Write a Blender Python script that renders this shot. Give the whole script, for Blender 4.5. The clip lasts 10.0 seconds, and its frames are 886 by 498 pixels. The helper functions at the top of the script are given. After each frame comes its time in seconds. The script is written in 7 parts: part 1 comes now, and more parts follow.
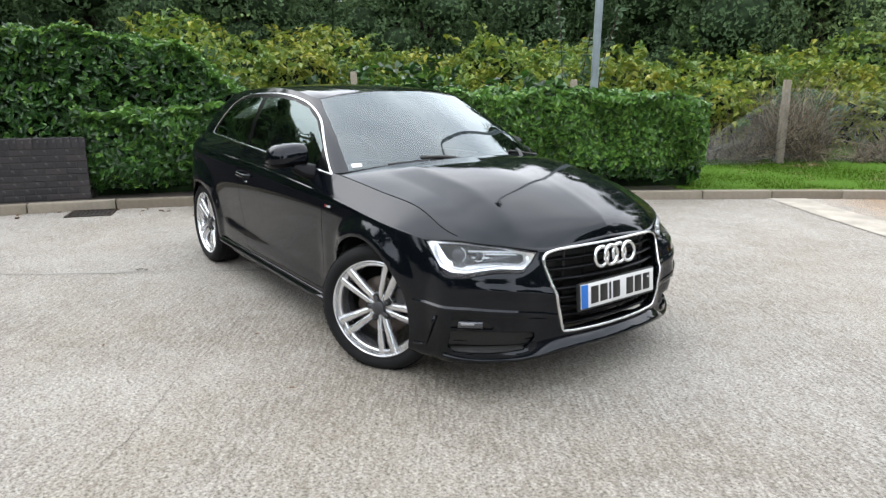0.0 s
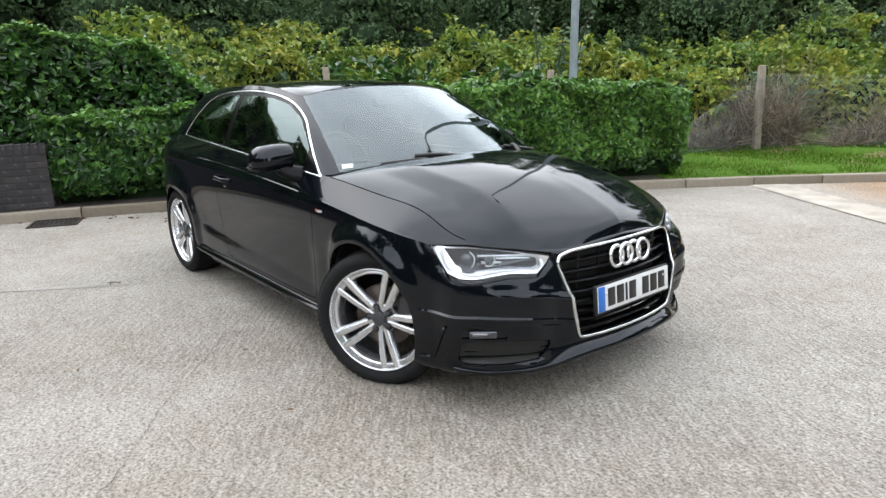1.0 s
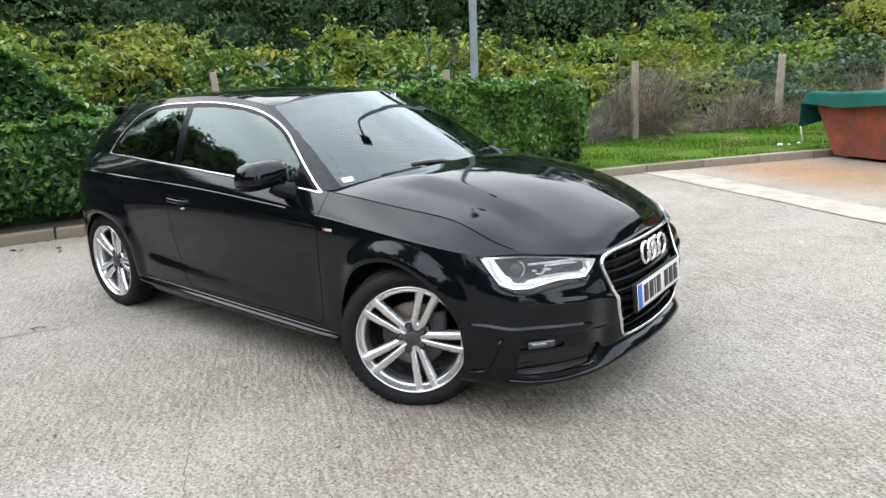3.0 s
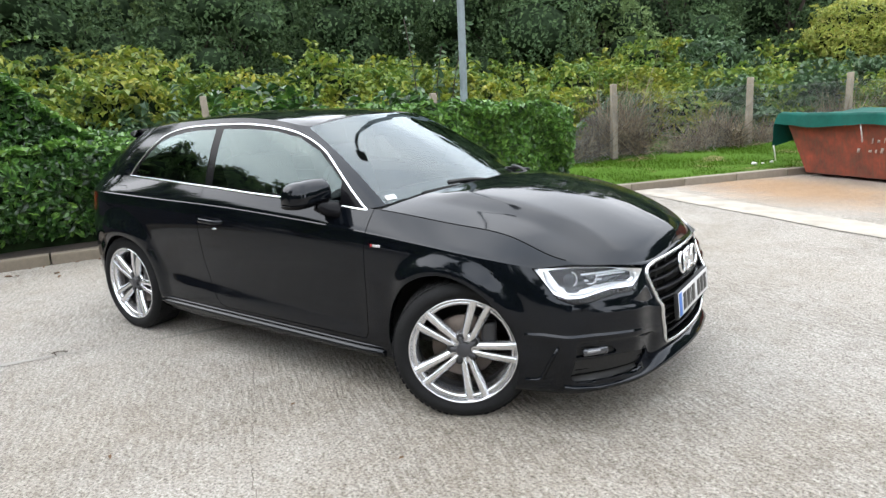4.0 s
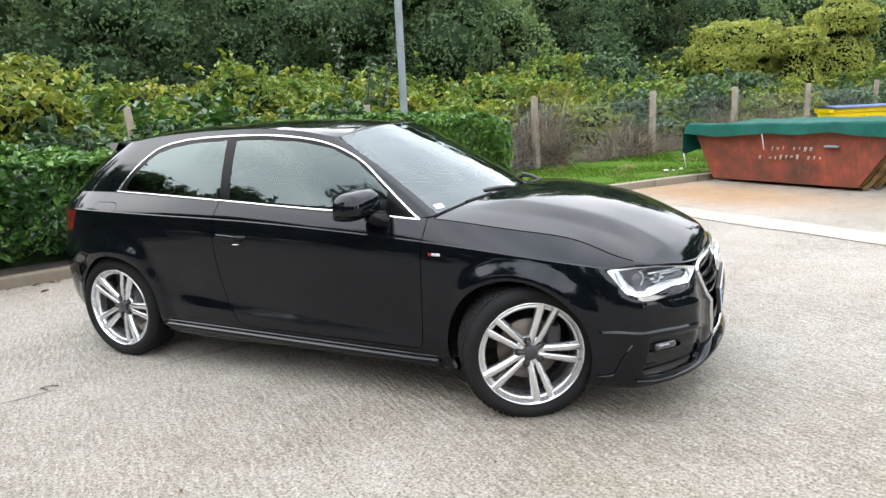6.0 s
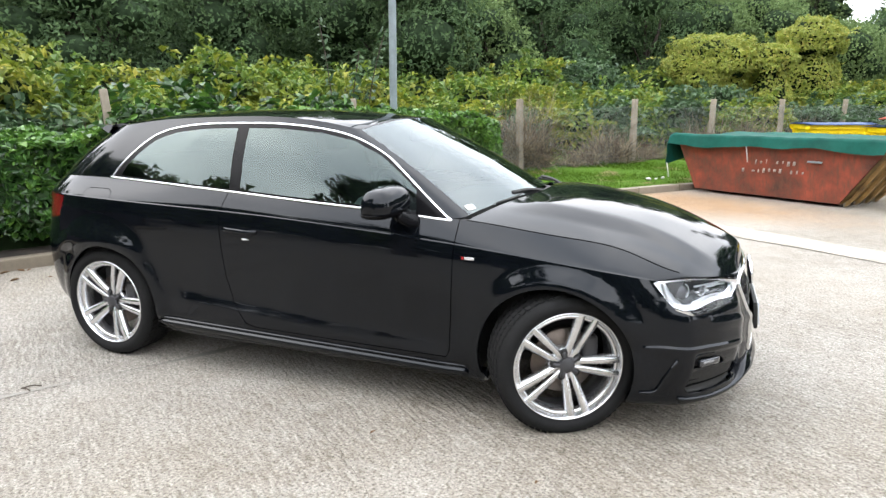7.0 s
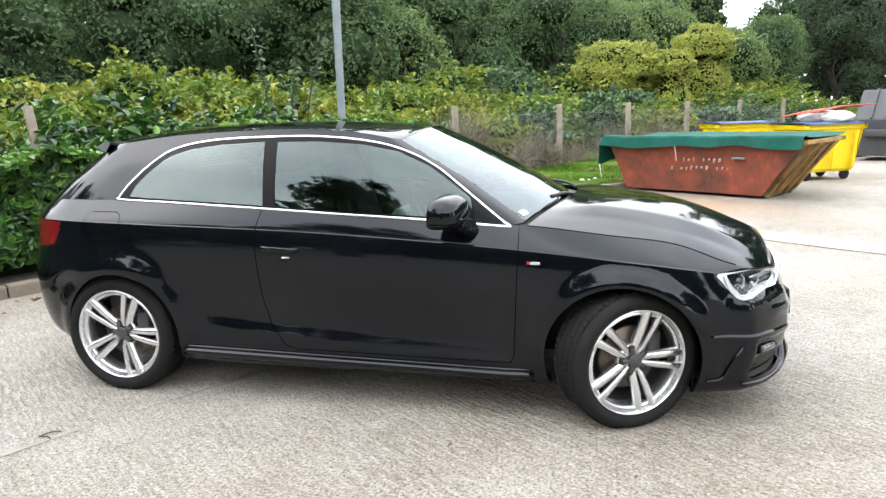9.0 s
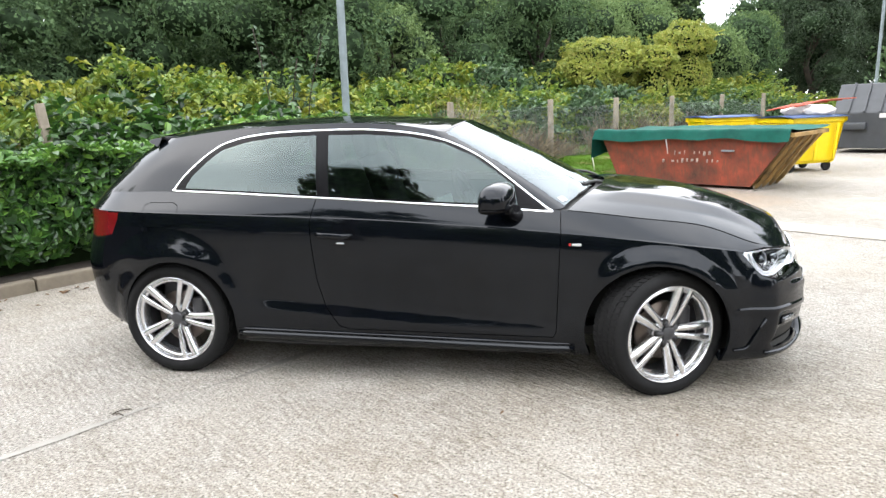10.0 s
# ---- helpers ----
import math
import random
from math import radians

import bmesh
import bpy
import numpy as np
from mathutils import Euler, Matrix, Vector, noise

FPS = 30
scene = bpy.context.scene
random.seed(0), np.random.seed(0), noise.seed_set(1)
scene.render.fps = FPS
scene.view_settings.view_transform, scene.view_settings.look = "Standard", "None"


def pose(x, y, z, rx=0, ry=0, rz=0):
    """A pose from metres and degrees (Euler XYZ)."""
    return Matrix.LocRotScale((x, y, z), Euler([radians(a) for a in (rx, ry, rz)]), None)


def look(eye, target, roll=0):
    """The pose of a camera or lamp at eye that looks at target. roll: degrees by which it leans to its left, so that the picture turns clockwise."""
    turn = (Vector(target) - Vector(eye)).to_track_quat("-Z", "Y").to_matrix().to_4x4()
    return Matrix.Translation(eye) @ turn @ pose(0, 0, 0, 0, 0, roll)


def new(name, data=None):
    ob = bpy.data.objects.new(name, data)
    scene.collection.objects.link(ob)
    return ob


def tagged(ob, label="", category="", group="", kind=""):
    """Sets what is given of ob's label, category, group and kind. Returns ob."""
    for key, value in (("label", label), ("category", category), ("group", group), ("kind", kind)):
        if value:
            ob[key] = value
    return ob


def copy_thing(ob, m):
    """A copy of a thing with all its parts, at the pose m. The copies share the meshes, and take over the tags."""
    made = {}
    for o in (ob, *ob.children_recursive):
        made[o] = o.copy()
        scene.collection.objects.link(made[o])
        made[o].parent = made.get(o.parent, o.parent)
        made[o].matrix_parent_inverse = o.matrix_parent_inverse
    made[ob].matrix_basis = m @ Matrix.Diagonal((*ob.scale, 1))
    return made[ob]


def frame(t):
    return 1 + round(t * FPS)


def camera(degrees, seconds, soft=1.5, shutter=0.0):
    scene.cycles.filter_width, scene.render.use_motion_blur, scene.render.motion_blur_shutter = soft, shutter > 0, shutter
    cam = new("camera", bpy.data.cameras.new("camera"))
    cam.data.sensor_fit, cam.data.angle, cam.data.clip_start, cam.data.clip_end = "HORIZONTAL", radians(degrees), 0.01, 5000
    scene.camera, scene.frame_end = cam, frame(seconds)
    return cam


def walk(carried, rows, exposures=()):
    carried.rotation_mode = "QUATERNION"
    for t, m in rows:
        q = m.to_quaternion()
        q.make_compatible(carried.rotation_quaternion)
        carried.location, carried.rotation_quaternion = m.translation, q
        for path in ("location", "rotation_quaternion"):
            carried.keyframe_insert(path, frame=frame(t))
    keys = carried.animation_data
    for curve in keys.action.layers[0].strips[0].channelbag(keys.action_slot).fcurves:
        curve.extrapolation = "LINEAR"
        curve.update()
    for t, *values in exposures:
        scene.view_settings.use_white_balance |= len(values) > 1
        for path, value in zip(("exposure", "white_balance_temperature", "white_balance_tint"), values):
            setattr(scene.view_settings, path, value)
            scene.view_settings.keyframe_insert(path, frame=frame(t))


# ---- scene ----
EXPOSURES = ((0.0, 0.67, 6500, 11.5), (2.5, 0.73, 6480, 11.5), (4.5, 0.88, 6520, 11.5), (6.0, 0.99, 6600, 12), (7.5, 1.14, 6680, 12), (10.0, 1.21, 6680, 12))
cam = camera(68.6, 10.0, soft=1.4)
PATH = [
    (0, (2.692, -2.4, 1.333), (1.133, -1.237, 0.869), 0.0),
    (0.5, (2.609, -2.411, 1.32), (1.091, -1.208, 0.821), 0.8),
    (1, (2.435, -2.387, 1.331), (0.933, -1.158, 0.849), -1.4),
    (1.5, (2.246, -2.416, 1.347), (0.784, -1.13, 0.89), -3.6),
    (2, (2.118, -2.661, 1.348), (0.866, -1.176, 0.87), 0.3),
    (2.5, (1.994, -2.786, 1.361), (0.755, -1.298, 0.86), -0.2),
    (3, (1.822, -2.819, 1.387), (0.624, -1.297, 0.887), -3.0),
    (3.2, (1.766, -2.837, 1.4), (0.568, -1.314, 0.902), -2.2),
    (4.3, (1.511, -3.206, 1.388), (0.423, -1.584, 0.954), -3.0),
    (4.5, (1.455, -3.231, 1.387), (0.429, -1.589, 0.882), 0.1),
    (5, (1.248, -3.275, 1.392), (0.265, -1.604, 0.899), -3.2),
    (5.5, (1.083, -3.371, 1.409), (0.18, -1.644, 0.962), -1.5),
    (6, (0.908, -3.542, 1.421), (0.084, -1.768, 1.001), -3.2),
    (6.2, (0.84, -3.572, 1.432), (0.045, -1.782, 1.031), -2.2),
    (7.3, (0.432, -3.492, 1.406), (-0.265, -1.669, 0.971), -0.8),
    (7.5, (0.365, -3.559, 1.409), (-0.314, -1.731, 0.968), -2.1),
    (8, (0.206, -3.689, 1.434), (-0.359, -1.824, 0.984), -2.7),
    (8.5, (0.031, -3.679, 1.421), (-0.454, -1.784, 1.004), -2.0),
    (9, (-0.141, -3.702, 1.421), (-0.58, -1.793, 1.015), -1.9),
    (9.5, (-0.296, -3.926, 1.425), (-0.657, -2.003, 1.011), -2.4),
    (10, (-0.417, -4.009, 1.422), (-0.795, -2.09, 1.003), -2.2),
]
walk(cam, [(t, look(eye, target, roll)) for t, eye, target, roll in PATH], EXPOSURES)

# ---- world and sun: bright overcast ----
SUN_AZ, SUN_EL = 250.0, 48.0
world = bpy.data.worlds.new("world")
scene.world = world
world.use_nodes = True
wn, wl = world.node_tree.nodes, world.node_tree.links
wn.clear()
sky = wn.new("ShaderNodeTexSky")
sky.sky_type = "NISHITA"
sky.sun_disc = False
sky.sun_elevation, sky.sun_rotation = radians(SUN_EL), radians(SUN_AZ)
sky.dust_density, sky.ozone_density = 4.0, 0.6
calm = wn.new("ShaderNodeHueSaturation")
calm.inputs["Saturation"].default_value = 0.2
wl.new(sky.outputs[0], calm.inputs["Color"])
wco = wn.new("ShaderNodeTexCoord")
wsep = wn.new("ShaderNodeSeparateXYZ")
wl.new(wco.outputs["Generated"], wsep.inputs[0])
# the cloud cover grows brighter from the horizon to the zenith
cover = wn.new("ShaderNodeMapRange")
cover.inputs["From Min"].default_value, cover.inputs["From Max"].default_value = 0.0, 1.0
cover.inputs["To Min"].default_value, cover.inputs["To Max"].default_value = 13.6, 15.6
wl.new(wsep.outputs["Z"], cover.inputs["Value"])
wmap = wn.new("ShaderNodeMapping")
wmap.inputs["Scale"].default_value = (1.0, 1.0, 2.2)
wl.new(wco.outputs["Generated"], wmap.inputs[0])
cloud = wn.new("ShaderNodeTexNoise")
cloud.inputs["Scale"].default_value, cloud.inputs["Detail"].default_value = 2.4, 4.0
wl.new(wmap.outputs[0], cloud.inputs["Vector"])
cramp = wn.new("ShaderNodeValToRGB")
cramp.color_ramp.elements[0].position, cramp.color_ramp.elements[1].position = 0.34, 0.66
cramp.color_ramp.elements[0].color = (0.60, 0.66, 0.73, 1)
cramp.color_ramp.elements[1].color = (0.96, 1.0, 1.04, 1)
wl.new(cloud.outputs[0], cramp.inputs[0])
clouds = wn.new("ShaderNodeMix")
clouds.data_type, clouds.blend_type = "RGBA", "MULTIPLY"
clouds.inputs[0].default_value = 1.0
wl.new(cramp.outputs[0], clouds.inputs[6])
wl.new(cover.outputs[0], clouds.inputs[7])
wmul = wn.new("ShaderNodeMix")
wmul.data_type = "RGBA"
wmul.inputs[0].default_value = 0.85
wl.new(calm.outputs[0], wmul.inputs[6])
wl.new(clouds.outputs[2], wmul.inputs[7])
wbg = wn.new("ShaderNodeBackground")
wbg.inputs["Strength"].default_value = 0.183
wl.new(wmul.outputs[2], wbg.inputs[0])
wout = wn.new("ShaderNodeOutputWorld")
wl.new(wbg.outputs[0], wout.inputs[0])
sun = new("sun", bpy.data.lights.new("sun", "SUN"))
sun.data.energy, sun.data.angle, sun.data.color = 0.25, radians(90), (1.0, 0.98, 0.95)
saz = radians(SUN_AZ)
sun.matrix_world = look((0, 0, 0), (-math.sin(saz) * math.cos(radians(SUN_EL)), -math.cos(saz) * math.cos(radians(SUN_EL)), -math.sin(radians(SUN_EL))))

# ---- materials ----
def node_mat(name):
    m = bpy.data.materials.new(name)
    m.use_nodes = True
    n, l = m.node_tree.nodes, m.node_tree.links
    return m, n, l, n["Principled BSDF"]


def ramp(n, l, src, stops):
    r = n.new("ShaderNodeValToRGB")
    e = r.color_ramp.elements
    while len(e) < len(stops):
        e.new(0.5)
    for k, (p, c) in enumerate(stops):
        e[k].position, e[k].color = p, (*c, 1)
    l.new(src, r.inputs[0])
    return r.outputs[0]


def noise_tex(n, l, scale, detail=4.0, rough=0.55, stretch=None, where="Object"):
    t = n.new("ShaderNodeTexNoise")
    t.inputs["Scale"].default_value, t.inputs["Detail"].default_value, t.inputs["Roughness"].default_value = scale, detail, rough
    co = n.new("ShaderNodeTexCoord")
    if stretch:
        mp = n.new("ShaderNodeMapping")
        mp.inputs["Scale"].default_value = stretch
        l.new(co.outputs[where], mp.inputs[0])
        l.new(mp.outputs[0], t.inputs["Vector"])
    else:
        l.new(co.outputs[where], t.inputs["Vector"])
    return t.outputs[0]


def mixed(n, l, fac, a, b, mode="MIX"):
    m = n.new("ShaderNodeMix")
    m.data_type, m.blend_type = "RGBA", mode
    for sock, v in ((0, fac), (6, a), (7, b)):
        if isinstance(v, bpy.types.NodeSocket):
            l.new(v, m.inputs[sock])
        else:
            m.inputs[sock].default_value = v if sock == 0 else (*v, 1)
    return m.outputs[2]


def bumped(n, l, b, height, strength, dist=0.01):
    k = n.new("ShaderNodeBump")
    k.inputs["Strength"].default_value, k.inputs["Distance"].default_value = strength, dist
    l.new(height, k.inputs["Height"])
    l.new(k.outputs[0], b.inputs["Normal"])
    return k


def shade(c, f):
    return tuple(min(1.0, v * f) for v in c)


ALBEDO_SCALE = 0.80  # darkens base colours to offset the stronger sky light


def plain(name, color, rough=0.5, metal=0.0, vary=0.25, scale=6.0, fine=60.0, bump=0.1, coat=0.0, spec=0.5):
    """A surface with variation at two scales, in colour, gloss and relief."""
    m, n, l, b = node_mat(name)
    color = shade(color, 1.0 if metal > 0.5 else ALBEDO_SCALE)
    big, small = noise_tex(n, l, scale), noise_tex(n, l, fine, 3)
    c = ramp(n, l, big, [(0.3, shade(color, 1 - vary)), (0.7, shade(color, 1 + vary))])
    c = mixed(n, l, small, c, mixed(n, l, 1.0, c, (0.8, 0.8, 0.8), "MULTIPLY"))
    l.new(c, b.inputs["Base Color"])
    r = n.new("ShaderNodeMapRange")
    r.inputs["To Min"].default_value, r.inputs["To Max"].default_value = max(0.0, rough - 0.12 * rough), min(1.0, rough + 0.15 * rough)
    l.new(small, r.inputs["Value"])
    l.new(r.outputs[0], b.inputs["Roughness"])
    b.inputs["Metallic"].default_value = metal
    b.inputs["Coat Weight"].default_value = coat
    b.inputs["Specular IOR Level"].default_value = spec
    if bump:
        bumped(n, l, b, small, bump, 0.004)
    return m


def leaf_mat(name, stops, gloss=0.4, glow=0.25, turned=None, spec=0.5):
    """Leaves: each takes its own shade, and lets some light through; turned: the shades of leaves that have changed, in drifts."""
    m, n, l, b = node_mat(name)
    geo = n.new("ShaderNodeNewGeometry")
    c = ramp(n, l, geo.outputs["Random Per Island"], stops)
    if turned:
        drift = ramp(n, l, noise_tex(n, l, 0.55, 4, 0.6), [(0.44, (0, 0, 0)), (0.64, (1, 1, 1))])
        c = mixed(n, l, drift, c, ramp(n, l, geo.outputs["Random Per Island"], turned))
    patch = noise_tex(n, l, 1.1, 3)
    c = mixed(n, l, patch, mixed(n, l, 1.0, c, (0.62, 0.66, 0.6), "MULTIPLY"), mixed(n, l, 1.0, c, (1.25, 1.2, 1.0), "MULTIPLY"))
    c = mixed(n, l, 1.0, c, (0.74, 0.74, 0.74), "MULTIPLY")
    l.new(c, b.inputs["Base Color"])
    b.inputs["Roughness"].default_value = gloss
    b.inputs["Specular IOR Level"].default_value = spec
    tr = n.new("ShaderNodeBsdfTranslucent")
    l.new(c, tr.inputs[0])
    mx = n.new("ShaderNodeMixShader")
    mx.inputs[0].default_value = glow
    l.new(b.outputs[0], mx.inputs[1])
    l.new(tr.outputs[0], mx.inputs[2])
    l.new(mx.outputs[0], n["Material Output"].inputs[0])
    return m


def glass_mat(name, tint, ior=1.5, rough=0.0, film=(0.82, 0.97, 0.96)):
    """Thin glass: a clear, tinted pane with a reflection on it."""
    m, n, l, b = node_mat(name)
    n.remove(b)
    t = n.new("ShaderNodeBsdfTransparent")
    t.inputs[0].default_value = (*tint, 1)
    g = n.new("ShaderNodeBsdfGlossy")
    g.inputs["Roughness"].default_value = rough
    g.inputs["Color"].default_value = (*film, 1)
    f = n.new("ShaderNodeFresnel")
    f.inputs["IOR"].default_value = ior
    mx = n.new("ShaderNodeMixShader")
    l.new(f.outputs[0], mx.inputs[0])
    l.new(t.outputs[0], mx.inputs[1])
    l.new(g.outputs[0], mx.inputs[2])
    l.new(mx.outputs[0], n["Material Output"].inputs[0])
    return m


def half_of(n, l, src):
    h = n.new("ShaderNodeMath")
    h.operation = "MULTIPLY"
    h.inputs[1].default_value = 0.5
    l.new(src, h.inputs[0])
    return h.outputs[0]


def concrete_mat():
    """Brushed grey concrete: fine aggregate, tamped ridges worn away in patches, stains."""
    m, n, l, b = node_mat("concrete_yard")
    speck = noise_tex(n, l, 76.0, 4, 0.75)
    grit = noise_tex(n, l, 28.0, 5, 0.7)
    mid = noise_tex(n, l, 4.0, 6, 0.65)
    big = noise_tex(n, l, 0.5, 5)
    c = ramp(n, l, speck, [(0.355, (0.118, 0.106, 0.092)), (0.455, (0.332, 0.309, 0.278)), (0.545, (0.422, 0.395, 0.358)), (0.645, (0.585, 0.553, 0.506))])
    c = mixed(n, l, ramp(n, l, grit, [(0.36, (0.75, 0.75, 0.75)), (0.52, (0, 0, 0))]), c, mixed(n, l, 1.0, c, (0.66, 0.64, 0.60), "MULTIPLY"))
    c = mixed(n, l, ramp(n, l, mid, [(0.40, (0, 0, 0)), (0.70, (0.55, 0.55, 0.55))]), c, mixed(n, l, 1.0, c, (0.78, 0.75, 0.71), "MULTIPLY"))
    c = mixed(n, l, ramp(n, l, big, [(0.42, (0, 0, 0)), (0.62, (0.6, 0.6, 0.6))]), c, mixed(n, l, 1.0, c, (0.82, 0.79, 0.74), "MULTIPLY"))
    tan = ramp(n, l, noise_tex(n, l, 0.22, 5, 0.6), [(0.42, (0, 0, 0)), (0.66, (0.5, 0.5, 0.5))])
    c = mixed(n, l, tan, c, mixed(n, l, 1.0, c, (1.0, 0.97, 0.91), "MULTIPLY"))
    # rusty run-off beside the skip
    co2 = n.new("ShaderNodeTexCoord")
    dist = n.new("ShaderNodeVectorMath")
    dist.operation = "DISTANCE"
    squash = n.new("ShaderNodeMapping")
    squash.vector_type = "TEXTURE"
    squash.inputs["Location"].default_value = (0.55, 6.75, 0)
    squash.inputs["Rotation"].default_value = (0, 0, radians(-36))
    squash.inputs["Scale"].default_value = (2.3, 1.15, 1.0)
    l.new(co2.outputs["Object"], squash.inputs[0])
    l.new(squash.outputs[0], dist.inputs[0])
    wob = n.new("ShaderNodeMath")
    wob.operation = "MULTIPLY_ADD"
    wob.inputs[1].default_value = 1.1
    l.new(mid, wob.inputs[0])
    l.new(dist.outputs["Value"], wob.inputs[2])
    c = mixed(n, l, ramp(n, l, half_of(n, l, wob.outputs[0]), [(0.0, (0.6, 0.6, 0.6)), (0.42, (0.8, 0.8, 0.8)), (0.6, (0.5, 0.5, 0.5)), (0.88, (0, 0, 0))]), c, mixed(n, l, 1.0, c, (0.98, 0.62, 0.33), "MULTIPLY"))
    l.new(c, b.inputs["Base Color"])
    b.inputs["Roughness"].default_value = 0.85
    b.inputs["Specular IOR Level"].default_value = 0.3
    # ridges left by the tamping beam, at a slant across the yard
    ridge = noise_tex(n, l, 9.0, 3, 0.6, None)
    streak = n.new("ShaderNodeTexNoise")
    streak.inputs["Scale"].default_value, streak.inputs["Detail"].default_value = 1.0, 3.0
    co = n.new("ShaderNodeTexCoord")
    mp = n.new("ShaderNodeMapping")
    mp.vector_type = "TEXTURE"
    mp.inputs["Rotation"].default_value = (0, 0, radians(RIDGE_TURN))
    mp.inputs["Scale"].default_value = (0.11, 0.023, 1.0)
    l.new(co.outputs["Object"], mp.inputs[0])
    l.new(mp.outputs[0], streak.inputs["Vector"])
    patch = ramp(n, l, noise_tex(n, l, 0.7, 3), [(0.36, (0.25, 0.25, 0.25)), (0.58, (1, 1, 1))])
    st = mixed(n, l, 1.0, ramp(n, l, streak.outputs[0], [(0.38, (0, 0, 0)), (0.60, (1, 1, 1))]), patch, "MULTIPLY")
    c = mixed(n, l, half_of(n, l, st), c, mixed(n, l, 1.0, c, (0.46, 0.445, 0.42), "MULTIPLY"))
    l.new(c, b.inputs["Base Color"])
    add = n.new("ShaderNodeMath")
    add.operation = "MULTIPLY_ADD"
    add.inputs[1].default_value = -0.5
    l.new(st, add.inputs[0])
    l.new(speck, add.inputs[2])
    bumped(n, l, b, add.outputs[0], 1.0, 0.014)
    return m


RIDGE_TURN = 143.0


def paint_mat(name, color, rough=0.06):
    """Black lacquer with a fine dusty film."""
    m, n, l, b = node_mat(name)
    dust = noise_tex(n, l, 9.0, 5)
    c = ramp(n, l, dust, [(0.35, color), (0.75, shade(color, 1.6))])
    l.new(c, b.inputs["Base Color"])
    r = n.new("ShaderNodeMapRange")
    r.inputs["To Min"].default_value, r.inputs["To Max"].default_value = rough * 0.7, rough * 1.5
    l.new(dust, r.inputs["Value"])
    l.new(r.outputs[0], b.inputs["Roughness"])
    b.inputs["Specular IOR Level"].default_value = 0.33
    b.inputs["Specular Tint"].default_value = (0.93, 0.96, 1.0, 1)
    return m


def brick_mat(name, stops, stain):
    m, n, l, b = node_mat(name)
    info = n.new("ShaderNodeObjectInfo")
    c = ramp(n, l, info.outputs["Random"], [(p, shade(v, ALBEDO_SCALE)) for p, v in stops])
    g = noise_tex(n, l, 24.0, 6)
    c = mixed(n, l, g, c, mixed(n, l, 1.0, c, (0.6, 0.6, 0.6), "MULTIPLY"))
    bloom = ramp(n, l, noise_tex(n, l, 3.4, 5, 0.7), [(0.62, (0, 0, 0)), (0.76, (0.75, 0.75, 0.75))])
    c = mixed(n, l, bloom, c, stain)
    l.new(c, b.inputs["Base Color"])
    b.inputs["Roughness"].default_value = 0.8
    bumped(n, l, b, g, 0.5, 0.006)
    return m


PAINT = paint_mat("black_lacquer", (0.0018, 0.0024, 0.0036))
GLOSS_BLACK = plain("gloss_black_plastic", (0.006, 0.006, 0.007), 0.22, vary=0.2, bump=0.0, spec=0.10)
MATT_BLACK = plain("matt_black_plastic", (0.012, 0.012, 0.012), 0.6)
SATIN_CHROME = plain("satin_metal", (0.82, 0.83, 0.85), 0.18, 1.0, 0.05, bump=0.0)
CHROME = plain("chrome", (0.85, 0.86, 0.88), 0.06, 1.0, 0.04, bump=0.0)
ALLOY = plain("silver_alloy", (0.78, 0.79, 0.81), 0.25, 0.92, 0.05, scale=9, fine=30, bump=0.0)
RUBBER = plain("tyre_rubber", (0.014, 0.014, 0.0145), 0.8, vary=0.3, fine=180, bump=0.2, spec=0.2)
BRAKE = plain("brake_steel", (0.16, 0.13, 0.11), 0.45, 0.8, 0.3)
CAP_GREY = plain("grey_plastic", (0.055, 0.055, 0.06), 0.35)
LITTER = plain("dead_leaf", (0.16, 0.085, 0.035), 0.8)
PAPER = plain("pale_paper", (0.55, 0.62, 0.60), 0.6, vary=0.05, bump=0.0)
CRACK = plain("crack_dirt", (0.17, 0.15, 0.125), 0.95, vary=0.4)
TAIL_RED = plain("red_lamp_plastic", (0.17, 0.005, 0.008), 0.12, vary=0.2, bump=0.0, coat=0.5)
LAMP_DARK = plain("lamp_housing", (0.045, 0.048, 0.053), 0.16, 0.6)
# Darker than the rim: shade behind the spokes is put into the colour.
BARREL_SHADE = plain("wheel_barrel_shade", (0.10, 0.10, 0.105), 0.5, 0.5, 0.2)
LAMP_SILVER = plain("lamp_reflector", (0.93, 0.94, 0.96), 0.28, 0.9, 0.03, bump=0.0)
LAMP_WHITE = plain("pale_light_guide", (1.0, 1.0, 1.0), 0.2, 0.0, 0.02, bump=0.0, coat=0.5)
FOG_GREY = plain("fog_reflector_grey", (0.30, 0.30, 0.31), 0.2, 0.6, 0.1, bump=0.0)
DEEP_BLACK = plain("black_grille_plastic", (0.004, 0.004, 0.004), 0.8, vary=0.2, spec=0.06)
LAMP_LENS = plain("lamp_lens_dark", (0.05, 0.055, 0.065), 0.08, 0.4, bump=0.0, coat=1.0)
LAMP_GLASS = glass_mat("clear_lens", (0.93, 0.95, 0.97), 1.4, film=(1, 1, 1))
SIDE_GLASS = glass_mat("tinted_glass", (0.30, 0.37, 0.36), 1.72)
WIND_GLASS = glass_mat("windscreen_glass", (0.58, 0.66, 0.64), 1.8, film=(0.88, 0.97, 1.0))
PLATE_WHITE = plain("plate_white", (0.80, 0.80, 0.79), 0.35, vary=0.03, bump=0.0)
PLATE_BLACK = plain("plate_black", (0.012, 0.012, 0.012), 0.4, bump=0.0)
PLATE_BLUE = plain("plate_blue", (0.015, 0.16, 0.58), 0.35, vary=0.06, bump=0.0)
BADGE_RED = plain("badge_red", (0.5, 0.01, 0.015), 0.3, bump=0.0)
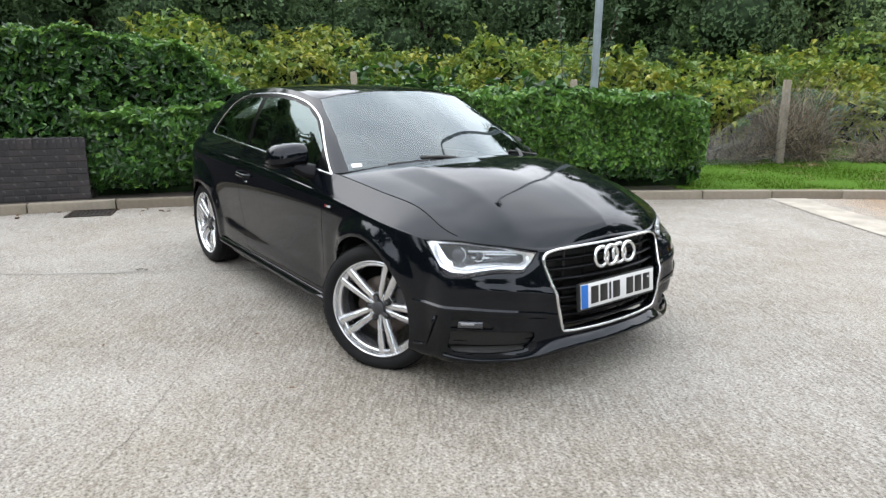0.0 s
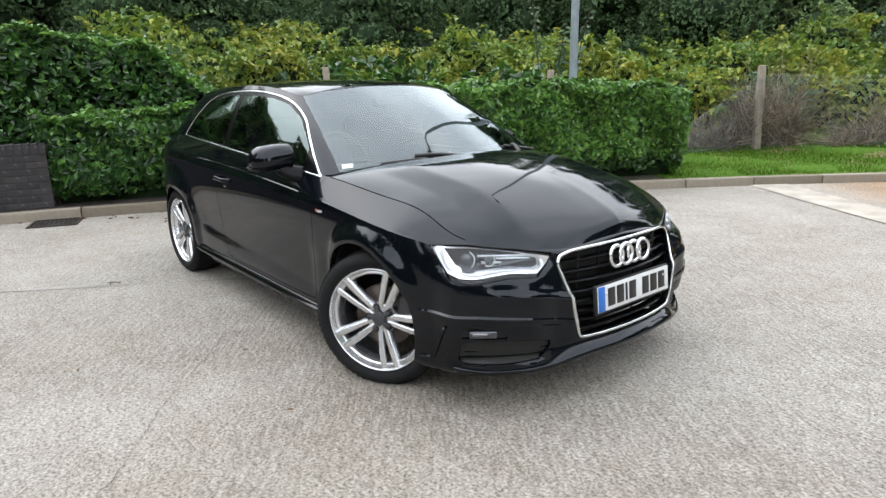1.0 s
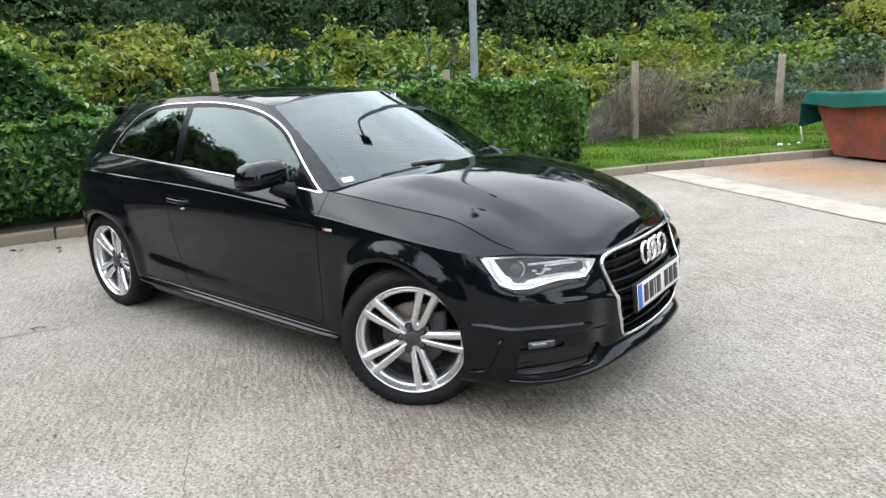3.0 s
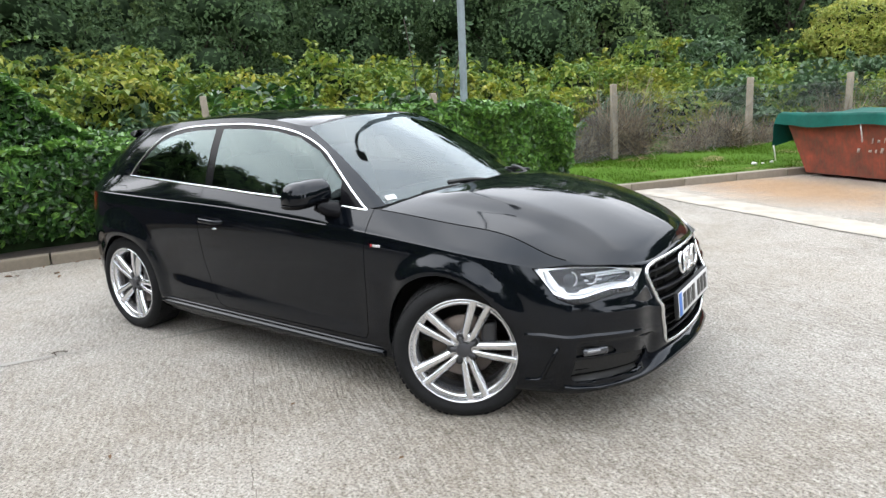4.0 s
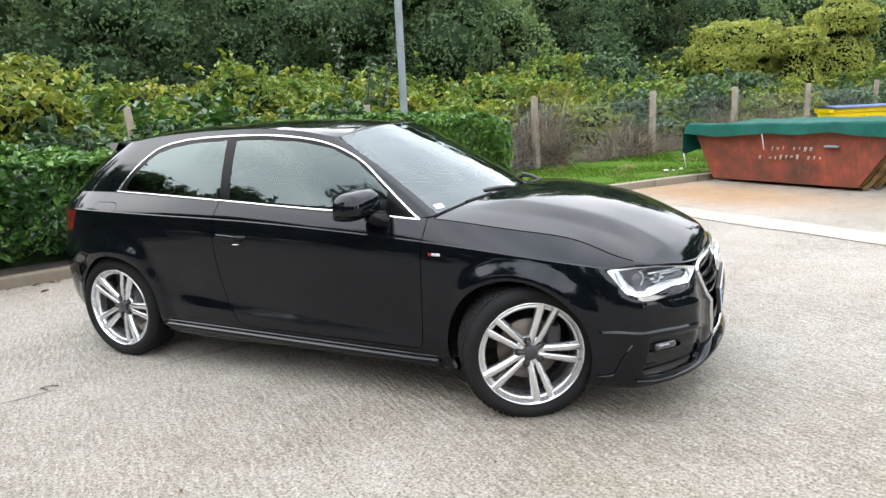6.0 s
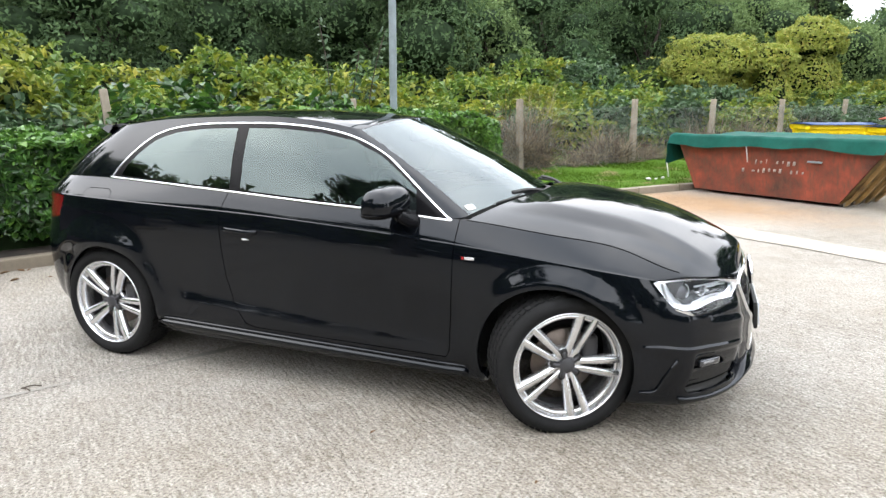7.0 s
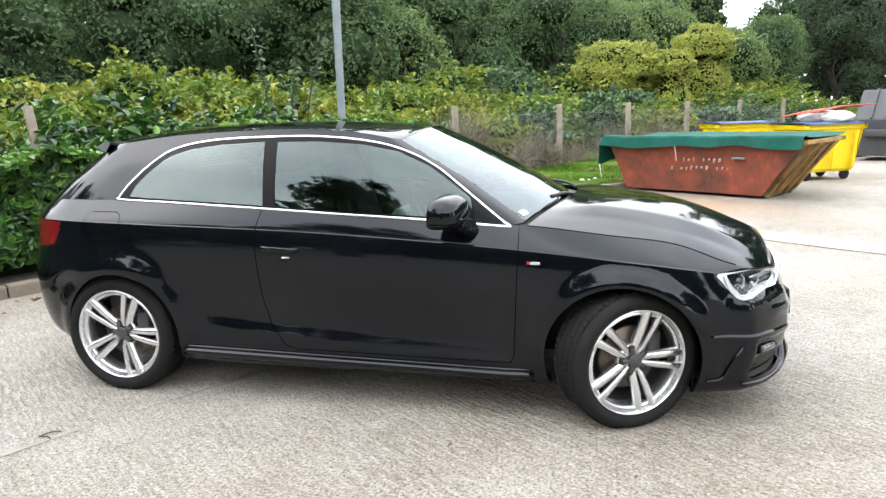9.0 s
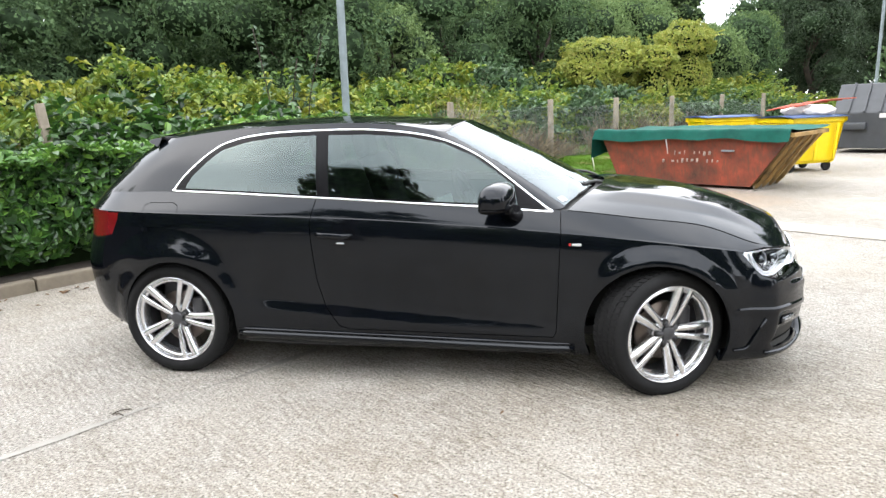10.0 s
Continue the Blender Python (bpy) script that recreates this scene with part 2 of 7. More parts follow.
BADGE_SILVER = plain("badge_silver", (0.75, 0.75, 0.77), 0.25, 0.7, 0.05, bump=0.0)
CABIN = plain("cabin_plastic", (0.022, 0.022, 0.024), 0.65)
SEAT_CLOTH = plain("seat_cloth", (0.035, 0.035, 0.038), 0.9, fine=220)

KERB_STONE = brick_mat("kerb_concrete", [(0.0, (0.23, 0.19, 0.14)), (0.5, (0.30, 0.252, 0.19)), (1.0, (0.36, 0.31, 0.24))], (0.10, 0.10, 0.05))
BRICK = brick_mat("dark_brick", [(0.0, (0.022, 0.020, 0.022)), (0.5, (0.032, 0.028, 0.030)), (1.0, (0.048, 0.039, 0.038))], (0.15, 0.145, 0.14))
MORTAR = plain("mortar", (0.042, 0.038, 0.037), 0.9)
SOIL = plain("dark_soil", (0.030, 0.021, 0.014), 0.95, vary=0.5, scale=5, fine=40, bump=0.8)
LAUREL = leaf_mat("laurel_leaf", [(0.0, (0.014, 0.045, 0.012)), (0.5, (0.034, 0.102, 0.022)), (0.9, (0.088, 0.220, 0.042)), (1.0, (0.20, 0.38, 0.075))], 0.30, 0.18)
# Young laurel leaves, made lighter still for light falling on the hedge.
LAUREL_YOUNG_LIT = leaf_mat("young_lit_laurel_leaf", [(0.0, (0.060, 0.155, 0.030)), (0.6, (0.120, 0.275, 0.050)), (1.0, (0.22, 0.40, 0.08))], 0.32, 0.2)
BRAMBLE = leaf_mat("bramble_leaf", [(0.0, (0.076, 0.166, 0.031)), (0.5, (0.150, 0.266, 0.043)), (0.85, (0.245, 0.350, 0.055)), (1.0, (0.38, 0.43, 0.07))], 0.5, 0.3, turned=[(0.0, (0.160, 0.225, 0.028)), (0.5, (0.275, 0.315, 0.040)), (0.9, (0.400, 0.395, 0.056)), (1.0, (0.52, 0.48, 0.09))])
BRAMBLE_YELLOW = leaf_mat("yellow_bramble_leaf", [(0.0, (0.30, 0.385, 0.075)), (0.5, (0.385, 0.445, 0.088)), (0.9, (0.45, 0.46, 0.10)), (1.0, (0.53, 0.47, 0.12))], 0.5, 0.3)
SAGE = leaf_mat("grey_green_leaf", [(0.0, (0.038, 0.090, 0.040)), (0.5, (0.070, 0.145, 0.066)), (1.0, (0.13, 0.22, 0.11))], 0.5)
DRY = leaf_mat("dry_stems", [(0.0, (0.070, 0.050, 0.038)), (0.45, (0.180, 0.130, 0.096)), (0.8, (0.340, 0.262, 0.190)), (1.0, (0.50, 0.43, 0.34))], 0.8, 0.1)
TREE_DARK = leaf_mat("dark_tree_leaf", [(0.0, (0.070, 0.132, 0.060)), (0.6, (0.098, 0.174, 0.078)), (1.0, (0.130, 0.212, 0.098))], 0.9, 0.25)
TREE_MID = leaf_mat("green_tree_leaf", [(0.0, (0.150, 0.238, 0.100)), (0.6, (0.195, 0.292, 0.122)), (1.0, (0.245, 0.345, 0.148))], 0.9, 0.28)
TREE_DEEP = leaf_mat("deep_green_tree_leaf", [(0.0, (0.036, 0.070, 0.036)), (0.6, (0.054, 0.100, 0.050)), (1.0, (0.085, 0.140, 0.068))], 0.6, 0.2)
GRASS = leaf_mat("grass_blade", [(0.0, (0.050, 0.108, 0.008)), (0.6, (0.075, 0.152, 0.011)), (1.0, (0.112, 0.190, 0.016))], 0.9, 0.3, spec=0.10)
# Dark leaf tone with the crown's inner shade put into the colour.
CROWN_CORE = plain("inner_leaf_shade", (0.034, 0.056, 0.028), 0.95, vary=0.6, scale=5, fine=25, bump=0.8, spec=0.05)
# Near-black twig tone; shade deep inside the foliage is put into it.
CORE = plain("twig_shade_fill", (0.013, 0.024, 0.009), 0.95, vary=0.6, scale=8, fine=30, bump=0.8, spec=0.05)
BARK = plain("bark", (0.07, 0.055, 0.04), 0.9, vary=0.4, fine=30, bump=0.8)
POST = plain("weathered_concrete_post", (0.31, 0.262, 0.20), 0.85, vary=0.25, fine=45, bump=0.4)
GALV = plain("galvanised_steel", (0.25, 0.30, 0.32), 0.55, 0.1, 0.15)
WIRE = plain("fence_wire", (0.27, 0.295, 0.285), 0.5, 0.3)
STRIP = plain("pale_concrete", (0.44, 0.395, 0.33), 0.85, vary=0.22, scale=3.5, fine=60, bump=0.3)
JOINT = plain("joint_filler", (0.34, 0.318, 0.284), 0.9, vary=0.25, scale=3, fine=50, bump=0.5)
TARP = plain("green_tarpaulin", (0.003, 0.088, 0.066), 0.7, vary=0.3, scale=3, fine=25, bump=0.15, spec=0.18)
BIN_YELLOW = plain("yellow_plastic", (1.0, 0.74, 0.006), 0.4, vary=0.06)
LID_BLUE = plain("blue_plastic", (0.13, 0.22, 0.46), 0.45, vary=0.1)
GREY_STEEL = plain("grey_painted_steel", (0.048, 0.053, 0.060), 0.5, vary=0.15)
IRON = plain("cast_iron", (0.045, 0.033, 0.026), 0.7, 0.4, 0.4)
FADED = plain("faded_paint", (0.42, 0.34, 0.29), 0.7, vary=0.3, scale=20)
RAG = plain("white_bag", (0.75, 0.72, 0.70), 0.6, vary=0.1)
RAG_RED = plain("red_plastic", (0.55, 0.10, 0.05), 0.5, vary=0.15)


def verge_mat():
    """Grass roots with bare, brown patches."""
    m, n, l, b = node_mat("grass_ground")
    c = ramp(n, l, noise_tex(n, l, 30.0, 4), [(0.3, (0.036, 0.080, 0.008)), (0.7, (0.068, 0.135, 0.014))])
    bare = ramp(n, l, noise_tex(n, l, 1.5, 5, 0.65), [(0.56, (0, 0, 0)), (0.68, (1, 1, 1))])
    c = mixed(n, l, bare, c, ramp(n, l, noise_tex(n, l, 45.0, 4), [(0.3, (0.11, 0.075, 0.04)), (0.7, (0.26, 0.20, 0.11))]))
    l.new(c, b.inputs["Base Color"])
    b.inputs["Roughness"].default_value = 0.95
    b.inputs["Specular IOR Level"].default_value = 0.08
    return m


GRASS_GROUND = verge_mat()


def skip_paint():
    """Old red paint over steel, worn to rust in blotches and runs."""
    m, n, l, b = node_mat("worn_red_steel")
    big, run = noise_tex(n, l, 2.2, 6, 0.7), noise_tex(n, l, 5.0, 5, 0.6, (5, 5, 0.8))
    c = ramp(n, l, big, [(0.30, (0.060, 0.028, 0.018)), (0.42, (0.13, 0.036, 0.022)), (0.54, (0.21, 0.047, 0.025)), (0.68, (0.31, 0.064, 0.033))])
    c = mixed(n, l, ramp(n, l, run, [(0.48, (0, 0, 0)), (0.62, (0.75, 0.75, 0.75))]), c, (0.12, 0.05, 0.03))
    l.new(c, b.inputs["Base Color"])
    b.inputs["Roughness"].default_value = 0.65
    bumped(n, l, b, big, 0.3, 0.006)
    return m


SKIP_RED = skip_paint()
SKIP_OCHRE = plain("worn_ochre_steel", (0.36, 0.22, 0.075), 0.7, vary=0.6, scale=4, fine=30, bump=0.3)


# ---- small mesh tools ----
def part(name, bm, material, parent=None, label="", smooth=True):
    """Links a bmesh as one mesh object under a thing or a part."""
    me = bpy.data.meshes.new(name)
    if smooth:
        for f in bm.faces:
            f.smooth = True
    bm.to_mesh(me)
    bm.free()
    for mm in material if isinstance(material, (list, tuple)) else (material,):
        me.materials.append(mm)
    ob = new(name, me)
    if parent is not None:
        ob.parent = parent
    if label:
        ob["label"] = label
    return ob


def thing(name, label, category, group="", at=None, kind=""):
    ob = new(name)
    ob.empty_display_size = 0.1
    if at is not None:
        ob.matrix_world = at
    return tagged(ob, label, category, group, kind)


def box(size, at=(0, 0, 0), bevel=0.0, turn=None, bm=None, seg=2):
    """A bevelled box, added to bm."""
    mine = bmesh.new()
    bmesh.ops.create_cube(mine, size=1.0)
    bmesh.ops.scale(mine, vec=size, verts=mine.verts)
    if bevel:
        bmesh.ops.bevel(mine, geom=mine.edges[:], offset=bevel, segments=seg, affect="EDGES", profile=0.6)
    m = Matrix.Translation(at) @ (turn if turn is not None else Matrix())
    bmesh.ops.transform(mine, matrix=m, verts=mine.verts)
    return joined(bm, mine)


def joined(bm, mine):
    if bm is None:
        return mine
    tmp = bpy.data.meshes.new("tmp")
    mine.to_mesh(tmp)
    mine.free()
    bm.from_mesh(tmp)
    bpy.data.meshes.remove(tmp)
    return bm


def grid(P, flip=False, wrap=False, bm=None, sharp=()):
    """A sheet of quads from an array of points [rows, columns, 3]; sharp: rows that are hard edges."""
    bm = bm or bmesh.new()
    V = [[bm.verts.new(p) for p in row] for row in P.tolist()]
    nc = len(V[0])
    for i in range(len(V) - 1):
        for j in range(nc if wrap else nc - 1):
            q = (V[i][j], V[i][(j + 1) % nc], V[i + 1][(j + 1) % nc], V[i + 1][j])
            try:
                bm.faces.new(q[::-1] if flip else q)
            except ValueError:
                pass
    for i in sharp:
        for j in range(nc - 1):
            e = bm.edges.get((V[i][j], V[i][j + 1]))
            if e:
                e.smooth = False
    return bm


def lathe(profile, steps=48, bm=None):
    """Turns (radius, height) pairs round the local y axis; height runs to -y."""
    a = np.linspace(0, 2 * np.pi, steps, endpoint=False)
    P = np.array([[(r * math.cos(t), -h, r * math.sin(t)) for t in a] for r, h in profile])
    return grid(P, wrap=True, bm=bm)


def sweep(points, section, bm=None, closed=False, normals=None, caps=True):
    """Carries a closed section of (across, out) along points; out follows the normals, across is at right angles to both."""
    P = np.array(points, float)
    n = len(P)
    if closed:
        T = np.roll(P, -1, 0) - np.roll(P, 1, 0)
    else:
        T = np.gradient(P, axis=0)
    T /= np.linalg.norm(T, axis=1)[:, None] + 1e-12
    if normals is None:
        N = np.tile((0.0, 0.0, 1.0), (n, 1))
        N[np.abs(T[:, 2]) > 0.9] = (1.0, 0.0, 0.0)
    else:
        N = np.array(normals, float)
    N = N - (N * T).sum(1)[:, None] * T
    N /= np.linalg.norm(N, axis=1)[:, None] + 1e-12
    B = np.cross(T, N)
    S = np.array(section, float)
    R = P[:, None] + S[None, :, 0, None] * B[:, None] + S[None, :, 1, None] * N[:, None]
    if closed:
        R = np.concatenate([R, R[:1]])
    bm = grid(R, wrap=True, bm=bm)
    if caps and not closed:
        bm.verts.ensure_lookup_table()
        k = len(S)
        total = len(bm.verts)
        first = total - len(R) * k
        for idx in (range(first, first + k), range(total - k, total)):
            try:
                bm.faces.new([bm.verts[i] for i in idx])
            except ValueError:
                pass
    bmesh.ops.recalc_face_normals(bm, faces=bm.faces[:])
    return bm


def ring_section(r, k=8, flat=1.0):
    return [(r * math.cos(2 * math.pi * i / k), flat * r * math.sin(2 * math.pi * i / k)) for i in range(k)]


def cubic(t, y):
    """A natural cubic spline through y at the knots t, as a function of arrays."""
    t, y = np.asarray(t, float), np.asarray(y, float)
    n, h = len(t), np.diff(t)
    A = np.eye(n)
    r = np.zeros_like(y)
    for i in range(1, n - 1):
        A[i, i - 1 : i + 2] = h[i - 1], 2 * (h[i - 1] + h[i]), h[i]
        r[i] = 6 * ((y[i + 1] - y[i]) / h[i] - (y[i] - y[i - 1]) / h[i - 1])
    m = np.linalg.solve(A, r)

    def at(x):
        x = np.asarray(x, float)
        i = np.clip(np.searchsorted(t, x) - 1, 0, n - 2)
        a, b, hh = t[i + 1] - x, x - t[i], h[i]
        if y.ndim > 1:
            a, b, hh = a[..., None], b[..., None], hh[..., None]
        return (m[i] * a**3 + m[i + 1] * b**3) / (6 * hh) + (y[i] / hh - m[i] * hh / 6) * a + (y[i + 1] / hh - m[i + 1] * hh / 6) * b

    return at


def carve(bm, outline, way, near=0.06):
    """Cuts a convex or simple outline of 3D points through a sheet along a direction, and returns the faces inside it."""
    way = Vector(way).normalized()
    side = way.orthogonal().normalized()
    up = way.cross(side)
    flat = lambda v: (v.dot(side), v.dot(up))  # noqa: E731
    pts = [Vector(p) for p in outline]
    P2 = [flat(p) for p in pts]
    lo = [min(p[k] for p in P2) - near for k in (0, 1)]
    hi = [max(p[k] for p in P2) + near for k in (0, 1)]
    mean = sum(pts, Vector()) / len(pts)

    def close(f):
        c = f.calc_center_median()
        q = flat(c)
        return lo[0] < q[0] < hi[0] and lo[1] < q[1] < hi[1] and abs((c - mean).dot(way)) < 0.6

    for k, a in enumerate(pts):
        b = pts[(k + 1) % len(pts)]
        a2, b2 = P2[k], P2[(k + 1) % len(pts)]
        dx, dy = b2[0] - a2[0], b2[1] - a2[1]
        ll = math.hypot(dx, dy)
        if ll < 1e-6:
            continue
        some = []
        for f in bm.faces:
            if not close(f):
                continue
            qs = [flat(v.co) for v in f.verts]
            off = [((q[0] - a2[0]) * dy - (q[1] - a2[1]) * dx) / ll for q in qs]
            along = [((q[0] - a2[0]) * dx + (q[1] - a2[1]) * dy) / ll for q in qs]
            if min(off) < 0 < max(off) and max(along) > -0.01 and min(along) < ll + 0.01:
                some.append(f)
        if some:
            geom = list({e for f in some for e in f.edges} | {v for f in some for v in f.verts}) + some
            bmesh.ops.bisect_plane(bm, geom=geom, dist=1e-5, plane_co=a, plane_no=(b - a).cross(way))
    inside = []
    for f in bm.faces:
        if not close(f):
            continue
        x, y = flat(f.calc_center_median())
        odd = False
        for k, a in enumerate(P2):
            b = P2[(k + 1) % len(P2)]
            if (a[1] > y) != (b[1] > y) and x < (b[0] - a[0]) * (y - a[1]) / (b[1] - a[1]) + a[0]:
                odd = not odd
        if odd:
            inside.append(f)
    return inside


def taken(bm, faces):
    """Lifts faces out of bm into a bmesh of their own."""
    out = bmesh.new()
    seen = {}
    for f in faces:
        vs = []
        for v in f.verts:
            if v.index not in seen or v.index == -1:
                seen[v.index] = out.verts.new(v.co)
            vs.append(seen[v.index])
        g = out.faces.new(vs)
        g.smooth = f.smooth
    hard = [(e.verts[0].index, e.verts[1].index) for f in faces for e in f.edges if not e.smooth]
    for a, b in hard:
        e = out.edges.get((seen[a], seen[b]))
        if e:
            e.smooth = False
    bmesh.ops.delete(bm, geom=faces, context="FACES")
    return out


def lift(bm, faces):
    bm.verts.index_update()
    return taken(bm, faces)


def grown(outline, by, way):
    """The outline moved outwards by some metres."""
    way = Vector(way).normalized()
    pts = [Vector(p) for p in outline]
    n = len(pts)
    area = sum((pts[k].cross(pts[(k + 1) % n])).dot(way) for k in range(n))
    sgn = 1 if area > 0 else -1
    out = []
    for k in range(n):
        a, b, c = pts[k - 1], pts[k], pts[(k + 1) % n]
        n1 = (b - a).cross(way).normalized() * sgn
        n2 = (c - b).cross(way).normalized() * sgn
        m = (n1 + n2).normalized()
        out.append(b + m * by / max(0.35, m.dot(n1)))
    return out


def mirrored(bm):
    """Adds the left half to a right half that ends at y = 0."""
    geom = bm.verts[:] + bm.edges[:] + bm.faces[:]
    res = bmesh.ops.duplicate(bm, geom=geom)["geom"]
    vs = [g for g in res if isinstance(g, bmesh.types.BMVert)]
    fs = [g for g in res if isinstance(g, bmesh.types.BMFace)]
    for v in vs:
        v.co.y = -v.co.y
    bmesh.ops.reverse_faces(bm, faces=fs)
    bmesh.ops.remove_doubles(bm, verts=[v for v in bm.verts if abs(v.co.y) < 2e-4], dist=1e-3)
    return bm


def flipped(bm):
    """The same part for the other side."""
    out = bm.copy()
    for v in out.verts:
        v.co.y = -v.co.y
    bmesh.ops.reverse_faces(out, faces=out.faces[:])
    return out


def rim_in(bm, depth, pick=None):
    """Turns the open edges of a sheet inwards, to give it a visible thickness."""
    bm.normal_update()
    edges = [e for e in bm.edges if e.is_boundary and (pick is None or pick(e))]
    nor = {v: v.normal.copy() for e in edges for v in e.verts}
    for v in nor:
        if any(abs(math.hypot(v.co.x - cx, v.co.z - cz) - ARCH_RAD) < .006 for cx, cz in (ARCH_F, ARCH_R)):
            nor[v] = Vector((0, -1, 0))
    res = bmesh.ops.extrude_edge_only(bm, edges=edges)["geom"]
    back = {}
    for v in nor:
        back[tuple(round(c, 6) for c in v.co)] = nor[v]
    for g in res:
        if isinstance(g, bmesh.types.BMVert):
            k = back.get(tuple(round(c, 6) for c in g.co))
            if k:
                g.co -= k * depth
    for e in edges:
        e.smooth = False
    return bm


def outward(bm, centre=(-1.25, 0, 0.6)):
    """Makes the faces of an open sheet look away from a centre."""
    bm.normal_update()
    c = Vector(centre)
    bad = [f for f in bm.faces if f.normal.dot(f.calc_center_median() - c) < 0]
    if len(bad) > len(bm.faces) / 2:
        bmesh.ops.reverse_faces(bm, faces=bm.faces[:])
    return bm


# ---- the hatchback: x forward from the front axle, y to its left, z up ----
PLAN = [(-3.36, 0), (-3.345, -.35), (-3.24, -.66), (-3.02, -.80), (-2.6, -.852), (-2.1, -.860), (-1.5, -.862), (-.9, -.864), (-.4, -.868),
        (0, -.876), (.28, -.864), (.46, -.81), (.60, -.70), (.722, -.53), (.803, -.36), (.840, -.18), (.85, 0)]
# heights and insets of the body's long lines at those plan points
Z_LOW = (.40, .40, .365, .285, .24, .20, .195, .19, .185, .18, .175, .172, .172, .18, .215, .235, .235)
Z_CREASE = (.92, .92, .93, .935, .925, .908, .886, .848, .808, .768, .733, .702, .686, .668, .657, .668, .675)
D_CREASE = (.06, .06, .05, .03, .016, .015, .015, .015, .014, .014, .026, .05, .052, .054, .056, .07, .075)
Z_BELT = (1.02, 1.02, 1.02, 1.03, 1.032, 1.008, .978, .937, .908, .855, .814, .757, .711, .686, .672, .684, .692)
D_BELT = (.16, .15, .13, .125, .115, .078, .066, .070, .104, .146, .157, .116, .070, .062, .072, .084, .084)
D_UNDER = (.07, .07, .05, .022, .006, .004, .004, .004, .004, .005, .014, .030, .032, .034, .040, .05, .05)

_w = np.array([(PLAN[1][0], -PLAN[1][1])] + PLAN + [(PLAN[-2][0], -PLAN[-2][1])])
_s = np.r_[0, np.cumsum(np.linalg.norm(np.diff(_w, axis=0), axis=1))]
KNOT = _s[1:-1]
plan_at = cubic(_s, _w)


def line_at(s, z, d):
    """Points of a long line of the body: height z and inset d, given at the plan's knots, at the stations s."""
    p, q = plan_at(s), (plan_at(s + 1e-3) - plan_at(s - 1e-3)) / 2e-3
    q /= np.linalg.norm(q, axis=1)[:, None]
    nrm = np.stack([q[:, 1], -q[:, 0]], 1)
    zz = cubic(KNOT, z)(s) if np.ndim(z) else np.full(len(s), float(z))
    dd = cubic(KNOT, d)(s) if np.ndim(d) else np.full(len(s), float(d))
    return np.c_[p - nrm * dd[:, None], zz], np.c_[nrm, 0 * zz]


def blend01(x):
    x = np.clip(x, 0, 1)
    return x * x * (3 - 2 * x)


ARCH_F, ARCH_R, ARCH_RAD = (0.006, 0.320), (-2.556, 0.320), 0.343


# height of the bumper's step from the wheel to the grille
STEP_AT = (.443, .443, .443, .427, .388, .372, .372)


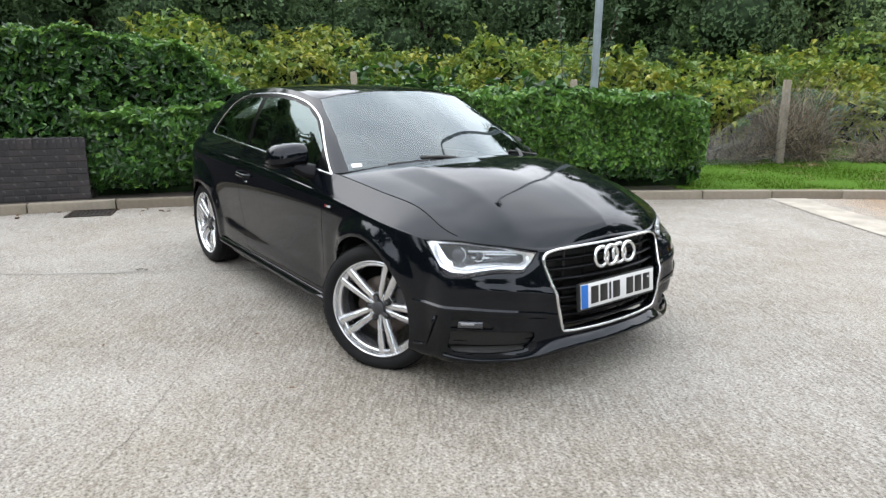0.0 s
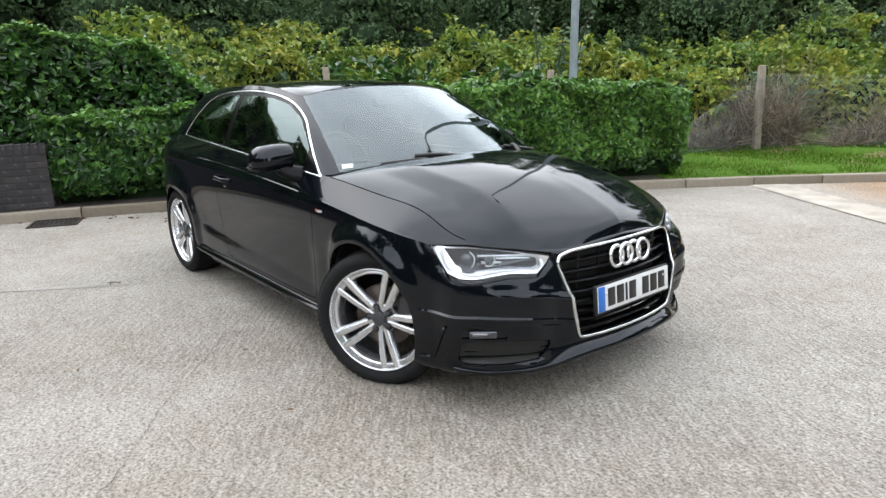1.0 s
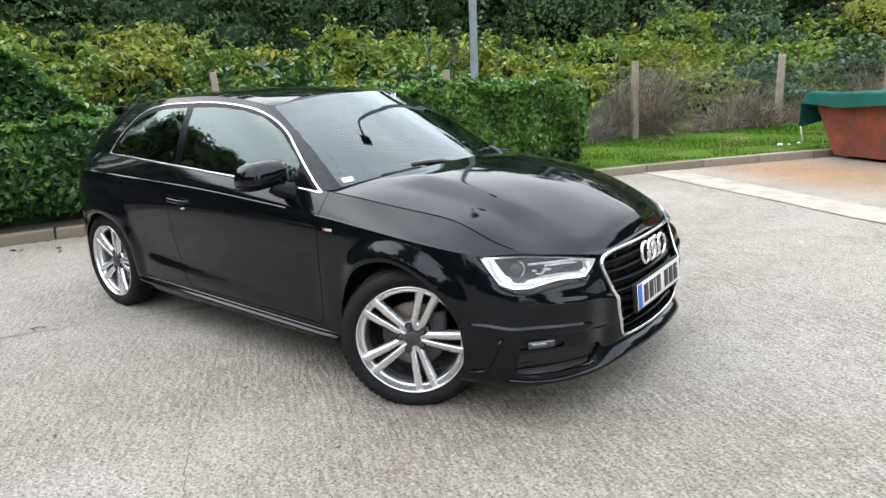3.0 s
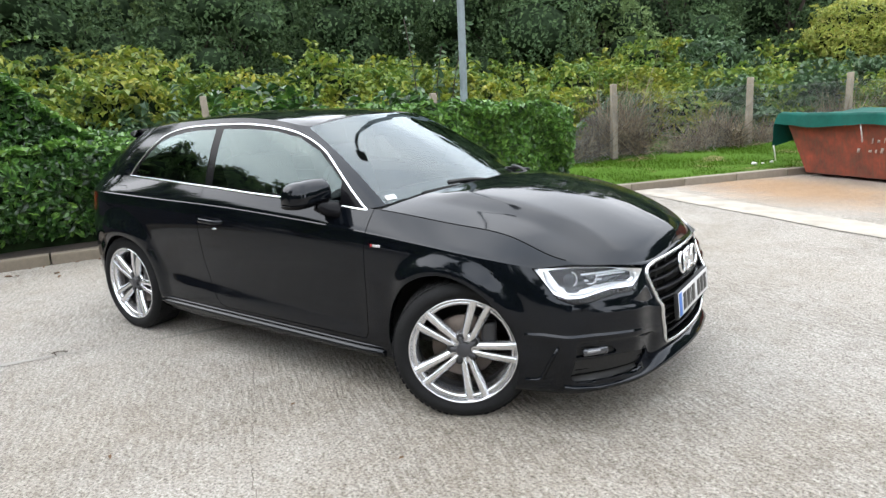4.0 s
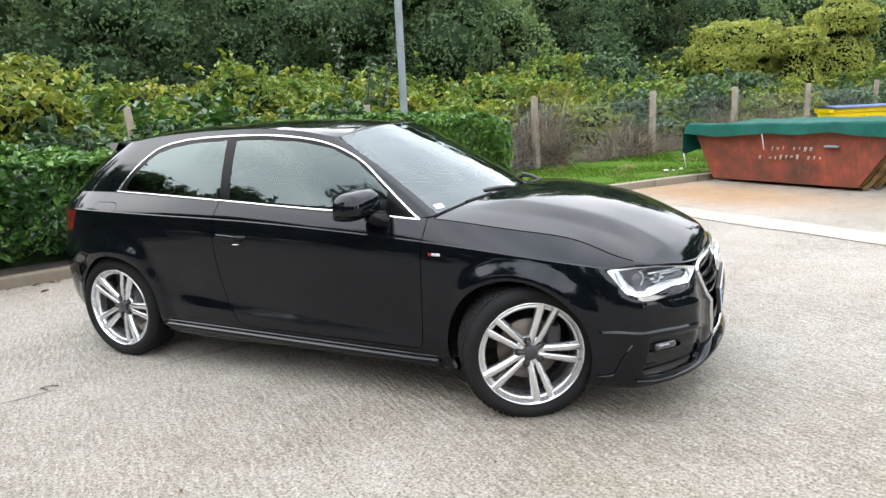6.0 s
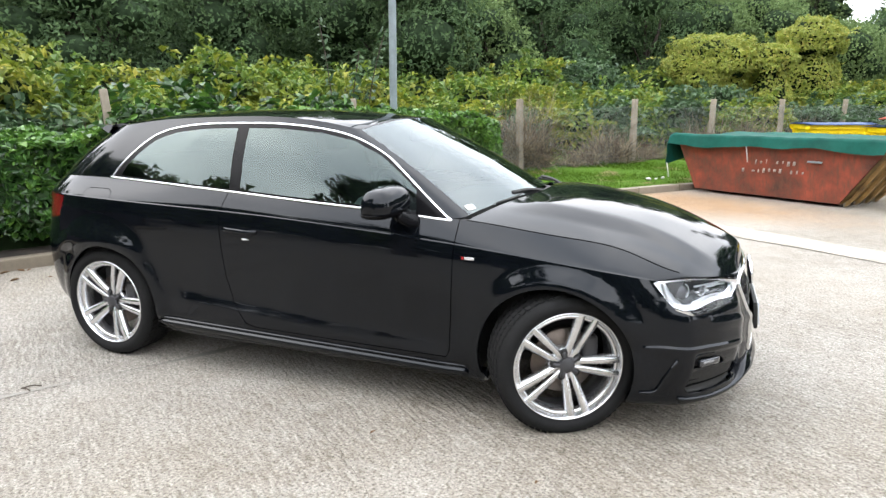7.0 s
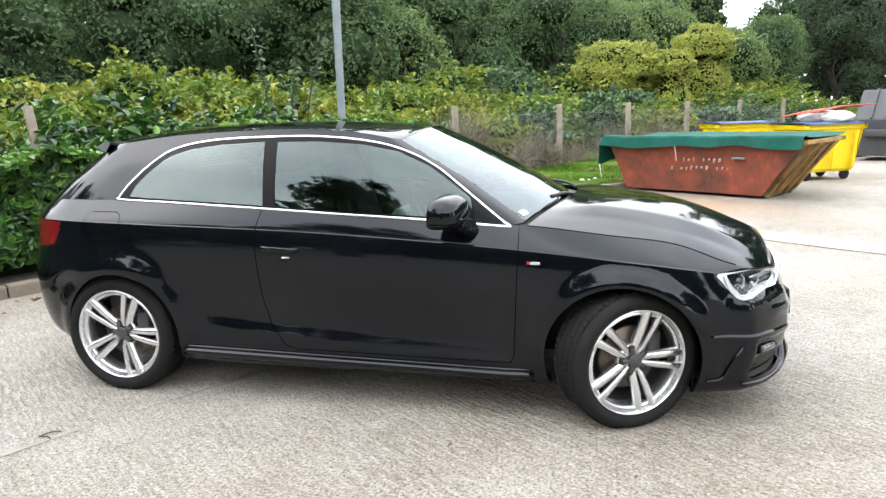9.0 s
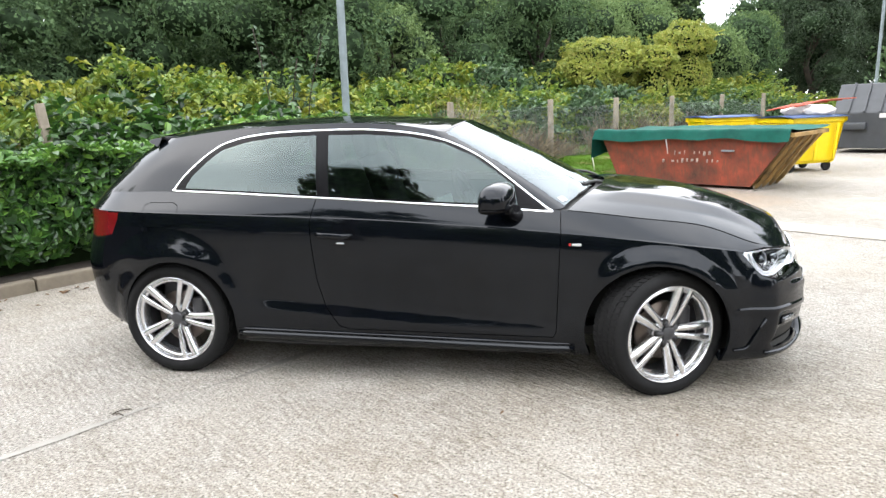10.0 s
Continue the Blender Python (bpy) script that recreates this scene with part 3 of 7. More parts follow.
def lower_body():
    s = np.unique(np.r_[np.linspace(KNOT[0], KNOT[3], 34), np.linspace(KNOT[3], KNOT[10], 170), np.linspace(KNOT[10], KNOT[16], 110)])
    zl, zc = cubic(KNOT, Z_LOW)(s), cubic(KNOT, Z_CREASE)(s)
    rows, nrm = [], None
    front = blend01((s - KNOT[10]) / (KNOT[12] - KNOT[10]))
    side = blend01((s - KNOT[3]) / .3) * (1 - front)
    for z, d in ((zl, .12), (zl, .03), (zl + .05, .012), (zl + .14, .002), (np.maximum(zl + .25, .5 * (zl + zc)), 0.0)):
        p, nrm = line_at(s, 0.0, d)
        p[:, 2] = z
        rows.append(p)
    p, _ = line_at(s, 0.0, D_UNDER)
    p[:, 2] = zc - .055
    rows.append(p)
    crease, _ = line_at(s, Z_CREASE, D_CREASE)
    belt, _ = line_at(s, Z_BELT, D_BELT)
    rows.append(crease)
    K = np.array([0, .10, .16, .30, .56, .90, 1.0])
    v = np.unique(np.r_[np.linspace(0, .16, 8), np.linspace(.16, 1, 46)])
    low = cubic(K, np.array(rows).reshape(7, -1))(v).reshape(len(v), len(s), 3)
    # rows of the mesh follow the bumper's step
    fine = cubic(K, np.array(rows).reshape(7, -1))(np.linspace(0, 1, 500)).reshape(500, len(s), 3)
    fv, j0 = np.linspace(0, 1, 500), 26
    bend = blend01((s - KNOT[9] - .1) / .2)
    step_z = np.interp(s, KNOT[10:], STEP_AT)
    for c in range(len(s)):
        if bend[c] > 0:
            zz = fine[:, c, 2]
            up = np.argmax(zz > .30)
            va, vb = np.interp((step_z[c] - .008, step_z[c]), zz[up:], fv[up:])
            anchor = np.interp(v, (0, .16, v[j0], v[j0 + 1], 1), (0, .16, va, vb, 1))
            vn = v + (anchor - v) * bend[c]
            low[:, c] = np.stack([np.interp(vn, fv, fine[:, c, q]) for q in range(3)], 1)
    # pressed steps and swellings of the skin
    z, x = low[:, :, 2], low[:, :, 0]
    out = np.zeros_like(z)
    for (cx, cz) in (ARCH_F, ARCH_R):
        r = np.hypot(x - cx, z - cz)
        sidew = np.tile(blend01((s - KNOT[2]) / .2) * (1 - blend01((s - KNOT[11]) / .15)), (len(v), 1))
        near, far, high = (.366, .436, .031) if cx > -1 else (.415, .510, .026)
        r = r if cx > -1 else np.hypot(x - cx + .05, z - cz)
        if cx < -1:  # a rolled lip all round the rear arch
            out += .020 * (1 - blend01((np.hypot(x - cx, z - cz) - .352) / .10)) * sidew * blend01((z - .20) / .12)
        shelf = np.clip((far - r) / (far - near), 0, 1)
        shelf = .75 * shelf + .25 * blend01(shelf)
        out += high * shelf * sidew * (blend01((x - cx + .34) / .16) if cx > -1 else blend01((z - .58) / .12)) * blend01((zc[None] - z - .004) / .03) * np.where(x < cx, blend01((z - .22) / .16), blend01((z - .40) / .16) * (1 - .45 * blend01((x - cx - .16) / .20)))
    door = np.tile(blend01((s - KNOT[4] - .35) / .3) * (1 - blend01((s - KNOT[8] + .14) / .14)), (len(v), 1))
    waist = .346 - .074 * (x + .5)
    out += door * (.014 * np.clip((waist - z) / .07, 0, 1) - .010 * blend01((.74 - z) / .28))
    # the nose: a soft ledge under the lamp, a step that fades towards the grille, a shallow panel round the fog lamp
    zs = step_z[None]
    nose = np.tile(blend01((s - KNOT[10] - .06) / .14) * (1 - .75 * blend01((s - KNOT[12]) / .25)) * (1 - blend01((s - KNOT[14]) / .12)), (len(v), 1))
    out += .010 * nose * np.clip((zs - z) / .008, 0, 1) * (1 - .6 * blend01((zs - .01 - z) / .05))
    ledge = np.tile(blend01((s - KNOT[12] + .02) / .12) * (1 - blend01((s - KNOT[14] + .01) / .06)), (len(v), 1))
    zr = zs + .100
    out += .009 * ledge * blend01((zr + .010 - z) / .020) * (1 - blend01((zr - .012 - z) / .05))
    panel = np.tile(blend01((s - KNOT[11] - .10) / .03) * (1 - blend01((s - KNOT[14] + .09) / .10)), (len(v), 1))
    out -= .010 * panel * blend01((zs - .026 - z) / .012) * blend01((z - .215) / .02)
    corner = np.tile(blend01((s - KNOT[11] + .03) / .13) * (1 - blend01((s - KNOT[13] + .02) / .16)), (len(v), 1))
    out += corner * (.022 + .024 * blend01((z - .20) / .18)) * blend01((.662 - z) / .10)
    chin = np.tile(blend01((s - KNOT[11]) / .2), (len(v), 1))
    out += .014 * chin * blend01((.235 - z) / .02)
    low += out[:, :, None] * nrm[None]
    # above the crease a narrow ledge, then the flat shoulder
    k = np.r_[.05, np.linspace(0, 1, 9)[1:]]
    top = crease + (belt - crease) * k[:, None, None] + (np.sin(np.pi * k) * .002)[:, None, None] * (nrm + (0, 0, .6))
    top[0] -= (.0020 * side)[:, None] * nrm
    return s, np.concatenate([low, top]), len(v) - 1


def glasshouse():
    """The wrap of glass and pillars from the belt to the roof's edge, right half, from the tail to the windscreen's middle."""
    sb = np.r_[KNOT[:8], KNOT[7] + (.30, .40)]
    base = line_at(sb, Z_BELT, D_BELT)[0].tolist()
    base += [(-.452, -.742, .918), (-.425, -.68, .928), (-.385, -.55, .945), (-.29, -.25, .970), (-.262, 0, .976)]
    edge = [(-2.86, 0, 1.34), (-2.85, -.25, 1.335), (-2.80, -.42, 1.322), (-2.70, -.52, 1.318), (-2.42, -.565, 1.345), (-2.05, -.585, 1.366),
            (-1.6, -.592, 1.372), (-1.32, -.588, 1.353), (-1.19, -.58, 1.333), (-1.11, -.568, 1.316), (-1.07, -.545, 1.309), (-1.05, -.49, 1.316),
            (-1.035, -.39, 1.330), (-1.01, -.18, 1.350), (-1.005, 0, 1.354)]
    base, edge = np.array(base), np.array(edge)
    mid = (base + edge) / 2
    ghost = lambda P: np.r_[[P[1] * (1, -1, 1)], P, [P[-2] * (1, -1, 1)]]  # noqa: E731
    u = np.r_[0, np.cumsum(np.linalg.norm(np.diff(ghost(mid), axis=0), axis=1))]
    at = np.unique(np.r_[np.linspace(u[1], u[4], 24), np.linspace(u[4], u[9], 90), np.linspace(u[9], u[13], 30), np.linspace(u[13], u[15], 24)])
    G0, G1 = cubic(u, ghost(base))(at), cubic(u, ghost(edge))(at)
    t = np.gradient(G0 + G1, axis=0)
    nrm = np.stack([t[:, 1], -t[:, 0], 0 * t[:, 0]], 1)
    nrm /= np.linalg.norm(nrm, axis=1)[:, None] + 1e-9
    nrm = nrm * .85 + (0, 0, .5)
    v = np.linspace(0, 1, 27)
    P = G0 + (G1 - G0) * v[:, None, None] + (.015 * np.sin(np.pi * v))[:, None, None] * nrm
    return u, at, P


def smooth_loop(pts, k):
    P = np.array(pts, float)
    n = len(P)
    t = np.arange(n * k) / k
    i = t.astype(int)
    f = (t - i)[:, None]
    a, b, c, d = P[(i - 1) % n], P[i % n], P[(i + 1) % n], P[(i + 2) % n]
    return (.5 * (2 * b + (c - a) * f + (2 * a - 5 * b + 4 * c - d) * f * f + (3 * b - a - 3 * c + d) * f**3)).tolist()


def arc_pts(pts, k=8):
    """A smooth open line through points."""
    P = np.array(pts, float)
    t = np.r_[0, np.cumsum(np.linalg.norm(np.diff(P, axis=0), axis=1))]
    return cubic(t, P)(np.linspace(0, t[-1], (len(P) - 1) * k + 1))


def bvh(bm):
    from mathutils.bvhtree import BVHTree
    return BVHTree.FromBMesh(bm)


def thing_part(name, parent):
    ob = new(name)
    ob.parent = parent
    ob.empty_display_size = .05
    return ob


def rounded_loop(pts, times=3):
    """A closed line with its corners cut round."""
    P = np.array(pts, float)
    for _ in range(times):
        Q = np.roll(P, -1, 0)
        P = np.stack([.78 * P + .22 * Q, .22 * P + .78 * Q], 1).reshape(-1, P.shape[1])
    return P.tolist()




# ---- leaves ----
def leaf_mesh(name, P, N, length, width, rng, droop=0.35, fold=0.25, vary=0.35, small=False):
    """Many small leaves at P; each lies across its normal N, with a folded midrib and a bent tip."""
    n = len(P)
    N = N / (np.linalg.norm(N, axis=1)[:, None] + 1e-9)
    T = rng.normal(size=(n, 3)) + np.array((0, 0, -droop))
    T -= (T * N).sum(1)[:, None] * N
    T /= np.linalg.norm(T, axis=1)[:, None] + 1e-9
    B = np.cross(N, T)
    L = (length * (1 + vary * rng.uniform(-1, 1, n)))[:, None]
    W = (width * (1 + vary * rng.uniform(-1, 1, n)))[:, None]
    base, mid = P - T * L * .5, P + N * (fold * .3) * W
    tip = P + T * L * .5 - N * L * .18
    l, r = P - B * W * .5 + N * W * fold, P + B * W * .5 + N * W * fold
    if small:
        V = np.stack([base, l, tip, r], 1).reshape(-1, 3)
        return tri_mesh(name, V, (np.array([(0, 1, 2), (0, 2, 3)])[None] + 4 * np.arange(n)[:, None, None]).reshape(-1, 3))
    up, lo = T * L * .22, T * L * .20
    V = np.stack([base, l - lo, l + up - N * L * .05, tip, r + up - N * L * .05, r - lo], 1).reshape(-1, 3)
    F = (np.array([(0, 1, 2), (0, 2, 3), (0, 3, 4), (0, 4, 5)])[None] + 6 * np.arange(n)[:, None, None]).reshape(-1, 3)
    return tri_mesh(name, V, F)


def tri_mesh(name, V, F):
    me = bpy.data.meshes.new(name)
    me.vertices.add(len(V))
    me.vertices.foreach_set("co", np.asarray(V, np.float32).ravel())
    me.loops.add(3 * len(F))
    me.loops.foreach_set("vertex_index", np.asarray(F, np.int32).ravel())
    me.polygons.add(len(F))
    me.polygons.foreach_set("loop_start", np.arange(0, 3 * len(F), 3, dtype=np.int32))
    me.polygons.foreach_set("use_smooth", np.zeros(len(F), bool))
    me.update(calc_edges=True)
    return me


def leafy(name, me, material, parent=None, label=""):
    me.materials.append(material)
    ob = new(name, me)
    if parent is not None:
        ob.parent = parent
    if label:
        ob["label"] = label
    return ob


def clump_points(clumps, density, rng, deep=0.3, loose=.45, under=-.55):
    """Points and normals on ellipsoids (centre, radii); those inside another are left out."""
    PP, NN = [], []
    for c, r in clumps:
        c, r = np.array(c, float), np.array(r, float)
        area = 4 * np.pi * ((r[0] * r[1]) ** 1.6 / 3 + (r[0] * r[2]) ** 1.6 / 3 + (r[1] * r[2]) ** 1.6 / 3) ** (1 / 1.6)
        k = int(area * density)
        d = rng.normal(size=(k, 3))
        d /= np.linalg.norm(d, axis=1)[:, None]
        d = d[d[:, 2] > under]
        lump = 1 + .13 * np.sin(d[:, 0] * 7 + c[0]) * np.sin(d[:, 1] * 6 + c[1]) + .09 * np.sin(d[:, 2] * 9 + c[0] * 3)
        shrink = (1 - deep * rng.uniform(0, 1, len(d)) ** 2) * lump
        PP.append(c + d * r * shrink[:, None])
        NN.append(d / r * r.mean() + rng.normal(size=d.shape) * loose + (0, 0, .35))
    P, N = np.concatenate(PP), np.concatenate(NN)
    keep = np.ones(len(P), bool)
    for c, r in clumps:
        keep &= (((P - np.array(c)) / np.array(r)) ** 2).sum(1) > .42
    return P[keep], N[keep]


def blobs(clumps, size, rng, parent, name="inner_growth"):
    """Dark solid fill inside a shrub or crown; its colour stands for inner shade."""
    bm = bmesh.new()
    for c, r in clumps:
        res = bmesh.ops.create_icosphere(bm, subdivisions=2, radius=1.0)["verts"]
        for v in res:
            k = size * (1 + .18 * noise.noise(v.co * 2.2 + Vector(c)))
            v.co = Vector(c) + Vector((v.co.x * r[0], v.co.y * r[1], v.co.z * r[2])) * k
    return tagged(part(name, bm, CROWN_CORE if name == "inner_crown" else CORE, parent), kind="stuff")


# ---- the ground and its edge ----
KERB = [(-6.9, -6.0), (-6.45, -4.0), (-6.08, -2.2), (-5.72, -.9), (-5.26, .15), (-4.72, 1.1), (-3.6, 2.85), (-2.4, 4.72), (-1.2, 6.45), (.45, 8.42), (2.4, 10.6), (5.0, 13.4), (9, 17.5), (16, 24)]
_kt = np.r_[0, np.cumsum(np.linalg.norm(np.diff(np.array(KERB), axis=0), axis=1))]
kerb_at = cubic(_kt, np.array(KERB))


def edge_point(t, back=0.0):
    """A place along the kerb's face, some metres behind it."""
    p = kerb_at(np.atleast_1d(t))
    q = kerb_at(np.atleast_1d(t) + .01) - kerb_at(np.atleast_1d(t) - .01)
    q /= np.linalg.norm(q, axis=1)[:, None]
    return p + np.reshape(back, (-1, 1)) * np.stack([-q[:, 1], q[:, 0]], 1), q


def edge_param(x, y):
    tt = np.linspace(0, _kt[-1], 3000)
    return float(tt[np.argmin(((kerb_at(tt) - (x, y)) ** 2).sum(1))])


def bank_height(back):
    return np.interp(back, [0, .4, 1.5, 2.6, 5, 9, 20, 80], [.105, .11, .17, .25, .5, .9, 1.5, 2.5])


def build_ground():
    g = bmesh.new()
    xs = np.r_[-400, -60, np.linspace(-20, 25, 30), 80, 400]
    P = np.array([[(x, y, 0.0) for y in xs] for x in xs])
    grid(P, bm=g)
    bmesh.ops.recalc_face_normals(g, faces=g.faces[:])
    for f in g.faces:
        if f.normal.z < 0:
            f.normal_flip()
    tagged(part("ground", g, concrete_mat(), smooth=False), "worn grey brushed concrete yard with tamped ridges", "ground", kind="structure")
    backs = np.array([.12, .4, .8, 1.2, 1.6, 2.0, 2.4, 2.8, 3.5, 5, 7, 10, 16, 30, 80])
    split = edge_param(-2.1, 5.15)
    for name, lab, mt, ta, tb in (("soil_bed", "bare dark soil bed under the hedges", SOIL, 0, split), ("grass_verge", "sloping mown grass verge behind the kerb", GRASS_GROUND, split, _kt[-1])):
        t = np.linspace(ta, tb, 60)
        rows = []
        for bk in backs:
            p, _ = edge_point(t, bk)
            z = bank_height(bk) + .03 * np.sin(t * 2.1 + bk * 3) * min(1, bk / 2)
            rows.append(np.c_[p, np.full(len(t), 0.0) + z])
        b = grid(np.array(rows))
        b.normal_update()
        for f in b.faces:
            if f.normal.z < 0:
                f.normal_flip()
        tagged(part(name, b, mt), lab, "verge", kind="structure")


def build_pale_strip():
    """A band of smoother, paler concrete across the yard, and the joints between slabs."""
    def ribbon(a, b, w, z, seg=24):
        a, b = np.array(a, float), np.array(b, float)
        q = (b - a) / np.linalg.norm(b - a)
        nn = np.array((-q[1], q[0]))
        tt = np.linspace(0, 1, seg)
        rows = []
        for sg in (-1, 1):
            p = a + (b - a) * tt[:, None] + nn * sg * w / 2
            p += nn * (.012 * np.sin(tt * 37 + sg) + .008 * np.sin(tt * 91 + 2 * sg))[:, None]
            rows.append(np.c_[p, np.full(seg, z)])
        bm = grid(np.array(rows))
        for f in bm.faces:
            f.normal_update()
            if f.normal.z < 0:
                f.normal_flip()
        return bm
    tagged(part("pale_strip", ribbon((-1.45, 6.28), (6.5, .35), .50, .008), STRIP), "pale worn concrete strip across the yard", "ground strip", kind="structure")
    tagged(part("slab_joint", ribbon((-6.2, -6.95), (-1.2, .70), .03, .004), JOINT), "filled joint between concrete slabs", "joint", kind="structure")


def build_kerb():
    t0, t1 = 0.6, _kt[-1] - 1
    k = int((t1 - t0) / .915)
    kerb = thing("kerb", "weathered concrete kerb stones along the yard's edge", "kerb", kind="structure")
    stone = box((.905, .125, .24), (0, 0, 0), .014)
    me = bpy.data.meshes.new("kerb_stone")
    stone.to_mesh(me)
    stone.free()
    me.materials.append(KERB_STONE)
    rng = np.random.default_rng(4)
    for i in range(k):
        t = t0 + .915 * (i + .5)
        p, q = edge_point(t, .0625)
        o = new("kerb_stone", me)
        o.parent = kerb
        o.matrix_world = Matrix.Translation((p[0, 0], p[0, 1], -.012 + rng.uniform(-.004, .004))) @ Matrix.Rotation(math.atan2(q[0, 1], q[0, 0]) + rng.uniform(-.006, .006), 4, "Z")


# ---- hedges ----
def hedge(name, label, t0, t1, front, depth, height, rng, density=900, size=(.104, .050), end_round=.35, base=.17, lit_fresh=0.0):
    """A clipped laurel hedge along the kerb from t0 to t1; height is a function of the way along it."""
    h = thing(name, label, "hedge")
    L = t1 - t0
    P, N = [], []

    def put(t, bk, z, n):
        p, q = edge_point(t, bk)
        w = np.stack([-q[:, 1], q[:, 0]], 1)
        P.append(np.c_[p, z])
        N.append(np.c_[q * n[:, :1] + w * n[:, 1:2], n[:, 2]])

    def jig(k):
        return rng.normal(size=(k, 3)) * .5

    def leaves(part_name, material, label=""):
        leafy(part_name, leaf_mesh(part_name, np.concatenate(P), np.concatenate(N), size[0], size[1], rng), material, h, label)
        P.clear(), N.clear()

    k = int(L * 1.15 * density)
    t = rng.uniform(t0, t1, k)
    hh = height(t)
    z = base + (hh - base) * rng.uniform(0.04, 1, k) ** .9
    bulge = .07 * np.sin(t * 3.1 + 1) * np.sin(z * 5) + .05 * np.sin(t * 7.7 + z * 4)
    edge = np.clip(np.minimum(t - t0, t1 - t) / end_round, 0, 1)
    top_round = .10 * np.clip((z - hh + .18) / .18, 0, 1) ** 2
    low_in = .16 * np.clip((base + .25 - z) / .25, 0, 1)
    put(t, front + bulge + top_round + low_in + .28 * (1 - np.sqrt(1 - (1 - edge) ** 2)) + rng.uniform(0, .12, k) ** 1.3, z, np.array((0, -1, .35)) + jig(k))
    k = int(L * depth * density)
    t = rng.uniform(t0, t1, k)
    bk = rng.uniform(front + .03, front + depth, k)
    put(t, bk, height(t) + .06 * np.sin(t * 4.3) * np.sin(bk * 6) + .03 * np.sin(t * 11) - rng.uniform(0, .12, k) + (rng.uniform(0, 1, k) > .93) * rng.uniform(.02, .13, k), np.array((0, -.15, 1)) + jig(k))
    for te, sg in ((t0, -1), (t1, 1)):
        k = int(depth * 1.1 * density)
        bk = rng.uniform(front + .05, front + depth, k)
        tt = te - sg * (rng.uniform(0, .15, k) + .2 * np.abs((bk - front - depth / 2) / depth * 2) ** 3)
        hh = height(np.full(k, te))
        put(tt, bk, base + (hh - base) * rng.uniform(.03, 1, k), np.array((sg, -.2, .2)) + jig(k))
    leaves("foliage", LAUREL)
    # Top layer of young leaves; the sky's light is put into their colour.
    k = int(L * depth * density * .8)
    t = rng.uniform(t0 + .1, t1 - .1, k)
    bk = rng.uniform(front + .02, front + depth, k)
    put(t, bk, height(t) + .06 * np.sin(t * 4.3) * np.sin(bk * 6) + .03 * np.sin(t * 11) + rng.uniform(-.01, .05, k), np.array((0, -.1, 1)) + jig(k))
    # The same pale leaves crowd the far end of the face, as if sunlit.
    k = int(L * density * lit_fresh)
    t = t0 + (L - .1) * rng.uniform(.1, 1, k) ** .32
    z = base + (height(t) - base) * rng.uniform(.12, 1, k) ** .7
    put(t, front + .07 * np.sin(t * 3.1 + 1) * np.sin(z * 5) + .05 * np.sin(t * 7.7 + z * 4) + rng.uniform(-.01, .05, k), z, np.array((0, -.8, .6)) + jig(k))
    leaves("young_growth", LAUREL_YOUNG_LIT, "young leaves over the clipped growth, coloured lighter as if lit")
    # Added dark sheet inside the leaves, standing in for the hedge's inner shade.
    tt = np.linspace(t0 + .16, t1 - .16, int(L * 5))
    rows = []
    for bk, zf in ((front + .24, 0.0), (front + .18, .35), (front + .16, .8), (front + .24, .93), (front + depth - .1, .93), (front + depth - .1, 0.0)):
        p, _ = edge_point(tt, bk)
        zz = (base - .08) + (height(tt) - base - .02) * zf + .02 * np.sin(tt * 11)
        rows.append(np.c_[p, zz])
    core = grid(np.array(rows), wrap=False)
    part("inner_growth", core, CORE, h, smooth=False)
    return h


def build_planting():
    rng = np.random.default_rng(11)
    ta, tb = edge_param(-5.86, -1.34), edge_param(-1.92, 5.45)
    hedge("low_hedge", "low clipped dark green laurel hedge behind the kerb", ta, tb, .22, 1.0,
          lambda t: 1.06 + .06 * blend01((np.asarray(t) - ta - .4) / 1.6) + .18 * blend01((np.asarray(t) - ta - 3.4) / 1.6) - .07 * blend01((np.asarray(t) - tb + 1.6) / 1.5), rng, lit_fresh=.65)
    tc, td = edge_param(-6.7, -5.5), edge_param(-5.4, .3)
    hedge("tall_hedge", "tall dense dark green laurel hedge behind the brick wall", tc, td + .4, 1.15, 1.2,
          lambda t: 2.08 - .10 * blend01((np.asarray(t) - td + 1.8) / 1.0) - .75 * blend01((np.asarray(t) - td + .75) / .9), rng, density=1000, end_round=.6)


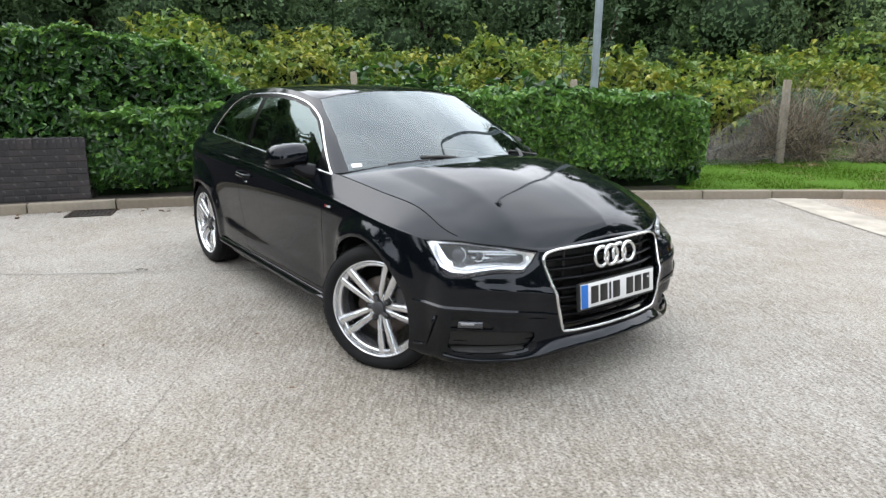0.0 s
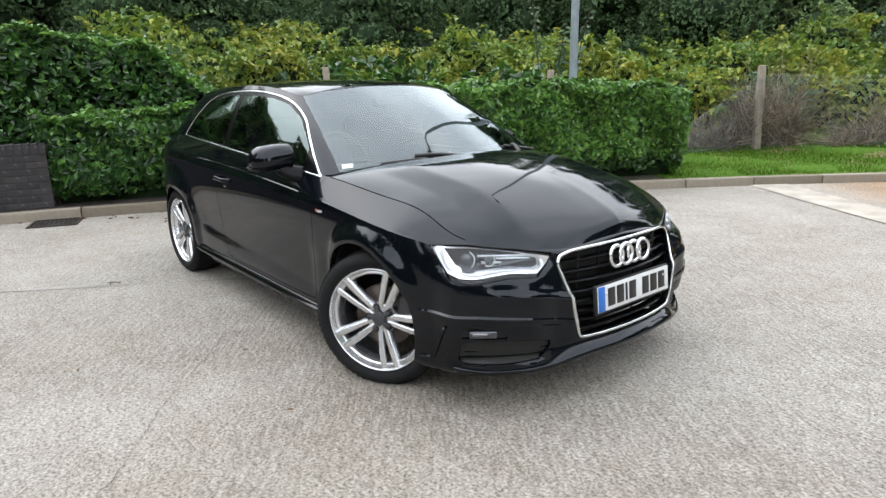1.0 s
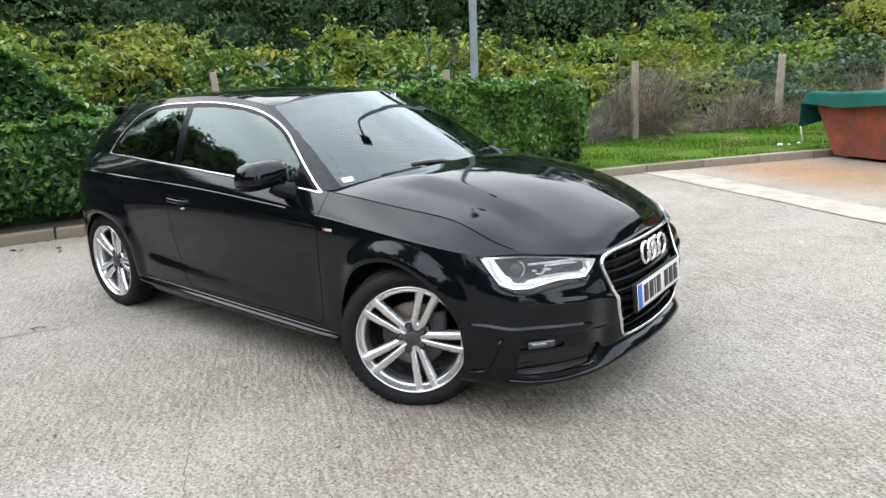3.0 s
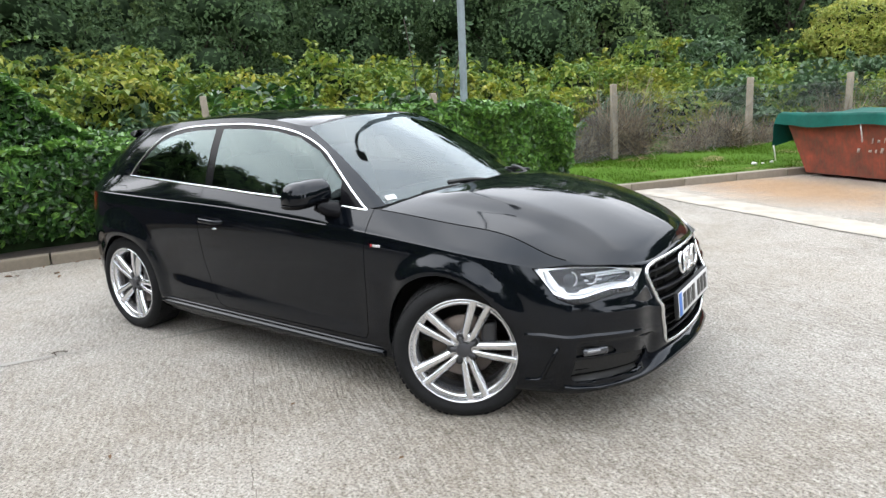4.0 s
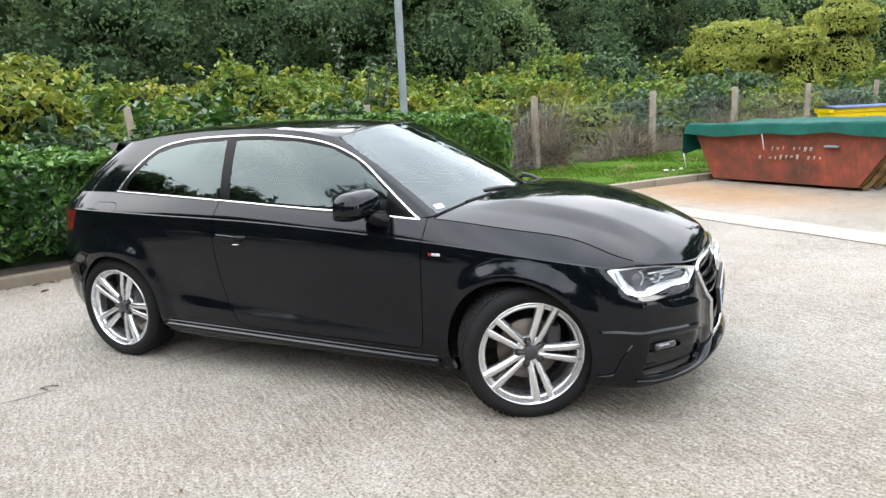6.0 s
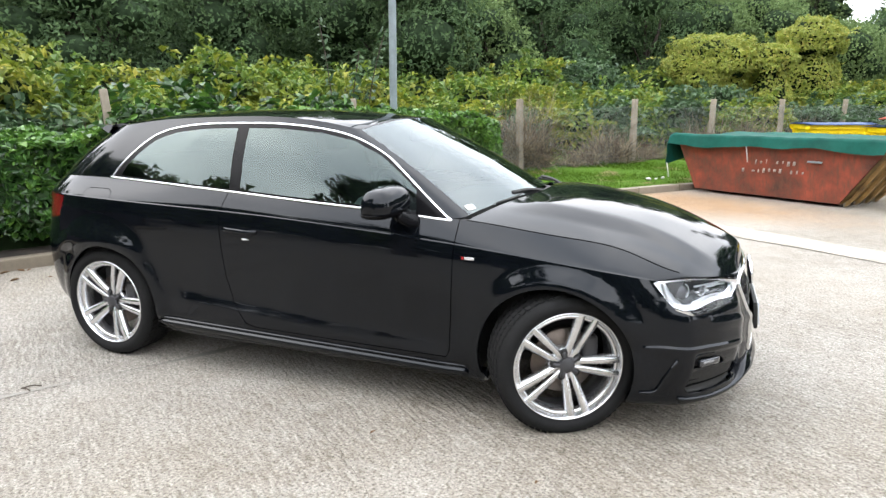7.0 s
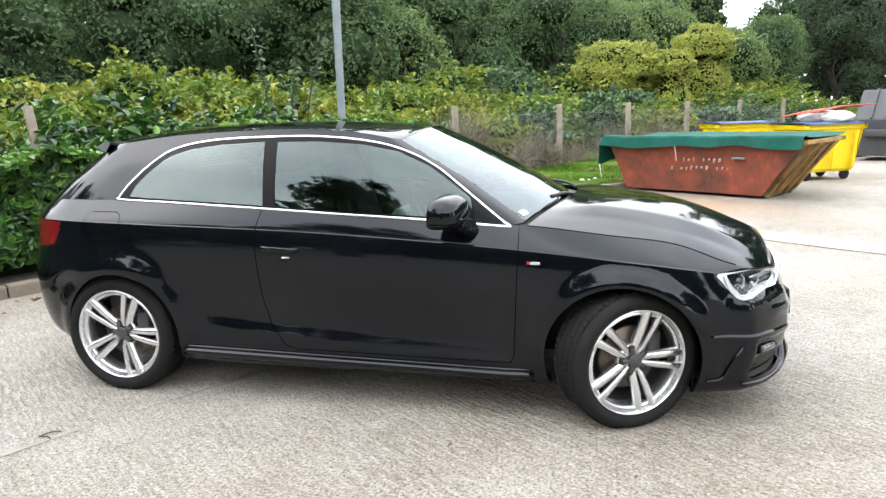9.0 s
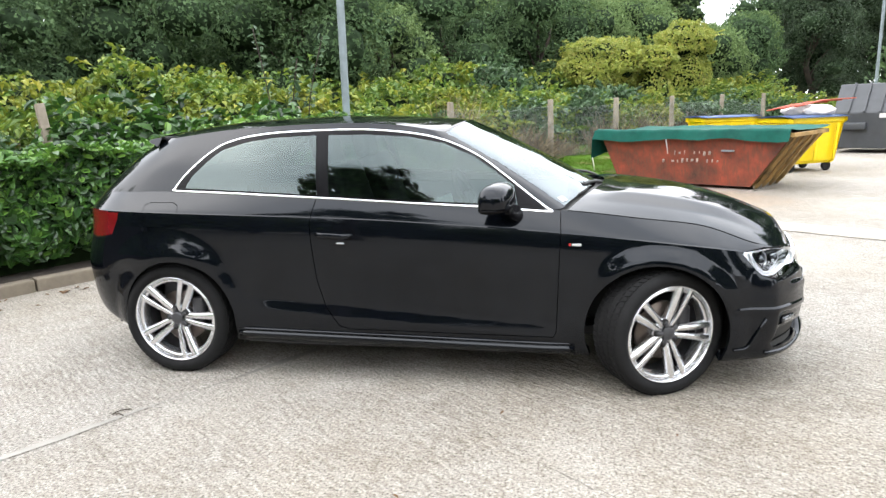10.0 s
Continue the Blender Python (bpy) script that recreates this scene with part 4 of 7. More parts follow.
def bush(name, label, clumps, material, size, density, seed, small=False, sprays=9, deep=.5, loose=.6, heart=.74):
    rng = np.random.default_rng(seed)
    b = thing(name, label, "bush", "overgrown bushes behind the fence")
    P, N = clump_points(clumps, density, rng, deep, loose)
    # long arching shoots with two ranks of leaves, standing out of the mass
    C, R = np.array([c for c, _ in clumps], float), np.array([r for _, r in clumps], float)
    k = sprays * len(clumps)
    pick = rng.integers(0, len(clumps), k)
    d = rng.normal(size=(k, 3)) * (.8, .8, .3) + (0, 0, .55)
    d /= np.linalg.norm(d, axis=1)[:, None]
    reach = rng.uniform(.25, .62, k) * (1 + (rng.uniform(0, 1, k) > .9))
    q = np.linspace(0, 1, 12)[None, :, None]
    line = (C[pick] + d * R[pick] * .9)[:, None] + q * (d * reach[:, None] + (0, 0, .14))[:, None] - q**2 * (reach * .42)[:, None, None] * np.array((0, 0, 1.0))
    across = np.cross(d, (0, 0, 1.0))
    across /= np.linalg.norm(across, axis=1)[:, None] + 1e-9
    sg = np.where(np.arange(12) % 2, 1.0, -1.0)[None, :, None]
    line = line + across[:, None] * sg * size * .42 + rng.normal(size=line.shape) * .008
    many = np.r_[np.full(len(P), size), np.full(line.size // 3, size * 1.2)]
    P = np.concatenate([P, line.reshape(-1, 3)])
    N = np.concatenate([N, (np.array((0, 0, 1.0)) + across[:, None] * sg * .35 + rng.normal(size=line.shape) * .35).reshape(-1, 3)])
    leafy("foliage", leaf_mesh("foliage", P, N, many, many * .55, rng, droop=.7, small=small), material, b)
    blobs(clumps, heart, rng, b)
    return b


def build_bank():
    rng = np.random.default_rng(23)
    mats = ((BRAMBLE, "tangled bramble bush, green and yellowing"), (BRAMBLE_YELLOW, "yellowing bramble bush with autumn leaves"), (SAGE, "grey-green shrub behind the wire fence"))
    t = edge_param(-6.6, -5)
    k = 0
    while t < edge_param(13, 21.2):
        for back, hgt, spread in ((4.15, 1.35, .85), (5.6, 1.95, 1.2), (7.6, 2.5, 1.5)):
            p, q = edge_point(t + rng.uniform(-.4, .4), back + rng.uniform(-.3, .3))
            x, y = p[0]
            g = float(bank_height(back))
            cl = []
            hgt *= 1 + .30 * noise.noise(Vector((t * .38, back * .3, 5.5)))
            for i in range(4):
                a, rr = rng.uniform(0, 6.28), rng.uniform(0, spread * .8)
                hh = hgt * rng.uniform(.72, 1.05)
                r = rng.uniform(.55, .85) * spread
                cl.append(((x + rr * math.cos(a), y + rr * math.sin(a), max(.1, hh - r * .8)), (r, r, r * .8)))
                cl.append(((x + rr * math.cos(a), y + rr * math.sin(a), hh * .40), (r * 1.05, r * 1.05, hh * .45)))
            mt, lb = mats[int(rng.choice(3, p=(.90, 0, .10) if back > 5 else (.60, 0, .40)))]
            bush("bramble_bush", lb, cl, mt, .130 + .012 * back / 3, (190 if back < 6 else 115) * (.6 if t > edge_param(4, 12.3) else 1.0), 100 + k, True)
            k += 1
        t += 1.55


def build_loose_laurel():
    rng = np.random.default_rng(77)
    ta, tb = edge_param(-5.2, .3), edge_param(-2.9, 3.9)
    for i, t in enumerate(np.linspace(ta, tb, 6)[2:]):
        p, _ = edge_point(t, 2.0 + rng.uniform(-.1, .3))
        x, y = p[0]
        h = rng.uniform(1.25, 1.6)
        cl = [((x, y, h * .5), (.62, .62, h * .5))]
        for j in range(3):
            a = rng.uniform(0, 6.28)
            cl.append(((x + .35 * math.cos(a), y + .35 * math.sin(a), h * rng.uniform(.45, .75)), (.40, .40, .34)))
        bush("laurel_shrub", "unclipped laurel shrub with upright shoots", cl, LAUREL, .13, 260, 1300 + i)


def build_round_bushes():
    """The rounded, yellowing trees that stand above the brambles."""
    rng = np.random.default_rng(31)
    for x, y, h, r, lb in ((.63, 18.9, 3.6, 1.45, "rounded yellow-green bush above the brambles"), (2.30, 18.7, 3.2, .72, "smaller rounded yellowing bush beside another"), (3.62, 21.2, 4.15, 1.02, "upright domed yellow-green bush")):
        cl = [((x, y, h - r * .72), (r, r, r * .72)), ((x, y, (h - r * .7) * .5), (r * .95, r * .95, (h - r * .7) * .55))]
        for i in range(7):
            a = i * .9 + rng.uniform(-.2, .2)
            cl.append(((x + r * .55 * math.cos(a), y + r * .55 * math.sin(a), h - r * rng.uniform(.55, 1.0)), (r * .50, r * .50, r * .42)))
        bush("round_bush", lb, cl, BRAMBLE_YELLOW, .105, 400, 900 + int(h * 10) + int(x * 7), True, sprays=2, deep=.25, loose=.45, heart=.80)


def tree(x, y, height, spread, material, seed, label, leaf=.17, density=62, lift_to=.25, group="trees behind the yard", n=13, fat=1.0):
    rng = np.random.default_rng(seed)
    tr = thing("tree", label, "tree", group)
    bm = bmesh.new()
    z0 = .3
    trunk = [(x + rng.uniform(-.1, .1) * i, y + rng.uniform(-.1, .1) * i, z0 - .5 + height * .8 * i / 6) for i in range(7)]
    line = arc_pts(trunk, 3)
    rr = np.linspace((.16 + height * .012) if spread > 2 else .08, .03, len(line))
    a = np.linspace(0, 2 * np.pi, 8, endpoint=False)
    rows = [[(p[0] + r * math.cos(q), p[1] + r * math.sin(q), p[2]) for q in a] for p, r in zip(line, rr)]
    grid(np.array(rows), wrap=True, bm=bm)
    cl = []
    for i in range(n):
        f = lift_to + (1 - lift_to) * (i + .5) / n
        ang = i * 2.4 + rng.uniform(-.4, .4)
        wide = spread * (1 - .55 * abs(f - .5) ** 1.5 * 2) * rng.uniform(.35, .75)
        r = fat * spread * rng.uniform(.34, .55)
        c = (x + wide * math.cos(ang), y + wide * math.sin(ang), z0 + height * f * .93)
        cl.append((c, (r, r, r * .78)))
        base = line[int(np.clip(f * .75, 0, 1) * (len(line) - 1))]
        limb = arc_pts([base, ((base[0] + c[0]) / 2, (base[1] + c[1]) / 2, (base[2] + c[2]) / 2 + .2), c], 3)
        lr = np.linspace(.07, .015, len(limb))
        grid(np.array([[(p[0] + s_ * math.cos(q), p[1] + s_ * math.sin(q), p[2]) for q in a[::2]] for p, s_ in zip(limb, lr)]), wrap=True, bm=bm)
    part("trunk", bm, BARK, tr)
    P, N = clump_points(cl, density, rng, .6, .75, -.92)
    crown = leafy("crown", leaf_mesh("crown", P, N, leaf, leaf * .62, rng, droop=.5, small=True), material, tr)
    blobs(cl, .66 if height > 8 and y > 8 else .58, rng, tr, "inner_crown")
    return tr


def build_trees():
    rng = np.random.default_rng(5)
    k = 0
    for t in np.arange(-3, 60, 3.0):
        for back, hgt in ((10.5, 5.2), (14.5, 7.8), (20.0, 13.0)):
            p, q = edge_point(np.clip(t, 0, _kt[-1] - .1) + 0.0, back + rng.uniform(-1, 1))
            x, y = p[0] + q[0] * (min(0, t) + max(0, t - _kt[-1]) + rng.uniform(-.8, .8) + (1.4 if back == 14.5 else 0))
            h = hgt * rng.uniform(.85, 1.15)
            far = math.hypot(x + .4, y + 4)
            if .168 < (x + .4) / far < .228:
                h = min(h, 1.2 + far * .092)
            dark = rng.uniform() < (.9 if x < -11 or x + .4 > .215 * far else .55 if x < -1 else .15)
            way = (x + .4) / far
            if way > .27:
                h *= 1.55
            dark = dark and not .02 < way < .2
            tree(x, y, h, (3.1 if back == 20.0 and not .08 < way < .31 else 2.5 if not .12 < way < .26 else 1.7) * rng.uniform(.85, 1.15), TREE_DEEP if way > .24 else TREE_DARK if dark else TREE_MID, 300 + k,
                 "dense dark green broadleaved tree" if dark else "mid green broadleaved tree", lift_to={10.5: .18, 14.5: .26, 20.0: .26}[back], n=22 if .10 < way < .27 else 13, fat=1.25 if .10 < way < .27 else 1.0, leaf=.13 if back < 12 else .17, density={10.5: 92, 14.5: 52, 20.0: 30}[back])
            k += 1
    for t in np.arange(1, 30, 3.2):
        p, q = edge_point(t, 26 + rng.uniform(-1, 1))
        tree(p[0, 0], p[0, 1], 9.0 * rng.uniform(.9, 1.1), 3.4, TREE_DARK, 500 + k, "dark broadleaved tree far back", lift_to=.12, leaf=.30, density=20)
        k += 1
    # tall trees that close the yard beyond the skip
    for i in range(9):
        az = math.radians(31 + 6.5 * i)
        far = 31 + rng.uniform(-2, 2)
        tree(far * math.sin(az), far * math.cos(az), 12.5 * rng.uniform(.85, 1.15), 3.6, TREE_DARK, 600 + i, "tall dark broadleaved tree beyond the yard", lift_to=.12, leaf=.34, density=12, n=20)
    for x, y, h in ((-4.3, -8.9, 9.6), (-10.2, -9.8, 7.0), (-13, -5.0, 6.6), (-16, -6, 8.5), (-15, -9.5, 8.0), (-14, -13.5, 8), (-12.5, -9.5, 7), (-10.5, -17, 7), (-6.2, -20.5, 7.5), (-1.6, -22, 6), (2.8, -21, 8), (7.6, -20, 7), (13, -15, 7), (17.5, -9, 7.5), (21, -1, 8)):
        tree(x, y, h, 2.3 if x == -4.3 else 2.9, TREE_MID if x < -8 else TREE_DARK, 700 + k, "leafy broadleaved tree across the yard", lift_to=.42 if x == -4.3 else .1, group="trees across the yard", n=26, fat=.68 if x < -4 else .95, density=26, leaf=.27)
        k += 1
    # Unseen belt of trees, added to close bright gaps in the car's reflections.
    for i in range(16):
        az = math.radians(135 + 10 * i + rng.uniform(-2, 2))
        far = 27 + rng.uniform(-2, 2)
        tree(far * math.sin(az), far * math.cos(az), 7.0 * rng.uniform(.8, 1.2), 3.6, TREE_DARK, 760 + i, "unseen dark broadleaved tree, added across the yard for reflections", lift_to=.08, group="trees across the yard", n=18, density=8, leaf=.42)


def build_wall():
    """The dark brick garden wall with a flat coping."""
    t0, t1 = edge_param(-6.7, -5.2), edge_param(-5.82, -1.22)
    wall = thing("brick_wall", "low wall of dark weathered engineering bricks", "wall", kind="structure")
    L = t1 - t0
    rows, h = 8, .075
    me = bpy.data.meshes.new("brick")
    bm = box((.215, .20, .065), (0, 0, 0), .006, seg=1)
    bm.to_mesh(me)
    bm.free()
    me.materials.append(BRICK)
    rng = np.random.default_rng(8)
    for r in range(rows):
        t = t1 - .1125 - (.1125 if r % 2 else 0)
        while t > t0:
            p, q = edge_point(t, .33)
            o = new("brick", me)
            o.parent = wall
            o.matrix_world = Matrix.Translation((p[0, 0], p[0, 1], .145 + h * r + .0)) @ Matrix.Rotation(math.atan2(q[0, 1], q[0, 0]) + rng.uniform(-.008, .008), 4, "Z")
            t -= .225
    tt = np.linspace(t0, t1 - .01, 30)
    core = []
    for bk, z in ((.236, .03), (.236, .82), (.424, .82), (.424, .03)):
        p, _ = edge_point(tt, bk)
        core.append(np.c_[p, np.full(30, z)])
    part("mortar", grid(np.array(core)), MORTAR, wall, smooth=False)
    # bricks on edge along the top
    edge = bpy.data.meshes.new("brick_on_edge")
    bm = box((.066, .205, .122), (0, 0, 0), .006, seg=1)
    bm.to_mesh(edge)
    bm.free()
    edge.materials.append(BRICK)
    t = t1 - .038
    while t > t0:
        p, q = edge_point(t, .33)
        o = new("brick_on_edge", edge)
        o.parent = wall
        o.matrix_world = Matrix.Translation((p[0, 0], p[0, 1], .772 + rng.uniform(-.003, .003))) @ Matrix.Rotation(math.atan2(q[0, 1], q[0, 0]) + rng.uniform(-.012, .012), 4, "Z")
        t -= .0765


def build_fence():
    posts = [(-8.1, -.9), (-6.25, 2.65), (-4.45, 5.55), (-2.6, 8.45), (-.80, 10.95), (.75, 12.95), (2.35, 14.95), (4.0, 16.9), (5.7, 18.8)]
    fence = thing("wire_fence", "sagging chain-link fence on weathered concrete posts", "fence")
    rng = np.random.default_rng(3)
    tops = []
    for i, (x, y) in enumerate(posts):
        bm = box((.115, .10, 1.75), (0, 0, .70), .014)
        for v in bm.verts:
            if v.co.z > 1.5:
                v.co.x *= .8
        bmesh.ops.transform(bm, matrix=Matrix.Translation((x, y, .10 if i == 1 else -.02)) @ Matrix.Rotation(-.13 if i == 1 else 0.0, 4, "Y") @ Matrix.Rotation(.95, 4, "Z") @ Matrix.Rotation(rng.uniform(-.045, .045), 4, "Y") @ Matrix.Rotation(rng.uniform(-.03, .03), 4, "X"), verts=bm.verts)
        part("post", bm, POST, fence)
    # the mesh: slanting wires both ways, and line wires
    V, E = [], []
    for (x0, y0), (x1, y1) in zip(posts[2:-1], posts[3:]):
        L = math.hypot(x1 - x0, y1 - y0)
        gx, gy = (x1 - x0) / L, (y1 - y0) / L
        pts = []
        step = .07
        z0, z1 = .25, 1.42
        for sg in (1, -1):
            k = -(z1 - z0)
            while k < L:
                a, b = max(0, k), min(L, k + (z1 - z0))
                if b - a > .02:
                    za, zb = z0 + (a - k), z0 + (b - k)
                    if sg < 0:
                        za, zb = z1 - (a - k), z1 - (b - k)
                    m = (a + b) / 2
                    pts.append(((a, za), (m, (za + zb) / 2), (b, zb)))
                k += step
        for zz in (.35, .85, 1.42):
            pts.append(((0, zz), (L / 2, zz - .03), (L, zz)))
        for tri in pts:
            base = len(V)
            for a, z in tri:
                bow = .05 * math.sin(math.pi * a / L)
                if x0 < -4:  # the torn span sags to the ground
                    z = .2 + (z - .2) * (.12 + .88 * max(0.0, a / L - .45) / .55)
                V.append((x0 + gx * a + gy * (.06 + bow), y0 + gy * a - gx * (.06 + bow), z - .05 * math.sin(math.pi * a / L)))
            E += [(base, base + 1), (base + 1, base + 2)]
    V = np.array(V)
    A, B = V[[e[0] for e in E]], V[[e[1] for e in E]]
    D = B - A
    D /= np.linalg.norm(D, axis=1)[:, None]
    n1 = np.cross(D, (0.3, .2, 1.0))
    n1 /= np.linalg.norm(n1, axis=1)[:, None]
    n2 = np.cross(D, n1)
    r = .0014
    ring = [n1 * r, (-.5 * n1 + .87 * n2) * r, (-.5 * n1 - .87 * n2) * r]
    VV = np.stack([A + ring[0], A + ring[1], A + ring[2], B + ring[0], B + ring[1], B + ring[2]], 1).reshape(-1, 3)
    T = np.array([(0, 1, 4), (0, 4, 3), (1, 2, 5), (1, 5, 4), (2, 0, 3), (2, 3, 5)])
    FF = (T[None] + 6 * np.arange(len(A))[:, None, None]).reshape(-1, 3)
    leafy("wire_mesh", tri_mesh("wire_mesh", VV, FF), WIRE, fence, "rusty grey chain-link wire mesh")


def stalks(name, label, spots, material, seed, tall, per, category="scrub", lean=.4, thick=.006):
    """Dry, leafless stems in a tangle."""
    rng = np.random.default_rng(seed)
    P0, P1, P2 = [], [], []
    for x, y, z, r, h in spots:
        k = int(per * r)
        a = rng.uniform(0, 6.28, k)
        d = r * np.sqrt(rng.uniform(0, 1, k))
        b = np.c_[x + d * np.cos(a), y + d * np.sin(a), z + rng.uniform(0, h * .45, k)]
        g = rng.normal(size=(k, 3)) * lean + (0, 0, .75)
        ln = h * rng.uniform(.3, .75, k)[:, None]
        m = b + g * ln * .5
        P0.append(b), P1.append(m), P2.append(m + (g + rng.normal(size=(k, 3)) * .55) * ln * .5)
    A = np.concatenate([np.concatenate(P0), np.concatenate(P1)])
    B = np.concatenate([np.concatenate(P1), np.concatenate(P2)])
    D = B - A
    D /= np.linalg.norm(D, axis=1)[:, None] + 1e-9
    n1 = np.cross(D, rng.normal(size=D.shape))
    n1 /= np.linalg.norm(n1, axis=1)[:, None] + 1e-9
    n2 = np.cross(D, n1)
    V = np.stack([A + n1 * thick, A - .5 * n1 * thick + .87 * n2 * thick, A - .5 * n1 * thick - .87 * n2 * thick, B], 1).reshape(-1, 3)
    F = (np.array([(0, 1, 3), (1, 2, 3), (2, 0, 3)])[None] + 4 * np.arange(len(A))[:, None, None]).reshape(-1, 3)
    return tagged(leafy(name, tri_mesh(name, V, F), material), label, category, kind="stuff")


def build_scrub():
    """Mounds of dead stems at the foot of the fence: the place, half length, height and lean of each along the fence."""
    rng = np.random.default_rng(9)
    gx, gy = .56, .83
    for n, (x, y, wide, tall, per) in enumerate(((-3.10, 7.75, .55, .50, 1200), (-2.45, 8.70, .50, .86, 1300), (-1.55, 9.75, .40, .38, 500), (-1.05, 10.45, .42, .55, 900), (-.25, 11.4, .6, .36, 500),
                                                  (.85, 12.9, .5, .70, 600), (1.9, 14.2, .6, .75, 600), (3.0, 15.4, .7, .65, 500), (-6.45, 2.2, .55, .62, 420))):
        spots = []
        for k in range(int(12 * wide) + 3):
            u, w = rng.uniform(-1, 1), rng.uniform(.12, .55)
            spots.append((x + gx * wide * u - gy * w, y + gy * wide * u + gx * w, .18, rng.uniform(.18, .30), tall * (1.12 - .55 * u * u)))
        stalks("dry_scrub", "mound of tangled dry brown stems along the fence", spots, DRY, 40 + n, 1.0, per, thick=.0058, lean=.7)


def build_sapling():
    """A spindly young shrub, its upright shoots rising above the brambles."""
    rng = np.random.default_rng(64)
    sp = thing("sapling", "spindly sapling with upright leafy shoots above the brambles", "sapling")
    P, N = [], []
    for dx, dy, top, bend in ((-.26, -.2, 2.78, -.16), (-.02, -.1, 2.30, .10), (.16, .1, 2.62, .22)):
        x, y = -4.75 + dx, 6.05 + dy
        line = arc_pts([(x, y, .5), (x + bend * .3, y, .5 + (top - .5) * .5), (x + bend * 1.6, y + .05, top)], 10)
        part("stem", sweep(line, ring_section(.009, 6), normals=[(1, 0, 0)] * len(line)), BARK, sp)
        for q in np.linspace(.5, 1.0, 13):
            p = line[int(q * (len(line) - 1))]
            for sg in (-1, 1):
                a = rng.uniform(-.6, .6)
                P.append(p + np.array((sg * .055 * math.cos(a), .055 * math.sin(a), rng.uniform(-.02, .03))))
                N.append((sg * .3, -.5 + rng.normal() * .3, .8 + rng.normal() * .3))
    leafy("foliage", leaf_mesh("foliage", np.array(P), np.array(N), .135, .062, rng, droop=.5), SAGE, sp)


def build_grass():
    rng = np.random.default_rng(6)
    t0, t1 = edge_param(-2.8, 4.2), edge_param(5, 13.3)
    k = 60000
    t = rng.uniform(t0, t1, k)
    bk = .13 + 2.75 * rng.uniform(0, 1, k)
    p, q = edge_point(t, bk)
    z = bank_height(bk)
    P = np.c_[p, z]
    h = rng.uniform(.015, .042, k)[:, None] * (1 + .6 * (bk > 2.3))[:, None]
    d = rng.normal(size=(k, 3)) * .35 + (0, 0, 1)
    h *= np.array([.3 if c < .75 and noise.noise(Vector((a * 1.1, b * 1.1, 2.0))) > .02 else 1.0 for (a, b), c in zip(p, bk)])[:, None]
    s_ = np.cross(d, rng.normal(size=(k, 3)))
    s_ /= np.linalg.norm(s_, axis=1)[:, None]
    V = np.stack([P - s_ * .004, P + s_ * .004, P + d * h], 1).reshape(-1, 3)
    F = np.arange(3 * k).reshape(-1, 3)
    tagged(leafy("grass", tri_mesh("grass", V, F), GRASS), "short mown green grass on the verge", "grass", kind="stuff")


# ---- street furniture and containers ----
def build_lamp_post():
    post = thing("lamp_post", "tall galvanised steel lamp post with a curved arm", "lamp post")
    x, y = -3.44, 4.74
    bm = bmesh.new()
    pts = arc_pts([(x, y, 0.0), (x + .02, y + .01, 2.0), (x + .05, y + .02, 5.0), (x + .08, y + .03, 7.6)], 5)
    part("pole", sweep(pts, ring_section(.052, 14), bm=bm, normals=[(1, 0, 0)] * len(pts)), GALV, post)
    arm = arc_pts([(x + .08, y + .03, 7.6), (x + .16, y - .04, 8.05), (x + .5, y - .32, 8.3), (x + 1.0, y - .72, 8.36)], 6)
    part("arm", sweep(arm, ring_section(.032, 10), normals=[(.2, .3, 1)] * len(arm)), GALV, post)
    head = box((.62, .26, .14), (0, 0, 0), .05)
    bmesh.ops.transform(head, matrix=Matrix.Translation((x + 1.2, y - .88, 8.36)) @ Matrix.Rotation(-.67, 4, "Z"), verts=head.verts)
    part("lantern", head, GREY_STEEL, post)


def build_far_pole():
    post = thing("far_lamp_post", "slim grey lamp post at the yard's far side", "lamp post")
    pts = arc_pts([(11.6, 25.4, 0.0), (11.62, 25.4, 4.0), (11.65, 25.4, 9.0)], 4)
    part("pole", sweep(pts, ring_section(.06, 10), normals=[(1, 0, 0)] * len(pts)), GALV, post)
    head = box((.7, .25, .12), (11.9, 25.2, 9.0), .04)
    part("lantern", head, GREY_STEEL, post)


